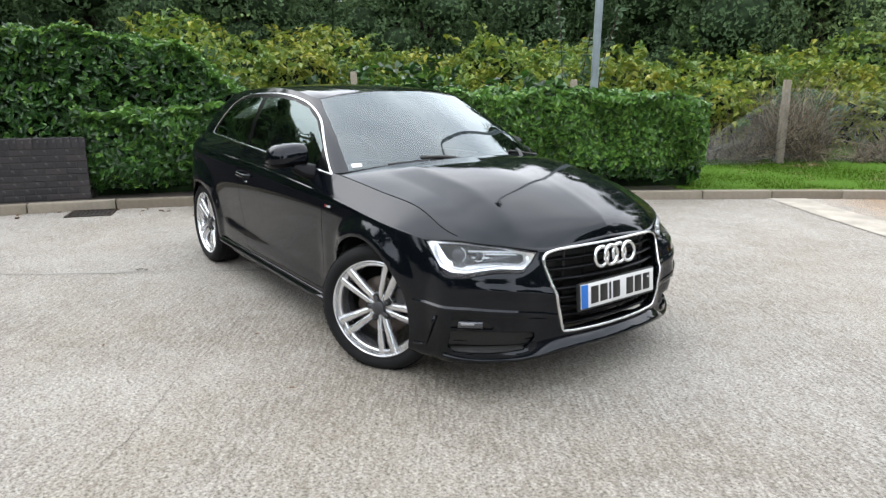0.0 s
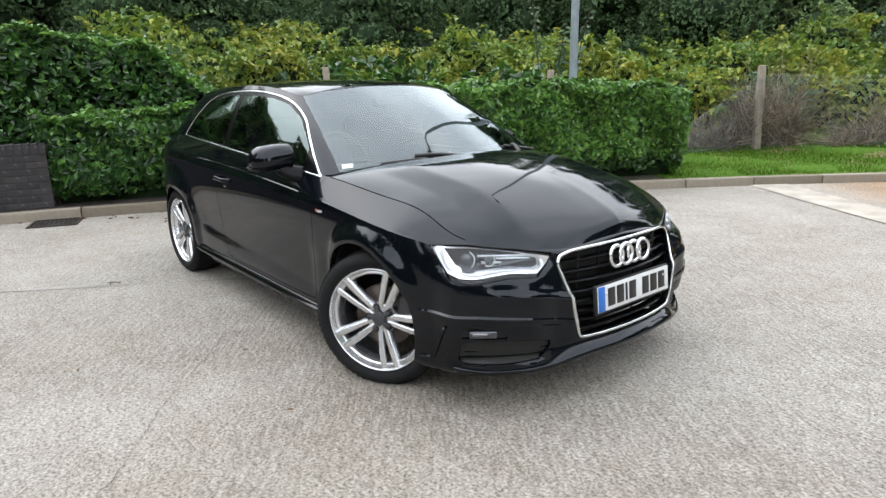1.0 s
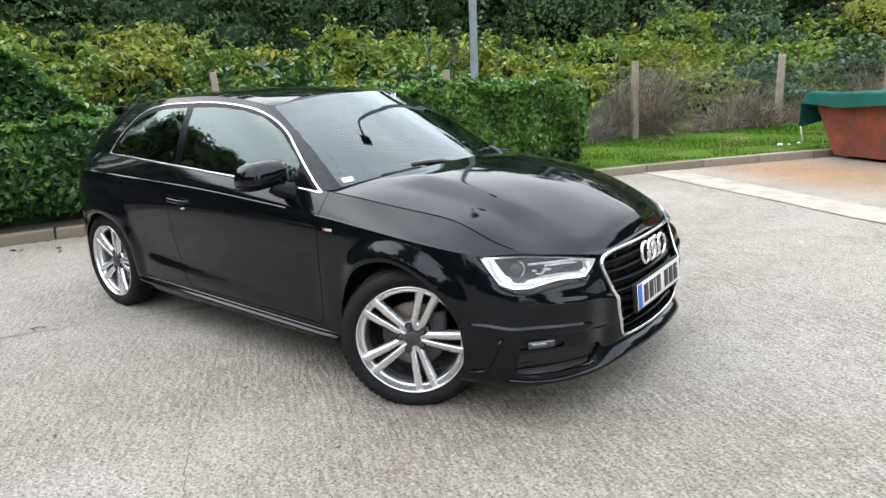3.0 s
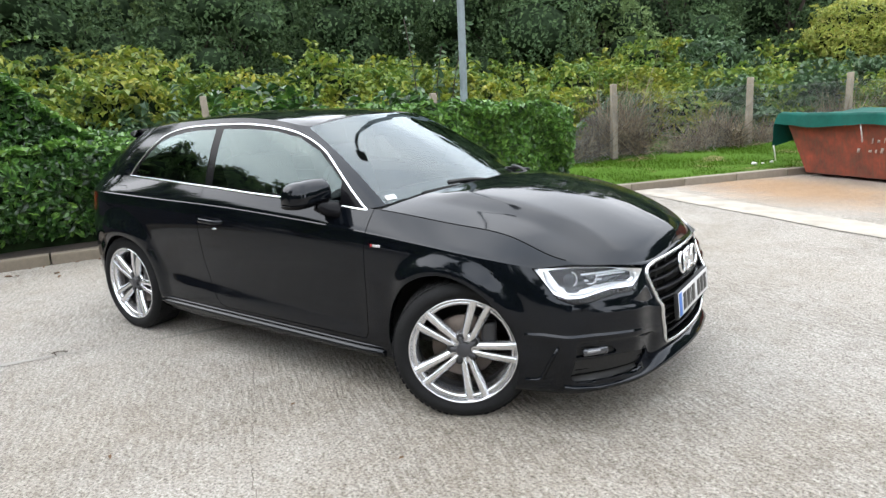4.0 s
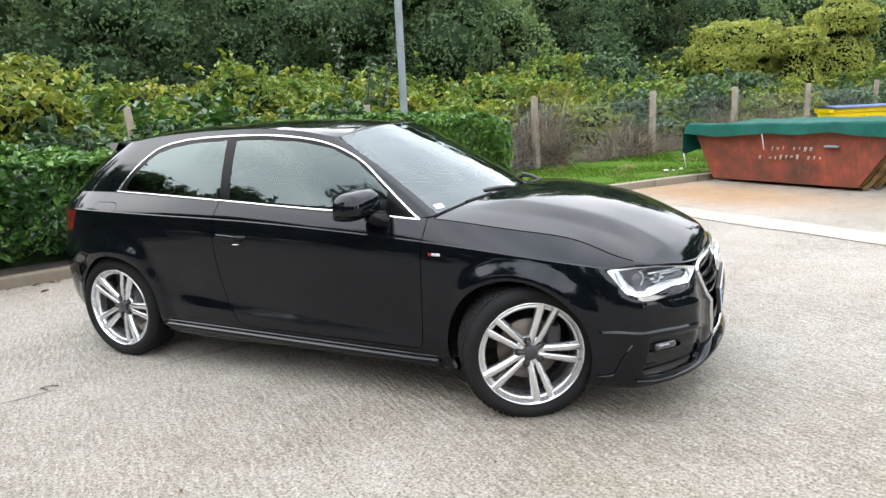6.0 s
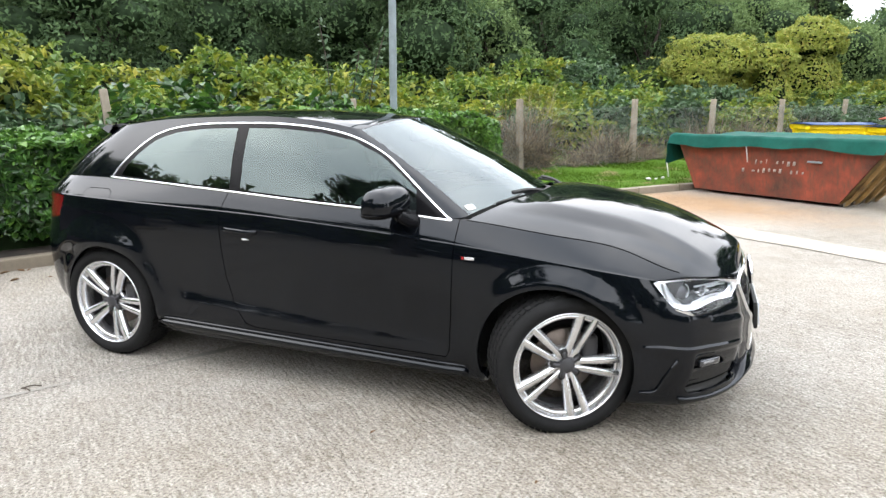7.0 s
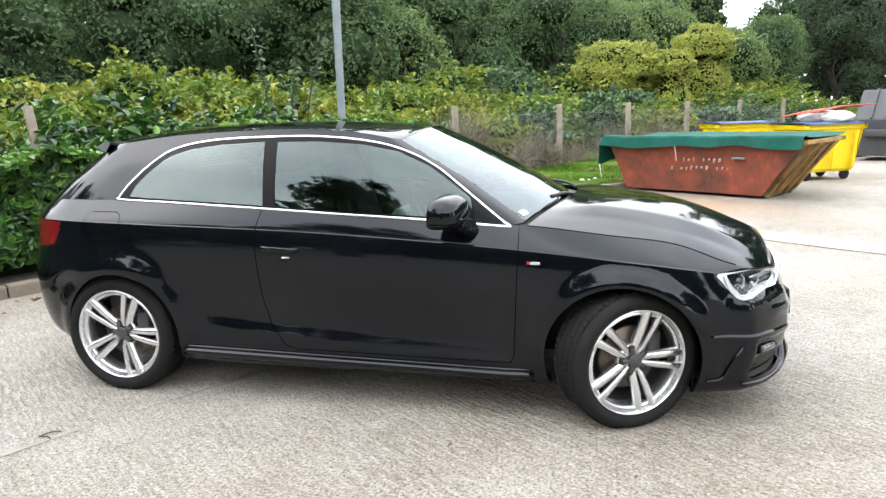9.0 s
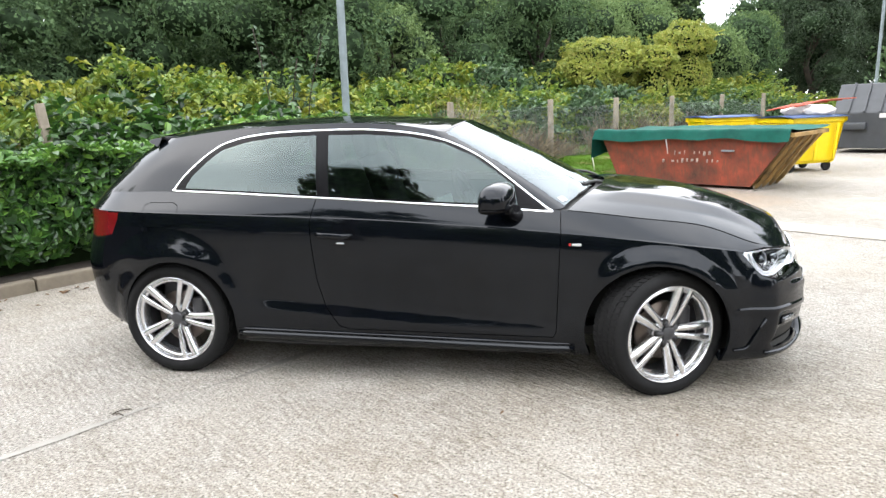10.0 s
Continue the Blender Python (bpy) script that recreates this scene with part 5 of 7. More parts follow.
def build_skip():
    sk = thing("skip", "worn red steel skip covered with a green tarpaulin", "skip")
    c0 = Vector((.50, 8.28, 0))
    ax = Vector((1.93, -1.40, 0)).normalized()
    dp = Vector((-ax.y, ax.x, 0))
    # outline of the long side: base, sloping ends
    prof = [(.0, .05), (2.34, .05), (2.95, .86), (-.30, .86)]
    def pt(a, d, z):
        return c0 + ax * a + dp * d + Vector((0, 0, z))
    D, w = 1.15, .04
    def lean(z):
        return -.14 * (z - .05) / .81
    bm = bmesh.new()
    near = [bm.verts.new(pt(a, lean(z), z)) for a, z in prof]
    far = [bm.verts.new(pt(a, D - lean(z), z)) for a, z in prof]
    bm.faces.new(near), bm.faces.new(far[::-1])
    bm.faces.new((near[0], far[0], far[1], near[1])), bm.faces.new((near[0], near[3], far[3], far[0]))
    bmesh.ops.recalc_face_normals(bm, faces=bm.faces[:])
    res = bmesh.ops.solidify(bm, geom=bm.faces[:], thickness=.03)
    part("skip_body", bm, SKIP_RED, sk, smooth=False)
    en = bmesh.new()
    e = [pt(2.34, 0, .05), pt(2.34, D, .05), pt(2.95, D + .14, .86), pt(2.95, -.14, .86)]
    en.faces.new([en.verts.new(p + ax * .012) for p in e])
    bmesh.ops.solidify(en, geom=en.faces[:], thickness=.025)
    part("end_plate", en, SKIP_OCHRE, sk, smooth=False)
    for k in range(4):
        d = .15 + k * (D - .3) / 3
        b = sweep([pt(2.36, d, .03), pt(2.44, d, .12), pt(2.94, d * 1.15 - .11, .84)], [(-.03, -.02), (-.03, .03), (.03, .03), (.03, -.02)], normals=[(ax.x, ax.y, .6)] * 3)
        part("end_rib", b, SKIP_OCHRE, sk, smooth=False)
        part("foot", box((.07, .06, .10), pt(2.36, d, .055), .01), POST, sk)
    lip = [pt(-.32, -.16, .87), pt(2.99, -.16, .87), pt(2.99, D + .16, .87), pt(-.32, D + .16, .87)]
    part("top_rail", sweep(lip, [(-.03, -.03), (-.03, .03), (.03, .03), (.03, -.03)], closed=True, normals=[(0, 0, 1)] * 4), SKIP_OCHRE, sk, smooth=False)
    part("lug", box((.20, .05, .03), pt(2.02, -.14, .62), .012, Matrix.Rotation(math.atan2(ax.y, ax.x), 4, "Z")), GALV, sk)
    # faded lettering reduced to plain worn bars
    rng = np.random.default_rng(12)
    for row, (z, a0, n) in enumerate(((.58, 1.12, 8), (.44, .82, 13))):
        for i in range(n):
            if rng.uniform() < .25:
                continue
            hh = rng.uniform(.03, .075)
            b = box((rng.uniform(.012, .045), .004, hh), pt(a0 + i * .085, lean(z) - .018, z + rng.uniform(-.015, .015)), 0, Matrix.Rotation(math.atan2(ax.y, ax.x), 4, "Z") @ Matrix.Rotation(-.17, 4, "X"))
            part("worn_mark", b, FADED, sk, "worn pale paint mark")
    # tarpaulin: a draped sheet
    tp = thing("tarpaulin", "creased green tarpaulin tied over the skip", "tarpaulin")
    na, nd = 70, 34
    rows = []
    for j in range(nd):
        d = -.62 + (D + 1.0) * j / (nd - 1)
        row = []
        for i in range(na):
            a = -.90 + 3.86 * i / (na - 1)
            over_d, over_a = max(0, -.19 - d), max(0, -.36 - a)
            z = .965 - .05 * math.sin(math.pi * np.clip((d + .2) / 1.9, 0, 1)) + .018 * noise.noise(Vector((a * 2.2, d * 2.2, 1))) + .010 * noise.noise(Vector((a * 7, d * 5, 4)))
            hang = max(over_d * (.42 + .05 * math.sin(a * 2.1 + 1) + .03 * math.sin(a * 5.1)), over_a * (.95 - .35 * np.clip((d + .2) / .9, 0, 1)))
            z -= hang
            dd = max(d, -.215 - .10 * over_d) - .02 * math.sin(a * 9) * over_d * 2
            aa = max(a, -.385 - .12 * over_a)
            row.append(pt(aa, dd, z))
        rows.append([tuple(p) for p in row])
    part("sheet", grid(np.array(rows)), TARP, tp)
    for a, zt in ((1.02, .80), (-.42, .46)):
        ln = [pt(a, -.24, zt), pt(a + .01, -.22, zt - .10), pt(a + .02, -.20, zt - .24)]
        part("tie", sweep(ln, ring_section(.010, 6), normals=[tuple(-dp)] * 3), RAG, tp, "pale tie rope")


def wheelie_bin(at, turn, label):
    b = thing("wheeled_bin", label, "bin", "yellow waste bins", Matrix.Translation(at) @ Matrix.Rotation(turn, 4, "Z") @ Matrix.Scale(.96, 4))
    rows = []
    for z, wx, wy in ((.16, .52, .38), (.22, .56, .42), (.95, .635, .50), (.98, .68, .54), (1.06, .68, .54)):
        row = []
        for sx, sy in ((-1, -1), (1, -1), (1, 1), (-1, 1)):
            row += [(sx * (wx - .06 * (sx * sy > 0)), sy * (wy - .06 * (sx * sy < 0)), z), (sx * (wx - .06 * (sx * sy < 0)), sy * (wy - .06 * (sx * sy > 0)), z)]
        rows.append(row)
    bm = grid(np.array(rows), wrap=True)
    bm.faces.new(bm.verts[:8])
    bmesh.ops.recalc_face_normals(bm, faces=bm.faces[:])
    part("bin_body", bm, BIN_YELLOW, b, smooth=False)
    lid = []
    for t in np.linspace(0, 1, 9):
        lid.append([(x, -.56 + 1.12 * t, 1.065 + .045 * math.sin(math.pi * t) ** .8) for x in np.linspace(-.69, .69, 7)])
    lb = grid(np.array(lid))
    bmesh.ops.solidify(lb, geom=lb.faces[:], thickness=.02)
    part("bin_lid", lb, LID_BLUE, b)
    for x in (-.45, 0, .45):
        part("bin_rib", box((.05, .03, .70), (x, -.47, .58), .012, Matrix.Rotation(.1, 4, "X")), BIN_YELLOW, b)
    for x in (-.42, .42):
        for y in (-.30, .30):
            w = lathe([(.001, .02), (.06, .02), (.095, .025), (.1, .0), (.095, -.025), (.06, -.02), (.001, -.02)], 20)
            bmesh.ops.translate(w, vec=(x, y, .1), verts=w.verts)
            part("castor", w, RUBBER, b)
    return b


def build_bins():
    wheelie_bin((3.98, 9.85, 0), .42, "yellow wheeled waste bin with a blue lid")
    wheelie_bin((3.0, 11.9, 0), .2, "yellow wheeled waste bin with a blue lid behind the skip")
    # bags and offcuts on the second bin
    jk = thing("rubbish_heap", "white bags and red plastic strips piled on a bin", "rubbish")
    rng = np.random.default_rng(14)
    for k in range(7):
        bm = bmesh.new()
        res = bmesh.ops.create_icosphere(bm, subdivisions=3, radius=1)["verts"]
        c = Vector((3.95 + rng.uniform(-.45, .6), 10.0 + rng.uniform(-.2, .35), 1.13))
        for v in res:
            q = 1 + .3 * noise.noise(v.co * 2 + c)
            v.co = c + Vector((v.co.x * .26 * q, v.co.y * .25 * q, v.co.z * .12 * q))
        part("bag", bm, RAG, jk)
    for k in range(3):
        a = (3.35 + .25 * k, 9.7, 1.17 + .03 * k)
        part("strip", sweep([a, (a[0] + .55, a[1] + .3, a[2] + .10), (a[0] + 1.2, a[1] + .5, a[2] + .12)], [(-.04, -.01), (-.04, .01), (.04, .01), (.04, -.01)]), RAG_RED, jk)
    # grey steel container with a sloping lid
    g = thing("waste_container", "large grey steel waste container with a sloping lid", "container", "", Matrix.Translation((7.3, 14.0, 0)) @ Matrix.Rotation(-.62, 4, "Z"))
    prof = [(-.75, .12), (-.80, .98), (-.35, 1.66), (.75, 1.66), (.75, .12)]
    bm = bmesh.new()
    l = [bm.verts.new((-1.0, y, z)) for y, z in prof]
    r = [bm.verts.new((1.0, y, z)) for y, z in prof]
    bm.faces.new(l), bm.faces.new(r[::-1])
    for i in range(5):
        bm.faces.new((l[i], r[i], r[(i + 1) % 5], l[(i + 1) % 5]))
    bmesh.ops.recalc_face_normals(bm, faces=bm.faces[:])
    bmesh.ops.bevel(bm, geom=bm.edges[:], offset=.02, segments=1, affect="EDGES")
    part("container_body", bm, GREY_STEEL, g, smooth=False)
    for x in (-.66, -.33, 0, .33, .66):
        part("lid_rib", sweep([(x, -.82, 1.0), (x, -.37, 1.68)], [(-.02, -.01), (-.02, .02), (.02, .02), (.02, -.01)], normals=[(0, -.8, .5)] * 2), GREY_STEEL, g, smooth=False)
    part("side_pocket", box((.5, .16, .16), (-.5, -.86, .66), .02), GREY_STEEL, g)
    part("sticker", box((.22, .006, .10), (.1, -.80, .9), .001), RAG, g)


def build_drain():
    d = thing("drain", "rusty iron drain grate sunk in the concrete", "drain", at=Matrix.Translation((-5.60, -1.24, .006)) @ Matrix.Rotation(1.22, 4, "Z"))
    for x in (-.225, .225):
        part("grate_side", box((.03, .42, .016), (x, 0, 0), .003), IRON, d)
    for y in (-.2, .2):
        part("grate_end", box((.48, .03, .016), (0, y, 0), .003), IRON, d)
    for k in range(9):
        part("grate_bar", box((.016, .38, .014), (-.18 + .045 * k, 0, -.001), .003), IRON, d)
    # Thin black sheet stands in for the dark depth under the grate.
    part("pit", box((.44, .40, .003), (0, 0, -.004), 0), MATT_BLACK, d)


build_ground()
build_pale_strip()
build_kerb()
build_wall()
build_planting()
build_fence()
build_bank()
build_loose_laurel()
build_round_bushes()
build_trees()
build_sapling()
build_scrub()
build_grass()
build_lamp_post()
build_skip()
build_bins()
build_drain()
build_far_pole()


def build_debris():
    """Cracks, a twig, dead leaves and stones on the concrete."""
    rng = np.random.default_rng(40)
    crack = thing("crack", "long thin crack in the concrete", "crack", kind="structure")
    for pts in (((.29, -2.19), (.05, -1.99), (-.26, -1.78), (-.56, -1.55), (-.82, -1.33), (-1.1, -1.10), (-1.5, -.72)),):
        ln = arc_pts([(x, y, .004) for x, y in pts], 14)
        ln[:, :2] += rng.normal(size=(len(ln), 2)) * .006
        w = .0008 + .0009 * np.sin(np.linspace(0, 14, len(ln))) ** 2
        t = np.gradient(ln, axis=0)
        t /= np.linalg.norm(t, axis=1)[:, None]
        side = np.stack([-t[:, 1], t[:, 0], 0 * t[:, 0]], 1) * w[:, None]
        part("crack_line", grid(np.array([ln - side, ln + side])), CRACK, crack)
    tw = thing("twig", "small forked dark twig lying on the concrete", "twig")
    for a, b, c in (((-2.635, -1.40), (-2.615, -1.36), (-2.575, -1.33)), ((-2.635, -1.40), (-2.60, -1.395), (-2.57, -1.40))):
        ln = arc_pts([(*a, .008), (*b, .012), (*c, .007)], 4)
        part("stick", sweep(ln, ring_section(.0032, 5), normals=[(0, 0, 1)] * len(ln)), BARK, tw)
    for x, y, z, s_ in ((-.28, 8.55, .15, .045), (-.05, 8.75, .16, .035), (-.16, 8.60, .15, .025)):
        bm = bmesh.new()
        for v in bmesh.ops.create_icosphere(bm, subdivisions=2, radius=1)["verts"]:
            q = 1 + .5 * noise.noise(v.co * 2.5 + Vector((x, y, 0)) * 9)
            v.co = Vector((x, y, z)) + Vector((v.co.x * q, v.co.y * q, v.co.z * .6 * q)) * s_
        tagged(part("crumpled_litter", bm, RAG), "crumpled white litter lying on the grass", "litter")
    leaf = leaf_mesh("dead_leaf", np.zeros((1, 3)), np.array([[0, 0, 1.0]]), .06, .035, rng)
    leaf.materials.append(LITTER)
    spots = [(-.72, -1.17), (-1.05, -1.9), (.05, -1.3)]
    for k in range(46):
        p, _ = edge_point(rng.uniform(3.2, 9.0), -abs(rng.normal()) * .22 - .02)
        spots.append(tuple(p[0]))
    for i, (x, y) in enumerate(spots):
        o = new("dead_leaf", leaf)
        o.matrix_world = Matrix.Translation((x, y, .012)) @ Matrix.Rotation(rng.uniform(0, 6.28), 4, "Z") @ Matrix.Scale(.4 if i < 3 else rng.uniform(.5, 1.2), 4)
        tagged(o, "small brown dead leaf on the concrete", "leaf", "fallen leaves")


build_debris()


# ---- the car ----
def build_car():
    car = thing("car", "glossy black three-door hatchback parked on the concrete yard", "car")
    s, P, crease_row = lower_body()
    low = grid(P, sharp=(crease_row, crease_row + 1, 26, 27))
    low.normal_update()
    outward(low)
    low.normal_update()
    side = (0, 1, 0)
    T_side = bvh(low)

    def on_side(x, z, tree=None, out=0.0):
        """The skin's place and normal at x and height z, seen from the right."""
        hit = (tree or T_side).ray_cast(Vector((x, -1.6, z)), Vector((0, 1, 0)))
        if hit[0] is None and tree is not None:
            hit = T_side.ray_cast(Vector((x, -1.6, z)), Vector((0, 1, 0)))
        if hit[0] is None:
            return Vector((x, -.86, z)), Vector((0, -1, 0))
        n = hit[1] if hit[1].y < 0 else -hit[1]
        return hit[0] + n * out, n

    def on_front(y, z, tree=None, out=0.0):
        hit = (tree or T_side).ray_cast(Vector((1.6, y, z)), Vector((-1, 0, 0)))
        if hit[0] is None:
            return Vector((.84, y, z)), Vector((1, 0, 0))
        n = hit[1] if hit[1].x > 0 else -hit[1]
        return hit[0] + n * out, n

    # wheel arches
    for cx, cz in (ARCH_F, ARCH_R):
        ring = [(cx + ARCH_RAD * math.cos(a), -.87, cz + ARCH_RAD * math.sin(a)) for a in np.linspace(-.62, math.pi + .62, 40)]
        ring += [(cx - .3, -.87, .05), (cx + .3, -.87, .05)]
        bmesh.ops.delete(low, geom=carve(low, ring, side, .05), context="FACES")
    # door
    door_line = [(-.455, 0, 1.0), (-.452, 0, .82), (-.463, 0, .57), (-.474, 0, .31), (-.49, 0, .282), (-1.56, 0, .296), (-1.615, 0, .312), (-1.69, 0, .42),
                 (-1.727, 0, .555), (-1.748, 0, .86), (-1.735, 0, .93), (-1.70, 0, 1.06)]
    door_line = [(x, -.87, z) for x, _, z in door_line]
    door = lift(low, carve(low, grown(door_line, -.0022, side), side))
    bmesh.ops.delete(low, geom=carve(low, grown(door_line, .0022, side), side), context="FACES")
    # fuel flap
    flap_line = [(x, -.85, z) for x, z in ((-2.715, .848), (-2.555, .845), (-2.522, .868), (-2.514, .92), (-2.526, .962), (-2.555, .977), (-2.70, .978), (-2.726, .966), (-2.733, .93), (-2.738, .87))]
    flap = lift(low, carve(low, grown(flap_line, -.0015, side), side, .04))
    bmesh.ops.delete(low, geom=carve(low, grown(flap_line, .0015, side), side, .04), context="FACES")
    # tail lamp
    tail_line = [(-2.895, -.8, .925), (-2.905, -.8, .885), (-2.95, -.8, .806), (-3.08, -.8, .782), (-3.4, -.8, .785), (-3.4, -.8, .93), (-3.06, -.8, .935)]
    tail = lift(low, carve(low, tail_line, side, .08))
    # headlamp
    lampway = (.70, -.71, 0)
    lamp_line = [(.396, -.787, .704), (.532, -.70, .706), (.66, -.565, .686), (.748, -.445, .662), (.738, -.462, .626), (.720, -.494, .587), (.655, -.585, .590),
                 (.615, -.645, .581), (.575, -.70, .571), (.53, -.745, .574), (.480, -.770, .594)]
    lens = lift(low, carve(low, lamp_line, lampway, .06))
    ringed = carve(low, grown(lamp_line, .004, lampway), lampway, .06)
    bmesh.ops.delete(low, geom=ringed, context="FACES")
    # radiator grille and side intake
    grille_line = [(.85, .05, .683), (.85, -.30, .668), (.85, -.375, .655), (.85, -.398, .632), (.85, -.398, .60), (.85, -.335, .312), (.85, -.312, .292), (.85, .05, .286)]
    bmesh.ops.delete(low, geom=carve(low, grille_line, (1, 0, 0), .05), context="FACES")
    intake_line = [(.7, -.782, .328), (.7, -.64, .330), (.7, -.52, .318), (.7, -.455, .306), (.7, -.450, .282), (.7, -.47, .254), (.7, -.50, .228), (.7, -.64, .220), (.7, -.755, .224), (.7, -.778, .25)]
    slot_line = [(.7, -.783, .344), (.7, -.785, .382), (.7, -.755, .392), (.7, -.665, .376), (.7, -.638, .352), (.7, -.640, .338)]
    backs = lift(low, carve(low, slot_line, (1, 0, 0), .05))
    back2 = lift(low, carve(low, intake_line, (1, 0, 0), .05))
    for bb in (backs, back2):
        for v in bb.verts:
            v.co -= Vector((.80, -.60, 0)).normalized() * .016
    joined(back2, backs)
    # bumper skins
    s_plane = .26
    bumper = [f for f in low.faces if f.calc_center_median().x > s_plane and f.calc_center_median().z < .60 + .1 * (f.calc_center_median().x > .62)]
    low.faces.ensure_lookup_table()
    bumper = lift(low, bumper)
    rear_bumper = lift(low, [f for f in low.faces if f.calc_center_median().x < -2.9 and f.calc_center_median().z < .60])

    for b in (low, bumper):
        rim_in(b, .03)
    mirrored(low)
    body = part("body", low, PAINT, car)
    part("front_bumper", mirrored(bumper), PAINT, car)
    part("rear_bumper", mirrored(rear_bumper), PAINT, car)
    rim_in(door, .012)
    other = flipped(door)
    d_right = part("door", door, PAINT, car)
    d_left = part("door", other, PAINT, car)
    rim_in(flap, .006)
    part("fuel_flap", flap, PAINT, car)
    for b in (flipped(tail), tail):
        part("tail_lamp", b, TAIL_RED, car, "dark red tail lamp lens")
    # dark inner skin behind the gaps
    inner = P.copy()
    inner[:, :, 1] += .03 * blend01(-inner[:, :, 1] / .3)
    inner[:, :, 0] -= .04 * np.sign(inner[:, :, 0] + 1.25) * blend01(np.abs(inner[:, :, 0] + 1.25) - 1.4)
    inn = outward(grid(inner))
    for cx, cz in (ARCH_F, ARCH_R):
        ring = [(cx + .375 * math.cos(a), -.87, cz + .375 * math.sin(a)) for a in np.linspace(-.62, math.pi + .62, 30)] + [(cx - .3, -.87, .05), (cx + .3, -.87, .05)]
        bmesh.ops.delete(inn, geom=carve(inn, ring, side, .05), context="FACES")
    for line, way in ((grille_line, (1, 0, 0)), (lamp_line, lampway)):
        bmesh.ops.delete(inn, geom=carve(inn, grown(line, .012, way), way, .05), context="FACES")
    part("inner_shell", mirrored(inn), MATT_BLACK, car)

    # bonnet
    k = 40
    se, sf = np.linspace(KNOT[8] - .02, KNOT[11] + .11, k), np.linspace(KNOT[11] + .11, KNOT[16], 36)
    E, F = line_at(se, Z_BELT, D_BELT)[0], line_at(sf, Z_BELT, D_BELT)[0]
    F[-1, 1] = 0
    a, b = np.linspace(0, 1, k), np.linspace(0, 1, 36)
    spine = cubic([0, .3, .6, .8, .92, 1], [(-.205, 0, .985), (.12, 0, .955), (.45, 0, .885), (.65, 0, .806), (.75, 0, .745), F[-1]])(a)
    cowl = cubic([0, .3, .7, 1], [E[0], (-.33, -.52, .952), (-.23, -.22, .978), spine[0]])(b)
    A, B = a[:, None, None], b[None, :, None]
    H = (1 - B) * E[:, None] + B * spine[:, None] + (1 - A) * cowl[None] + A * F[None]
    H -= (1 - A) * (1 - B) * E[0] + (1 - A) * B * spine[0] + A * (1 - B) * E[-1] + A * B * F[-1]
    swell = ((spine[:, 2] - E[:, 2]) * (1 - (1 - a) ** 4) * 1.05 + .012 * np.sin(np.pi * a))[:, None] * (b * (1 - b))[None]
    off = b[None] - (.36 + .05 * a[:, None])
    ridge = .018 * np.where(off < 0, np.maximum(0, 1 + off / .15), np.maximum(0, 1 - off / .55)) * (1 - a[:, None] ** 6) * blend01(a[:, None] / .2)
    H[:, :, 2] += swell + ridge
    H[:, :, 2] += .001
    hood = outward(grid(H), (.2, 0, 0))
    T_hood = bvh(hood)
    rim_in(hood, .012, lambda e: all(v.co.y < -.001 for v in e.verts) or e.verts[0].co.x > .7)
    part("bonnet", mirrored(hood), PAINT, car)
    for fl in (0, 1):
        sm = sweep([Vector(p) + Vector((0, .001, .0005)) for p in E], ring_section(.0026, 6), normals=[(0, -.5, .8)] * len(E))
        part("bonnet_seam", flipped(sm) if fl else sm, DEEP_BLACK, car)

    # glasshouse
    u, at, G = glasshouse()
    gh = outward(grid(G), (-1.6, 0, .9))
    gh.normal_update()
    T_gh = bvh(gh)
    belt_pts = [(-.494, .9085), (-.520, .910), (-.605, .9165), (-.911, .942), (-1.315, .967), (-1.717, .993), (-2.149, 1.017), (-2.555, 1.034)]
    top_pts = [(-2.573, 1.046), (-2.52, 1.115), (-2.43, 1.199), (-2.35, 1.257), (-2.29, 1.285), (-2.18, 1.312), (-2.0, 1.331), (-1.74, 1.337), (-1.48, 1.333), (-1.23, 1.307), (-1.05, 1.264),
               (-.88, 1.186), (-.742, 1.092), (-.607, .990), (-.525, .929), (-.500, .9135)]
    outline = [(x, -.7, z) for x, z in belt_pts + top_pts]
    rear_win = [(x, -.7, z) for x, z in ((-1.720, 1.007), (-2.10, 1.030), (-2.51, 1.049), (-2.48, 1.106), (-2.40, 1.183), (-2.33, 1.236), (-2.27, 1.261), (-2.17, 1.286), (-2.0, 1.306), (-1.757, 1.314))]
    front_win = [(x, -.7, z) for x, z in ((-.665, .940), (-.90, .956), (-1.30, .981), (-1.652, 1.003), (-1.686, 1.312), (-1.47, 1.309), (-1.25, 1.291), (-1.058, 1.252), (-.897, 1.183), (-.763, 1.094), (-.685, 1.035))]
    quarter_glass = lift(gh, carve(gh, rear_win, side, .05))
    door_glass = lift(gh, carve(gh, front_win, side, .05))
    frame_in = lift(gh, carve(gh, outline, side, .05))
    # windscreen
    edge_base, edge_top = Vector((-.436, -.702, .930)), Vector((-1.056, -.550, 1.309))
    pane = [(-.24, .06, .983), (-.285, -.25, .974), (-.37, -.55, .952), (-.405, -.655, .938)] + [tuple(edge_base.lerp(edge_top, q)) for q in (0, .2, .4, .6, .8, 1)] + [(-1.045, -.51, 1.316), (-1.016, -.30, 1.338), (-.99, .06, 1.352)]
    screen = lift(gh, carve(gh, pane, (.45, 0, .89), .05))
    tg = [f for f in gh.faces if f.calc_center_median().x < -2.72 and f.calc_center_median().y > -.42 and f.calc_center_median().z > 1.06]
    back = lift(gh, tg)
    part("pillar_frame", mirrored(gh), PAINT, car)
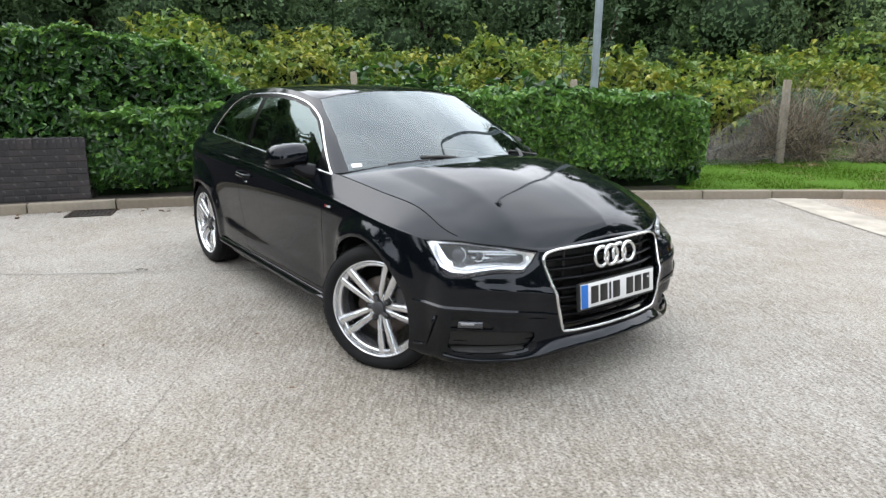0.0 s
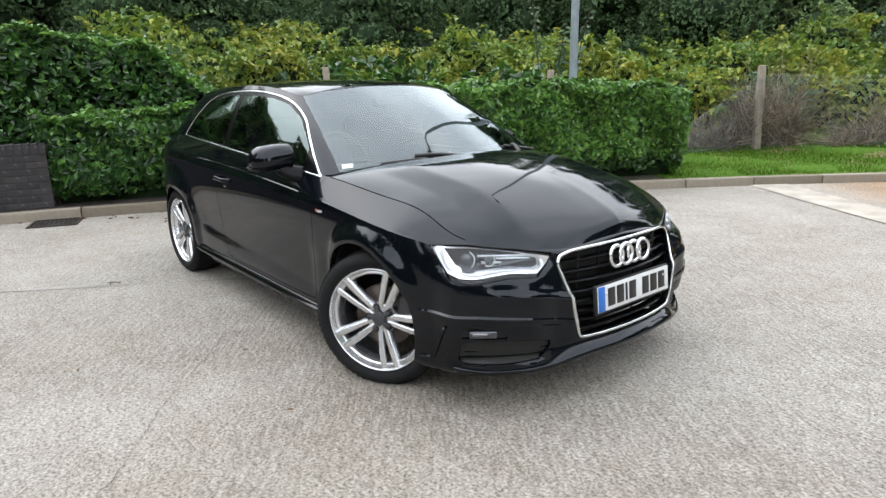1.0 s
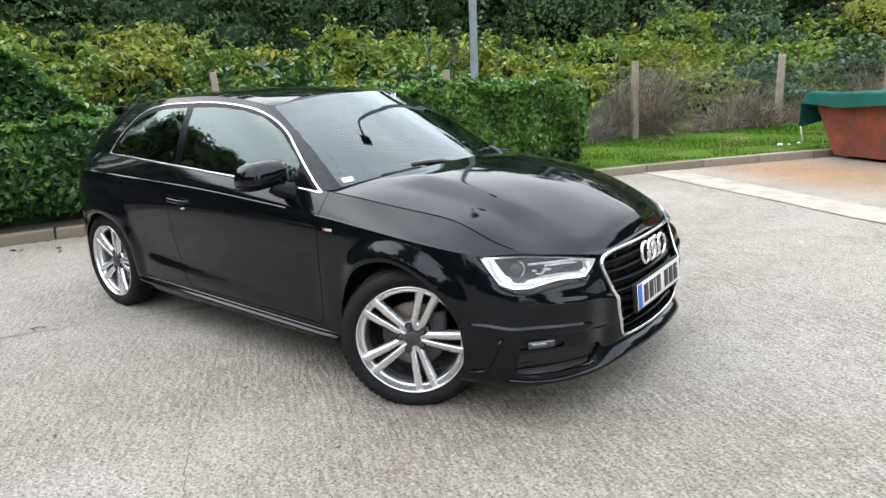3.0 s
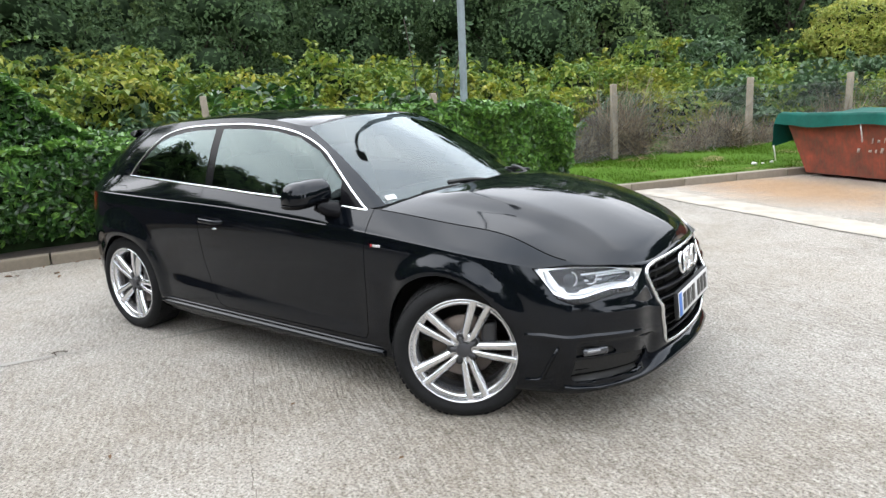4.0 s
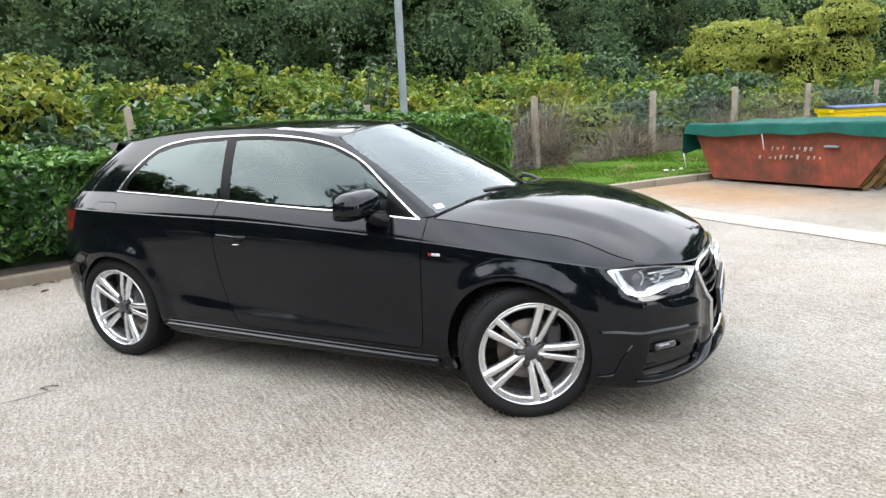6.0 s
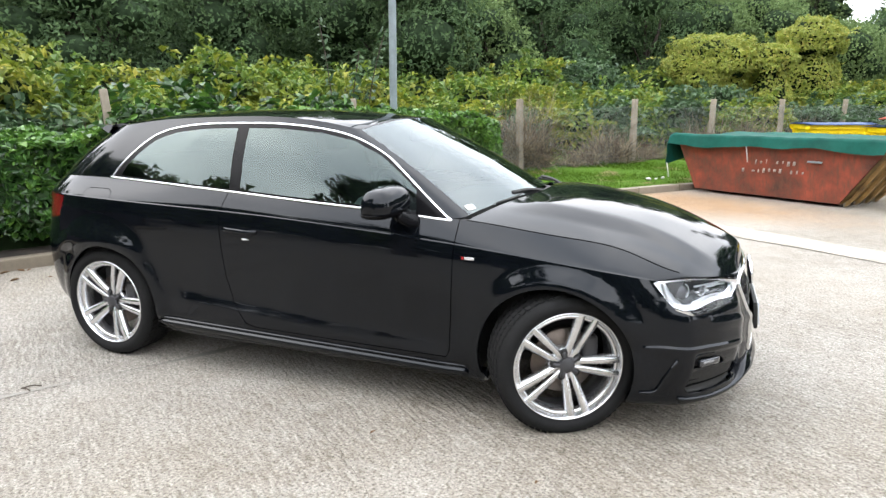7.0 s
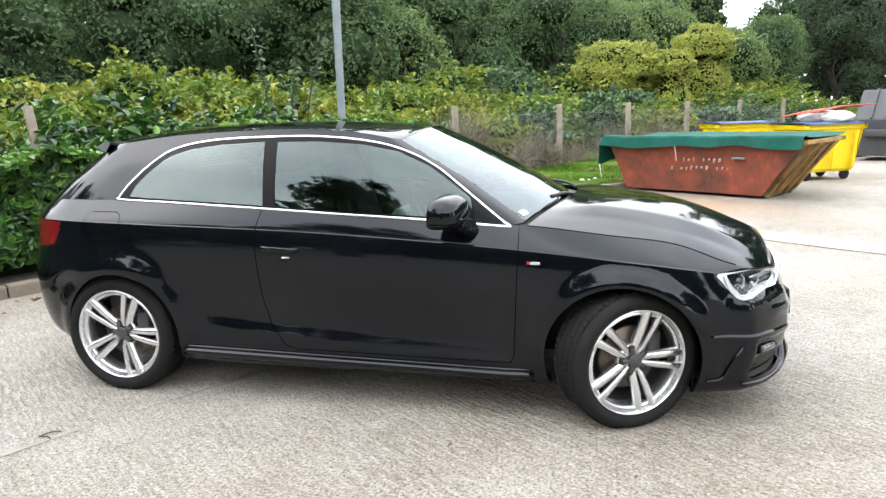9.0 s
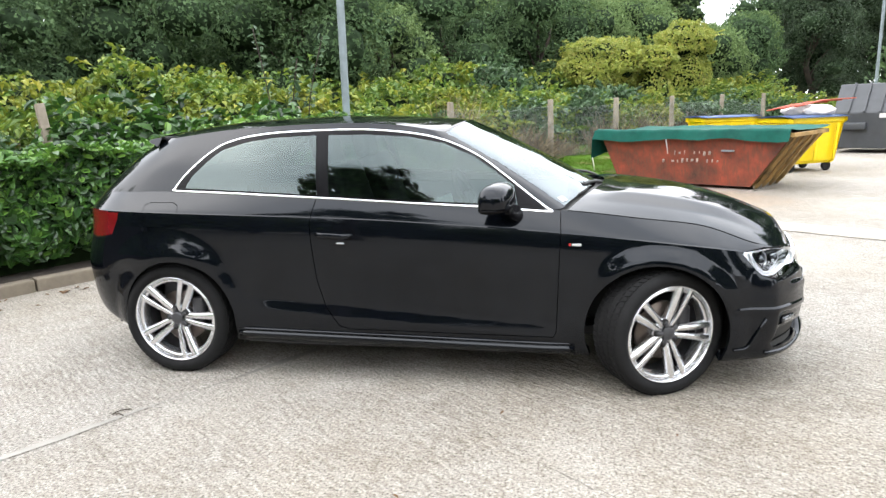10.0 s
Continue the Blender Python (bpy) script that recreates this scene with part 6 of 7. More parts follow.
    for side_door, fl in ((d_right, 0), (d_left, 1)):
        part("window_frame", flipped(frame_in) if fl else frame_in.copy(), GLOSS_BLACK, car, "gloss black window frame and middle pillar")
        g = part("door_window", flipped(door_glass) if fl else door_glass.copy(), SIDE_GLASS, side_door, "tinted door window")
        g.visible_shadow = False
        g = part("quarter_window", flipped(quarter_glass) if fl else quarter_glass.copy(), SIDE_GLASS, car, "tinted rear side window")
        g.visible_shadow = False
    g = part("windscreen", mirrored(screen), WIND_GLASS, car, "large raked windscreen")
    g.visible_shadow = False
    part("rear_window", mirrored(back), SIDE_GLASS, car)

    # roof
    G1 = G[-1]
    spine_x = [-2.9, -2.6, -2.2, -1.85, -1.5, -1.25, -1.005]
    spine_z = cubic(spine_x, [1.330, 1.376, 1.398, 1.403, 1.393, 1.377, 1.354])
    C = np.c_[G1[:, 0], 0 * G1[:, 0], spine_z(G1[:, 0])]
    C[0], C[-1] = G1[0], G1[-1]
    q = np.linspace(0, 1, 22)[:, None, None]
    R = G1 + (C - G1) * q
    R[:, :, 2] = G1[None, :, 2] + (C - G1)[None, :, 2] * (1 - (1 - q[:, :, 0]) ** 2.0)
    R[:, :, 2] += .004 * blend01(q[:, :, 0] / .12)
    roof = outward(grid(R), (-1.8, 0, .9))
    bmesh.ops.remove_doubles(roof, verts=roof.verts[:], dist=2e-4)
    part("roof", mirrored(roof), PAINT, car)
    # roof spoiler
    sp = bmesh.new()
    yy = np.linspace(0, .545, 14)
    top = np.array([(-2.80 + .06 * (y / .545) ** 2, -y, 1.352 - .028 * (y / .545) ** 2) for y in yy])
    tip = np.array([(-2.885 + .07 * (y / .545) ** 3, -y, 1.328 - .012 * (y / .545) ** 2) for y in yy])
    low_tip = tip * (1, 1.03, 1) - (0, 0, .014)
    under = top * (1, 1.04, 1) + (-.02, 0, -.050)
    grid(np.array([top, (top + tip) / 2 + (0, 0, .004), tip, low_tip, under]), bm=sp)
    bmesh.ops.recalc_face_normals(sp, faces=sp.faces[:])
    sp.verts.ensure_lookup_table()
    ends = [sp.verts.new(p) for p in [sp.verts[14 * r + 13].co.copy() for r in range(5)]]
    sp.faces.new(ends)
    part("roof_spoiler", mirrored(sp), PAINT, car)

    # bright window surround
    for fl in (0, 1):
        pts, nor = [], []
        for x, z in smooth_loop(belt_pts + top_pts, 6):
            p, n = on_side(x, z, T_gh, .0012)
            pts.append(p)
            nor.append(n)
        if fl:
            pts, nor = zip(*[(p, n) for p, n in zip(pts, nor) if p.x < -1.05])
        tr = sweep(list(pts), [(-.0055, -.004), (-.0055, .0014), (-.0035, .0026), (.0035, .0026), (.0055, .0014), (.0055, -.004)], closed=not fl, normals=list(nor))
        part("window_trim", flipped(tr) if fl else tr, SATIN_CHROME, car, "bright silver trim round the side windows")

    build_front(car, on_front, on_side, lens, lamp_line, lampway, grille_line, back2)
    build_side(car, d_right, d_left, on_side)
    build_cabin(car, T_gh)
    build_wheels(car)
    # floor pan and wheel liners
    pan = bmesh.new()
    box((3.5, 1.2, .05), (-1.40, 0, .235), .01, bm=pan)
    for cx, cz in (ARCH_F, ARCH_R):
        aa = np.linspace(-.42, math.pi + (.30 if cx > -1 else .06), 34)
        for sg in (1, -1):
            ya = np.array([-.815 if cx > -1 else -.805, -.45]) * sg
            grid(np.array([[(cx + .372 * math.cos(t), y, cz + .372 * math.sin(t)) for t in aa] for y in ya]), bm=pan)
            disc = [pan.verts.new((cx + .372 * math.cos(t), ya[1], cz + .372 * math.sin(t))) for t in aa]
            pan.faces.new(disc)
    bmesh.ops.recalc_face_normals(pan, faces=pan.faces[:])
    part("underbody", pan, MATT_BLACK, car, smooth=False)
    return car


def build_front(car, on_front, on_side, lens, lamp_line, lampway, grille_line, intake_back):
    # headlamps
    way = Vector(lampway).normalized()
    back = lens.copy()
    for v in back.verts:
        v.co -= way * .056

    across = Vector((.71, .70, 0))
    along = np.array([(p.dot(across), p.dot(way)) for p in map(Vector, lamp_line)])
    order = np.argsort(along[:, 0])

    def inside(c, z, depth):
        """A place in the lamp at c across its opening and height z, set back behind the lens."""
        w = np.interp(c, along[order, 0], along[order, 1])
        return across * float(c) + way * float(w - depth) + Vector((0, 0, float(z)))

    edge = [p - way * .008 for p in map(Vector, grown(lamp_line, -.004, lampway))]
    inner = [inside(c, z, d) for c, z, d in ((-.212, .693, .030), (-.11, .696, .022), (.075, .677, .022), (.160, .650, .030), (.166, .622, .034), (.146, .609, .036), (.055, .615, .038), (-.015, .614, .038), (-.080, .608, .038), (-.130, .610, .038), (-.166, .626, .036))]
    guide = [inside(c, z, d) for c, z, d in ((-.226, .697, .016), (-.192, .612, .018), (-.138, .592, .018), (-.08, .588, .018), (-.015, .596, .018), (.055, .602, .018), (.152, .598, .018), (.182, .624, .016), (.178, .645, .016))]
    for fl in (0, 1):
        hl = part("headlamp", flipped(back) if fl else back.copy(), LAMP_DARK, car, "headlamp with a bright angular light strip")
        bowl = grid(np.array([edge + edge[:1], [a.lerp(b, .55) + way * .004 for a, b in zip(edge + edge[:1], inner + inner[:1])], inner + inner[:1]], float))
        bmesh.ops.recalc_face_normals(bowl, faces=bowl.faces[:])
        part("reflector_surround", flipped(bowl) if fl else bowl, LAMP_SILVER, hl, "bright silver angular light surround")
        gl = arc_pts(guide, 5)
        st = sweep(gl, [(-.007, -.012), (-.007, .001), (-.004, .005), (.004, .005), (.007, .001), (.007, -.012)], normals=[way] * len(gl))
        part("daytime_light", flipped(st) if fl else st, LAMP_WHITE, hl, "pale light strip")
        dk = bmesh.new()
        dk.faces.new([dk.verts.new(p - way * .004) for p in inner])
        bmesh.ops.solidify(dk, geom=dk.faces[:], thickness=.004)
        part("lamp_panel", flipped(dk) if fl else dk, LAMP_DARK, hl, "dark inner panel", smooth=False)
        turn = Matrix.Rotation(math.radians(45), 4, "Z")
        for c, z, r in ((-.122, .646, .031), (-.030, .648, .022)):
            q = inside(c, z, .034)
            pr = lathe([(.0005, .016), (r * .4, .0145), (r * .75, .009), (r * .95, .0), (r, -.012)], 28)
            bmesh.ops.transform(pr, matrix=Matrix.Translation(q) @ turn, verts=pr.verts)
            bmesh.ops.recalc_face_normals(pr, faces=pr.faces[:])
            part("projector", flipped(pr) if fl else pr, LAMP_LENS, hl, "round projector lens")
            ring = [q + way * .006 + across * (r * 1.12 * math.cos(t)) + Vector((0, 0, r * 1.12 * math.sin(t))) for t in np.linspace(-2.2, 1.2, 22)]
            rim = sweep(ring, ring_section(.0028, 6), normals=[way] * len(ring))
            part("projector_rim", flipped(rim) if fl else rim, LAMP_SILVER, hl, "bright ring")
        for c0, c1, z0 in ((-.075, .140, .668), (.0, .135, .655), (-.06, .02, .640)):
            ln = [inside(c, z0 - .03 * (c - c0), .028) for c in np.linspace(c0, c1, 6)]
            bar = sweep(ln, [(-.0035, -.006), (-.0035, .002), (.0035, .002), (.0035, -.006)], normals=[way] * 6)
            part("reflector_bar", flipped(bar) if fl else bar, LAMP_SILVER, hl)
        g = part("headlamp_lens", flipped(lens) if fl else lens.copy(), LAMP_GLASS, hl, "clear lens")
        g.visible_shadow = False

    # radiator grille
    half = [(y, z) for _, y, z in grille_line if y < 0]
    loop = half + [(-y, z) for y, z in half[::-1]]
    pts, nor = [], []
    for y, z in rounded_loop(loop):
        p, n = on_front(max(-.41, min(.41, -abs(y))), z)
        pts.append(Vector((p.x + .004, y, z)))
        nor.append(Vector((1, 0, .15)))
    gr = thing_part("radiator_grille", car)
    part("grille_frame", sweep(pts, [(-.0064, -.02), (-.0064, .003), (-.0035, .0065), (.0035, .0065), (.0064, .003), (.0064, -.02)], closed=True, normals=nor), SATIN_CHROME, gr, "bright silver grille surround")
    bk = bmesh.new()
    box((.02, .70, .37), (.70, 0, .475), .004, bm=bk)
    part("grille_back", bk, MATT_BLACK, gr)
    for k in range(9):
        z = .322 + .0415 * k
        w = .325 + (.398 - .325) * (z - .30) / .30 if z < .60 else .398 - .3 * max(0, z - .645)
        yy = np.linspace(-w, w, 25)
        line = [(on_front(-min(.33, max(.004, abs(y))), min(z, .645))[0].x - .026 - .25 * max(0, abs(y) - .22) ** 1.5, y, z) for y in yy]
        part("grille_bar", sweep(line, [(-.007, -.03), (-.005, .004), (.0, .007), (.005, .004), (.007, -.03)], normals=[(1, 0, 0)] * 25), GLOSS_BLACK, gr)
    for y in (-.27, -.135, .135, .27):
        part("grille_upright", box((.01, .006, .36), (.745, y, .48), .002), MATT_BLACK, gr)
    # number plate: plain bars stand for the writing
    plate = thing_part("number_plate", car)
    tilt = Matrix.Translation((.848, 0, .452)) @ Matrix.Rotation(math.radians(-5), 4, "Y")
    for nm, size, at, mt in (("plate_holder", (.016, .535, .126), (-.012, 0, -.003), MATT_BLACK), ("plate_board", (.005, .52, .111), (0, 0, 0), PLATE_WHITE), ("plate_band", (.0056, .046, .109), (.0005, -.236, 0), PLATE_BLUE)):
        b = box(size, at, .002)
        bmesh.ops.transform(b, matrix=tilt, verts=b.verts)
        part(nm, b, mt, plate)
    y = -.195
    for w in (.050, .050, .014, .050, 0, .050, .050, .050):
        if w:
            b = box((.0022, w, .079), (.0032, y + w / 2, 0), .0006)
            bmesh.ops.transform(b, matrix=tilt, verts=b.verts)
            part("character_bar", b, PLATE_BLACK, plate, "plain black bar")
        y += (w + .0125) if w else .035
    for yy in (-.205, .215):
        b = lathe([(.001, .003), (.005, .0025), (.006, 0)], 10)
        bmesh.ops.transform(b, matrix=tilt @ Matrix.Translation((.0035, yy, .02)) @ Matrix.Rotation(math.radians(90), 4, "Z"), verts=b.verts)
        part("plate_screw", b, PLATE_WHITE, plate)
    # badge of four plain rings
    badge = thing_part("front_badge", car)
    for k in range(4):
        a = np.linspace(0, 2 * np.pi, 40, endpoint=False)
        c = Vector((on_front(-.05, .61)[0].x + .010 + .004 * (k % 2), -.093 + .062 * k, .610))
        ring = [(c.x - .10 * (.052 * math.sin(t)) , c.y + .044 * math.cos(t), c.z + .044 * math.sin(t)) for t in a]
        part("badge_ring", sweep(ring, ring_section(.0092, 8), closed=True, normals=[(1, 0, .1)] * 40), CHROME, badge, "chrome ring")
    # side intakes with fog lamps
    for fl in (0, 1):
        way2 = Vector((.85, -.52, 0)).normalized()
        gi = part("side_intake", flipped(intake_back) if fl else intake_back.copy(), MATT_BLACK, car, "black plastic side intake")
        for z, tk in ((.300, .004), (.276, .004), (.252, .004)):
            line = arc_pts([(.535, -.765, z), (.625, -.66, z), (.705, -.53, z), (.750, -.42, z)], 6)
            b = sweep([Vector(p) + way2 * .004 for p in line], [(-tk, -.03), (-tk, .0), (-tk * .4, .006), (tk * .4, .006), (tk, 0), (tk, -.03)], normals=[way2] * len(line))
            part("intake_blade", flipped(b) if fl else b, DEEP_BLACK, gi)
        seat = Matrix.Translation(Vector((.645, -.727, .364)) - Vector((.755, -.656, 0)) * .012) @ Matrix.Rotation(math.atan2(-.656, .755), 4, "Z")
        fog = box((.024, .112, .031), (0, 0, 0), .008)
        bmesh.ops.transform(fog, matrix=seat, verts=fog.verts)
        fl_ob = part("fog_lamp", flipped(fog) if fl else fog, LAMP_LENS, gi, "small rectangular fog lamp")
        rf = box((.006, .060, .011), (.012, -.012, .004), .003)
        bmesh.ops.transform(rf, matrix=seat, verts=rf.verts)
        part("fog_reflector", flipped(rf) if fl else rf, FOG_GREY, fl_ob)
    # slanting fin behind the side intake
    for fl in (0, 1):
        fin = [on_side(x, z, None, .002) for x, z in ((.514, .388), (.488, .34), (.464, .295), (.448, .262), (.438, .242), (.418, .234), (.372, .231))]
        fb = sweep([p for p, _ in fin], [(-.010, -.006), (-.006, .007), (0, .010), (.004, .007), (.007, -.006)], normals=[n for _, n in fin])
        part("bumper_fin", flipped(fb) if fl else fb, PAINT, car, "slanting black fin of the bumper")
    # chin blade: a thin lip at the corners that broadens to a wedge under the grille
    half_lip = [(.530, -.790, .208, .006, .006), (.60, -.728, .200, .012, .008), (.69, -.612, .196, .014, .008), (.740, -.525, .200, .016, .009), (.770, -.450, .208, .020, .014), (.788, -.392, .218, .026, .034),
                (.803, -.335, .226, .030, .042), (.820, -.22, .230, .032, .042), (.832, -.11, .232, .032, .041), (.836, 0, .232, .032, .041)]
    lip = arc_pts(half_lip, 5)
    rows = []
    for k, (x, y, z, f, h) in enumerate(lip):
        d = lip[min(k + 1, len(lip) - 1)] - lip[max(k - 1, 0)]
        n = Vector((-d[1], d[0], 0)).normalized()
        n = n if n.x > 0 else -n
        rows.append([Vector((x, y, z)) + n * o + Vector((0, 0, up)) for o, up in ((-.04, h), (-.004, h), (.3 * f, h * .86), (.85 * f, h * .18), (f, h * .02), (f, -.006), (.8 * f, -.014), (-.04, -.018))])
    bl = grid(np.array(rows, float), wrap=True)
    bl.verts.ensure_lookup_table()
    bl.faces.new(bl.verts[:8])
    bmesh.ops.recalc_face_normals(bl, faces=bl.faces[:])
    part("front_lip", mirrored(bl), PAINT, car, "black lower lip of the bumper")


def build_side(car, d_right, d_left, on_side):
    for fl, dr in ((0, d_right), (1, d_left)):
        sg = -1 if fl else 1
        # sill
        xs = np.linspace(-2.20, -.385, 40)
        line = [(x, -.858 + .012 * blend01((x + .52) / .14), .236 - .022 * (x + 1.3)) for x in xs]
        sill = sweep(line, [(-.038, -.09), (-.037, .002), (-.032, .012), (-.027, .013), (-.022, .004), (-.018, .005), (-.013, .020), (-.006, .023), (.012, .013), (.030, -.006), (.036, -.03), (.036, -.09)], normals=[(0, -1, 0)] * 40)
        part("sill", flipped(sill) if fl else sill, PAINT, car, "black side skirt")
        # handle
        h = thing_part("handle_unit", dr)
        cup = []
        for t in np.linspace(0, 2 * np.pi, 28, endpoint=False):
            p, n = on_side(-1.612 + .068 * math.cos(t), .780 + .030 * math.sin(t), None, .0012)
            cup.append(p)
        cb = bmesh.new()
        mid = sum(cup, Vector()) / len(cup)
        vs = [cb.verts.new(p) for p in cup]
        ins = [cb.verts.new(mid + (p - mid) * .75 + Vector((0, .018, 0))) for p in cup]
        for i in range(28):
            cb.faces.new((vs[i], vs[(i + 1) % 28], ins[(i + 1) % 28], ins[i]))
        cb.faces.new(ins)
        bmesh.ops.recalc_face_normals(cb, faces=cb.faces[:])
        part("handle_cup", flipped(cb) if fl else cb, PAINT, h)
        gl = arc_pts([(-1.716, -.846, .812), (-1.690, -.886, .812), (-1.61, -.894, .808), (-1.537, -.886, .803), (-1.511, -.846, .801)], 6)
        bar = sweep(gl, ring_section(.0135, 12, .6), normals=[(0, -1, 0)] * len(gl))
        part("handle_grip", flipped(bar) if fl else bar, PAINT, h)
        ky = box((.044, .016, .008), (-1.580, -.861, .763), .003)
        part("handle_catch", flipped(ky) if fl else ky, CHROME, h, "bright lock cover")
        # mirror
        shell, band = mirror_shell(fl)
        mi = part("door_mirror", shell, PAINT, dr, "black door mirror")
        part("mirror_band", band, GLOSS_BLACK, mi, "gloss black lower band")
        foot = arc_pts([(-.665, -.79, .905), (-.685, -.83, .915), (-.70, -.86, .93), (-.715, -.885, .950)], 5)
        ft = sweep(foot, [(x * 1.0, y) for x, y in ring_section(.050, 12, .55)], normals=[(1, .3, .4)] * len(foot))
        part("mirror_foot", flipped(ft) if fl else ft, GLOSS_BLACK, mi)
        # side badge
        p, n = on_side(-.382, .757, None, .002)
        bd = thing_part("side_badge", car)
        for w, off, mt in ((.010, -.026, BADGE_RED), (.046, .006, BADGE_SILVER)):
            b = box((w, .004, .013 if mt is BADGE_SILVER else .014), (p.x + off, p.y, p.z - .0 - .02 * off), .0015)
            part("badge_plate", flipped(b) if fl else b, mt, bd)


def mirror_shell(fl):
    """A tapering mirror housing with a flat base, and the dark band round its foot."""
    def rows_of(grow, low_only):
        rows = []
        for t in np.linspace(0, 1, 17):
            y = -.826 - .197 * t
            k = math.sqrt(max(0.0, 1 - ((t - .45) / .58) ** 4)) if t > .45 else 1 - .14 * (1 - t / .45) ** 2
            k = max(k, .10) * grow
            cx, cz = -.752 - .040 * t, 1.003 - .022 * t
            row = []
            for a in np.linspace(0, 2 * np.pi, 36, endpoint=False):
                c, sn = math.cos(a), math.sin(a)
                ex = .092 * k * (abs(c) ** .75) * (1 if c > 0 else -.62)
                ez = .072 * k * sn ** .95 if sn > 0 else -.058 * (.35 + .65 * k) * abs(sn) ** .45 * (.9 + .1 * grow)
                if low_only:
                    ez = min(ez, -.030)
                row.append((cx + ex, y - (grow - 1) * .2, cz + ez))
            rows.append(row)
        return rows
    out = []
    for grow, low_only in ((1.0, False), (1.035, True)):
        bm = grid(np.array(rows_of(grow, low_only)), wrap=True)
        bm.verts.ensure_lookup_table()
        bm.faces.new(bm.verts[:36])
        bm.faces.new(bm.verts[-36:])
        bmesh.ops.recalc_face_normals(bm, faces=bm.faces[:])
        if fl:
            bmesh.ops.rotate(bm, cent=(-.70, -.82, .98), matrix=Matrix.Rotation(math.radians(-62), 3, "Z"), verts=bm.verts)
            bmesh.ops.translate(bm, vec=(-.02, .0, -.02), verts=bm.verts)
        out.append(flipped(bm) if fl else bm)
    return out


def build_cabin(car, T_glass):
    # dash, seats, wheel
    dash = box((.52, 1.30, .10), (-.68, 0, .872), .04)
    for v in dash.verts:
        v.co.z -= .10 * max(0, -.68 - v.co.x)
    part("dashboard", dash, CABIN, car, "dark grey dashboard")
    for y in (-.37, .37):
        seat = thing_part("front_seat", car)
        c = box((.50, .50, .16), (-1.30, y, .52), .06, seg=3)
        part("seat_cushion", c, SEAT_CLOTH, seat)
        bk = box((.16, .48, .62), (0, 0, .31), .06, seg=3)
        bmesh.ops.transform(bk, matrix=Matrix.Translation((-1.56, y, .55)) @ Matrix.Rotation(math.radians(-18), 4, "Y"), verts=bk.verts)
        part("seat_back", bk, SEAT_CLOTH, seat)
        hd = box((.10, .27, .18), (0, 0, 0), .04, seg=3)
        bmesh.ops.transform(hd, matrix=Matrix.Translation((-1.80, y, 1.215)) @ Matrix.Rotation(math.radians(-12), 4, "Y"), verts=hd.verts)
        part("head_rest", hd, SEAT_CLOTH, seat)
    rs = thing_part("rear_seat", car)
    part("bench", box((.50, 1.20, .18), (-2.15, 0, .50), .06, seg=3), SEAT_CLOTH, rs)
    bk = box((.16, 1.22, .62), (0, 0, .31), .06, seg=3)
    bmesh.ops.transform(bk, matrix=Matrix.Translation((-2.42, 0, .55)) @ Matrix.Rotation(math.radians(-20), 4, "Y"), verts=bk.verts)
    part("bench_back", bk, SEAT_CLOTH, rs)
    a = np.linspace(0, 2 * np.pi, 36, endpoint=False)
    rot = Matrix.Translation((-.97, -.37, .915)) @ Matrix.Rotation(math.radians(-25), 4, "Y")
    sw = thing_part("steering_wheel", car)
    part("wheel_rim", sweep([rot @ Vector((0, .18 * math.cos(t), .18 * math.sin(t))) for t in a], ring_section(.016, 8), closed=True, normals=[rot.to_3x3() @ Vector((1, 0, 0))] * 36), CABIN, sw)
    hb = box((.04, .15, .11), (0, 0, 0), .015)
    box((.02, .34, .03), (0, 0, 0), .008, bm=hb)
    bmesh.ops.transform(hb, matrix=rot, verts=hb.verts)
    part("wheel_boss", hb, CABIN, sw)
    part("interior_mirror", box((.03, .22, .06), (-.98, 0, 1.255), .012), CABIN, car)
    lining = box((1.6, 1.02, .02), (-1.98, 0, 1.318), .005)
    part("roof_lining", lining, SEAT_CLOTH, car)
    tub = bmesh.new()
    box((2.4, 1.45, .03), (-1.6, 0, .38), 0, bm=tub)
    for y in (-.74, .74):
        box((2.2, .03, .50), (-1.6, y, .66), 0, bm=tub)
    part("cabin_tub", tub, CABIN, car, smooth=False)
    # sticker on the windscreen, papers on the dash
    hit = T_glass.ray_cast(Vector((-.447, -.648, 1.4)), Vector((0, 0, -1)))
    n = hit[1] if hit[1].z > 0 else -hit[1]
    wide = Vector((.36, .93, 0))
    wide = (wide - n * wide.dot(n)).normalized()
    m = Matrix((wide, n.cross(wide), n)).transposed().to_4x4()
    st = box((.056, .034, .002), (0, 0, 0), .0005)
    bmesh.ops.transform(st, matrix=Matrix.Translation(hit[0] + n * .002) @ m, verts=st.verts)
    part("screen_sticker", st, PLATE_WHITE, car, "small white paper sticker")
    pp = grid(np.array([[(-1.15, -.50, .915), (-1.03, -.52, .905)], [(-1.13, -.48, .945), (-1.05, -.50, .975)]]))
    part("paper", pp, PAPER, car, "folded pale paper inside the cabin")
    # cowl and wipers
    cw = grid(np.array([[(-.47, -.73, .905), (-.36, -.45, .945), (-.27, -.2, .962), (-.25, 0, .966)], [(-.36, -.72, .905), (-.25, -.45, .93), (-.17, -.2, .95), (-.15, 0, .953)]]))
    part("cowl", mirrored(cw), MATT_BLACK, car)
    for pts in ([(-.312, -.06, .984), (-.306, -.28, .968), (-.362, -.50, .954)], [(-.40, .58, .958), (-.37, .40, .976), (-.335, .12, .992)]):
        w = thing_part("wiper", car)
        ln = arc_pts(pts, 8)
        part("wiper_blade", sweep(ln, [(-.005, -.008), (-.006, .002), (0, .010), (.006, .002), (.005, -.008)], normals=[(.3, 0, .95)] * len(ln)), MATT_BLACK, w)
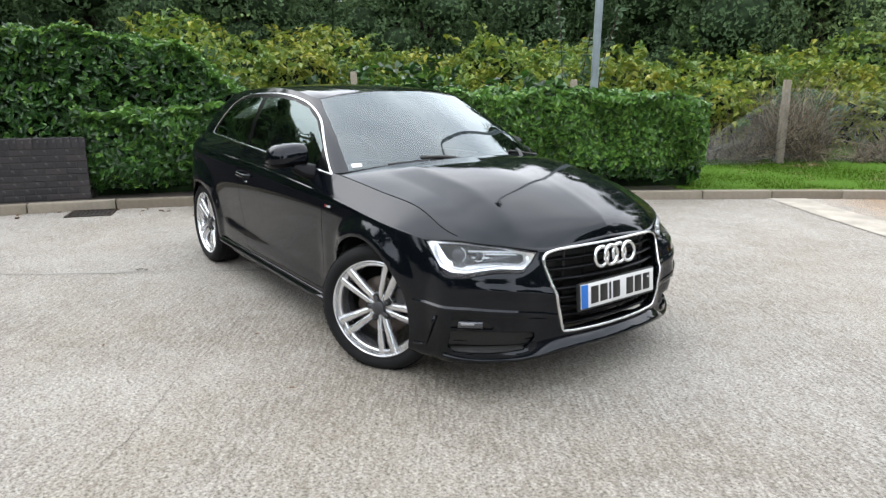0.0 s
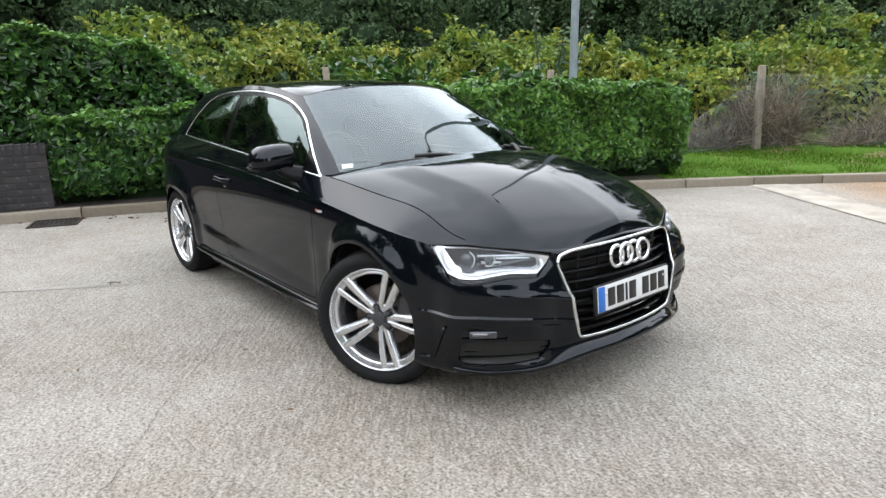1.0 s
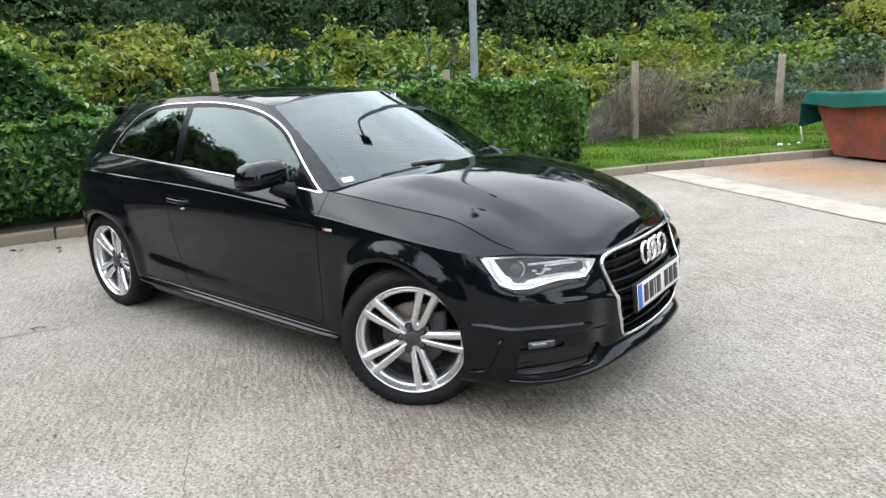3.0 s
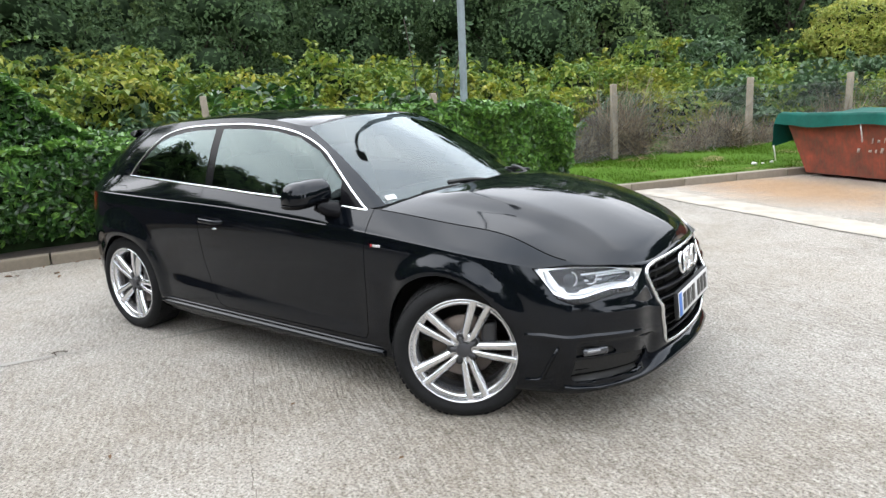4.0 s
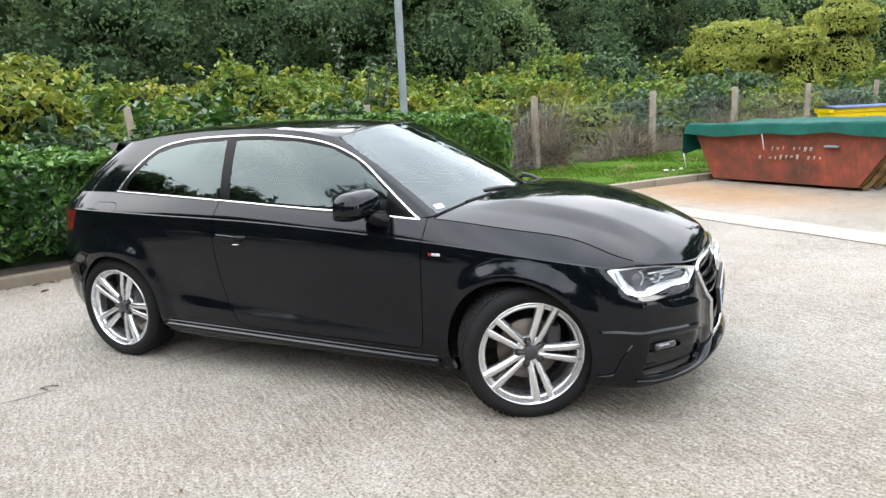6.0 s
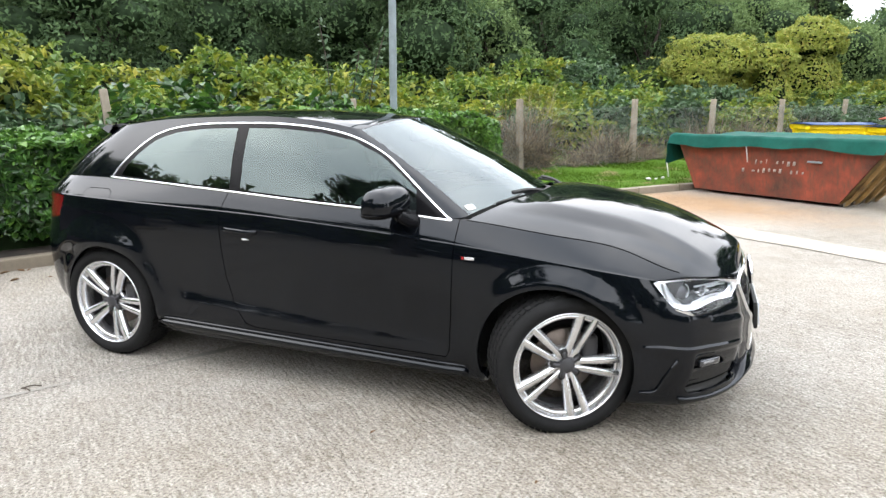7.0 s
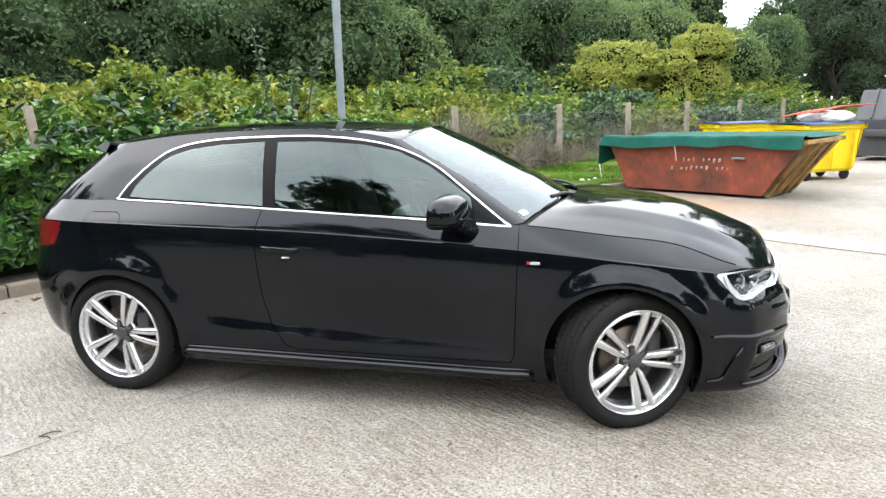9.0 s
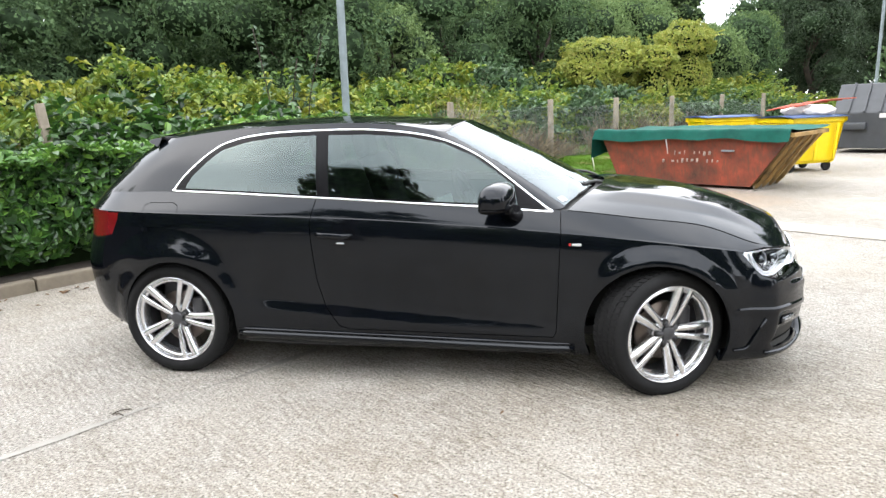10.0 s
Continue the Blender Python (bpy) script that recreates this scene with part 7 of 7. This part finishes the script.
    for base, tip in (((-.20, .36, .950), (-.365, .47, .990)), ((-.22, -.02, .962), (-.335, -.30, .985))):
        ln = arc_pts([base, ((base[0] + tip[0]) / 2, (base[1] + tip[1]) / 2, (base[2] + tip[2]) / 2 + .012), tip], 5)
        part("wiper_arm", sweep(ln, ring_section(.013, 8, .7), normals=[(.3, 0, .95)] * len(ln)), MATT_BLACK, w)
    arm = arc_pts([(-.32, .60, .955), (-.345, .52, .968), (-.365, .40, .986)], 6)
    part("wiper_arm", sweep(arm, ring_section(.011, 6, .6), normals=[(.3, 0, .95)] * len(arm)), MATT_BLACK, w)


def wheel_parts():
    """One alloy wheel with five twin spokes; its face looks to -y."""
    w = thing("wheel", "silver five twin-spoke alloy wheel with a low black tyre", "wheel")
    R, r = .318, .247
    tyre = lathe([(r - .004, -.09), (r + .012, -.108), (.285, -.114), (.308, -.100), (.3175, -.075), (R, -.04), (R, .04), (.3175, .075), (.308, .100), (.285, .114), (.262, .1125), (r + .010, .106), (r - .006, .095)], 72)
    part("tyre", tyre, RUBBER, w, "low profile black tyre")
    tread = bmesh.new()
    for k in range(64):
        a0 = 2 * math.pi * k / 64
        for y0, sk in ((-.068, .05), (-.024, -.04), (.024, .04), (.068, -.05)):
            m = Matrix.Rotation(a0, 4, "Y") @ Matrix.Translation((R + .0005, y0, 0)) @ Matrix.Rotation(sk * 6, 4, "X")
            box((.006, .036, .0235), (0, 0, 0), 0, m, tread)
    part("tread", tread, RUBBER, w, smooth=False)
    rim = lathe([(r + .001, .098), (r - .001, .104), (r - .006, .105), (r - .009, .101), (r - .012, .090), (r - .0145, .080), (r - .0175, .080), (r - .020, .089), (r - .030, .083), (r - .034, .078), (r - .036, .055), (r - .038, .02)], 80)
    part("rim", rim, ALLOY, w, "silver rim")
    barrel = lathe([(r - .024, .08), (r - .030, .05), (r - .034, -.02), (r - .02, -.09), (r + .0, -.10)], 60)
    part("barrel", barrel, BARREL_SHADE, w, "wheel barrel, coloured dark for the shade behind the spokes")
    hub = lathe([(.001, .066), (.034, .066), (.060, .066), (.072, .061), (.079, .050), (.081, .0)], 40)
    part("hub", hub, ALLOY, w)
    cap = lathe([(.001, .086), (.029, .085), (.033, .082), (.034, .072)], 32)
    for k in range(5):
        t1 = math.radians(90 - 22 - 72 * k + 36)
        lobe = box((.040, .010, .020), (.041 * math.cos(t1), -.0775, .041 * math.sin(t1)), .0085, Matrix.Rotation(-t1, 4, "Y"))
        joined(cap, lobe)
    part("centre_cap", cap, CAP_GREY, w, "grey centre cap with five lobes")
    for k in range(5):
        t0 = math.radians(90 - 22 - 72 * k)
        for sgn in (-1, 1):
            b = bmesh.new()
            rows = []
            for q in np.linspace(0, 1, 9):
                rad = .040 + (.236 - .040) * q
                off = sgn * (.0172 + .021 * q ** 1.1)
                wd = .0150 + .0055 * q
                h1 = .070 + .024 * q + .004 * math.sin(math.pi * q)
                side = [(-wd, -.036), (-wd, -.005), (-wd * .85, 0), (wd * .30, -.001), (wd, -.013), (wd, -.036)]
                rows.append([(off + sgn * o, h1 + h) for o, h in side])
                rows[-1] = [(rad * math.cos(t0) - o * math.sin(t0), -h, rad * math.sin(t0) + o * math.cos(t0)) for o, h in rows[-1]]
            grid(np.array(rows), wrap=True, bm=b)
            bmesh.ops.recalc_face_normals(b, faces=b.faces[:])
            part("spoke", b, ALLOY, w)
        # Raised black disc stands in for the shade inside a bolt hole.
        pit = lathe([(.001, .0735), (.0155, .0735), (.0168, .072), (.0168, .04)], 16)
        tp = t0 + math.radians(36)
        bmesh.ops.translate(pit, vec=(.057 * math.cos(tp), 0, .057 * math.sin(tp)), verts=pit.verts)
        part("bolt_recess", pit, MATT_BLACK, w)
        lug = lathe([(.001, .077), (.006, .077), (.0075, .074), (.008, .05)], 6)
        ta = t0 + math.radians(36)
        bmesh.ops.translate(lug, vec=(.057 * math.cos(ta), 0, .057 * math.sin(ta)), verts=lug.verts)
        part("wheel_bolt", lug, CAP_GREY, w)
    return w


def build_wheels(car):
    w = wheel_parts()
    front, rear = (.030, -.772, .310), (-2.603, -.742, .318)
    steer = math.radians(29)
    for (x, y, z), a in ((front, steer), ((front[0], -front[1], front[2]), steer), (rear, 0.0), ((rear[0], -rear[1], rear[2]), 0.0)):
        m = Matrix.Translation((x, y, z)) @ Matrix.Rotation(a + (math.pi if y > 0 else 0), 4, "Z")
        c = copy_thing(w, m)
        c.parent = car
        for key in ("category", "group", "kind"):
            if key in c:
                del c[key]
        # brake disc and caliper stay with the axle
        d = lathe([(.05, .0), (.145, .0), (.148, -.006), (.148, -.022), (.05, -.022)], 40)
        bmesh.ops.transform(d, matrix=m @ Matrix.Translation((0, -.018, 0)), verts=d.verts)
        part("brake_disc", d, BRAKE, car, "worn steel brake disc")
        cal = box((.07, .06, .17), (.115, -.02, .03), .015)
        bmesh.ops.transform(cal, matrix=m, verts=cal.verts)
        part("brake_caliper", cal, CAP_GREY, car)
    for o in [*w.children_recursive, w]:
        bpy.data.objects.remove(o)


build_car()
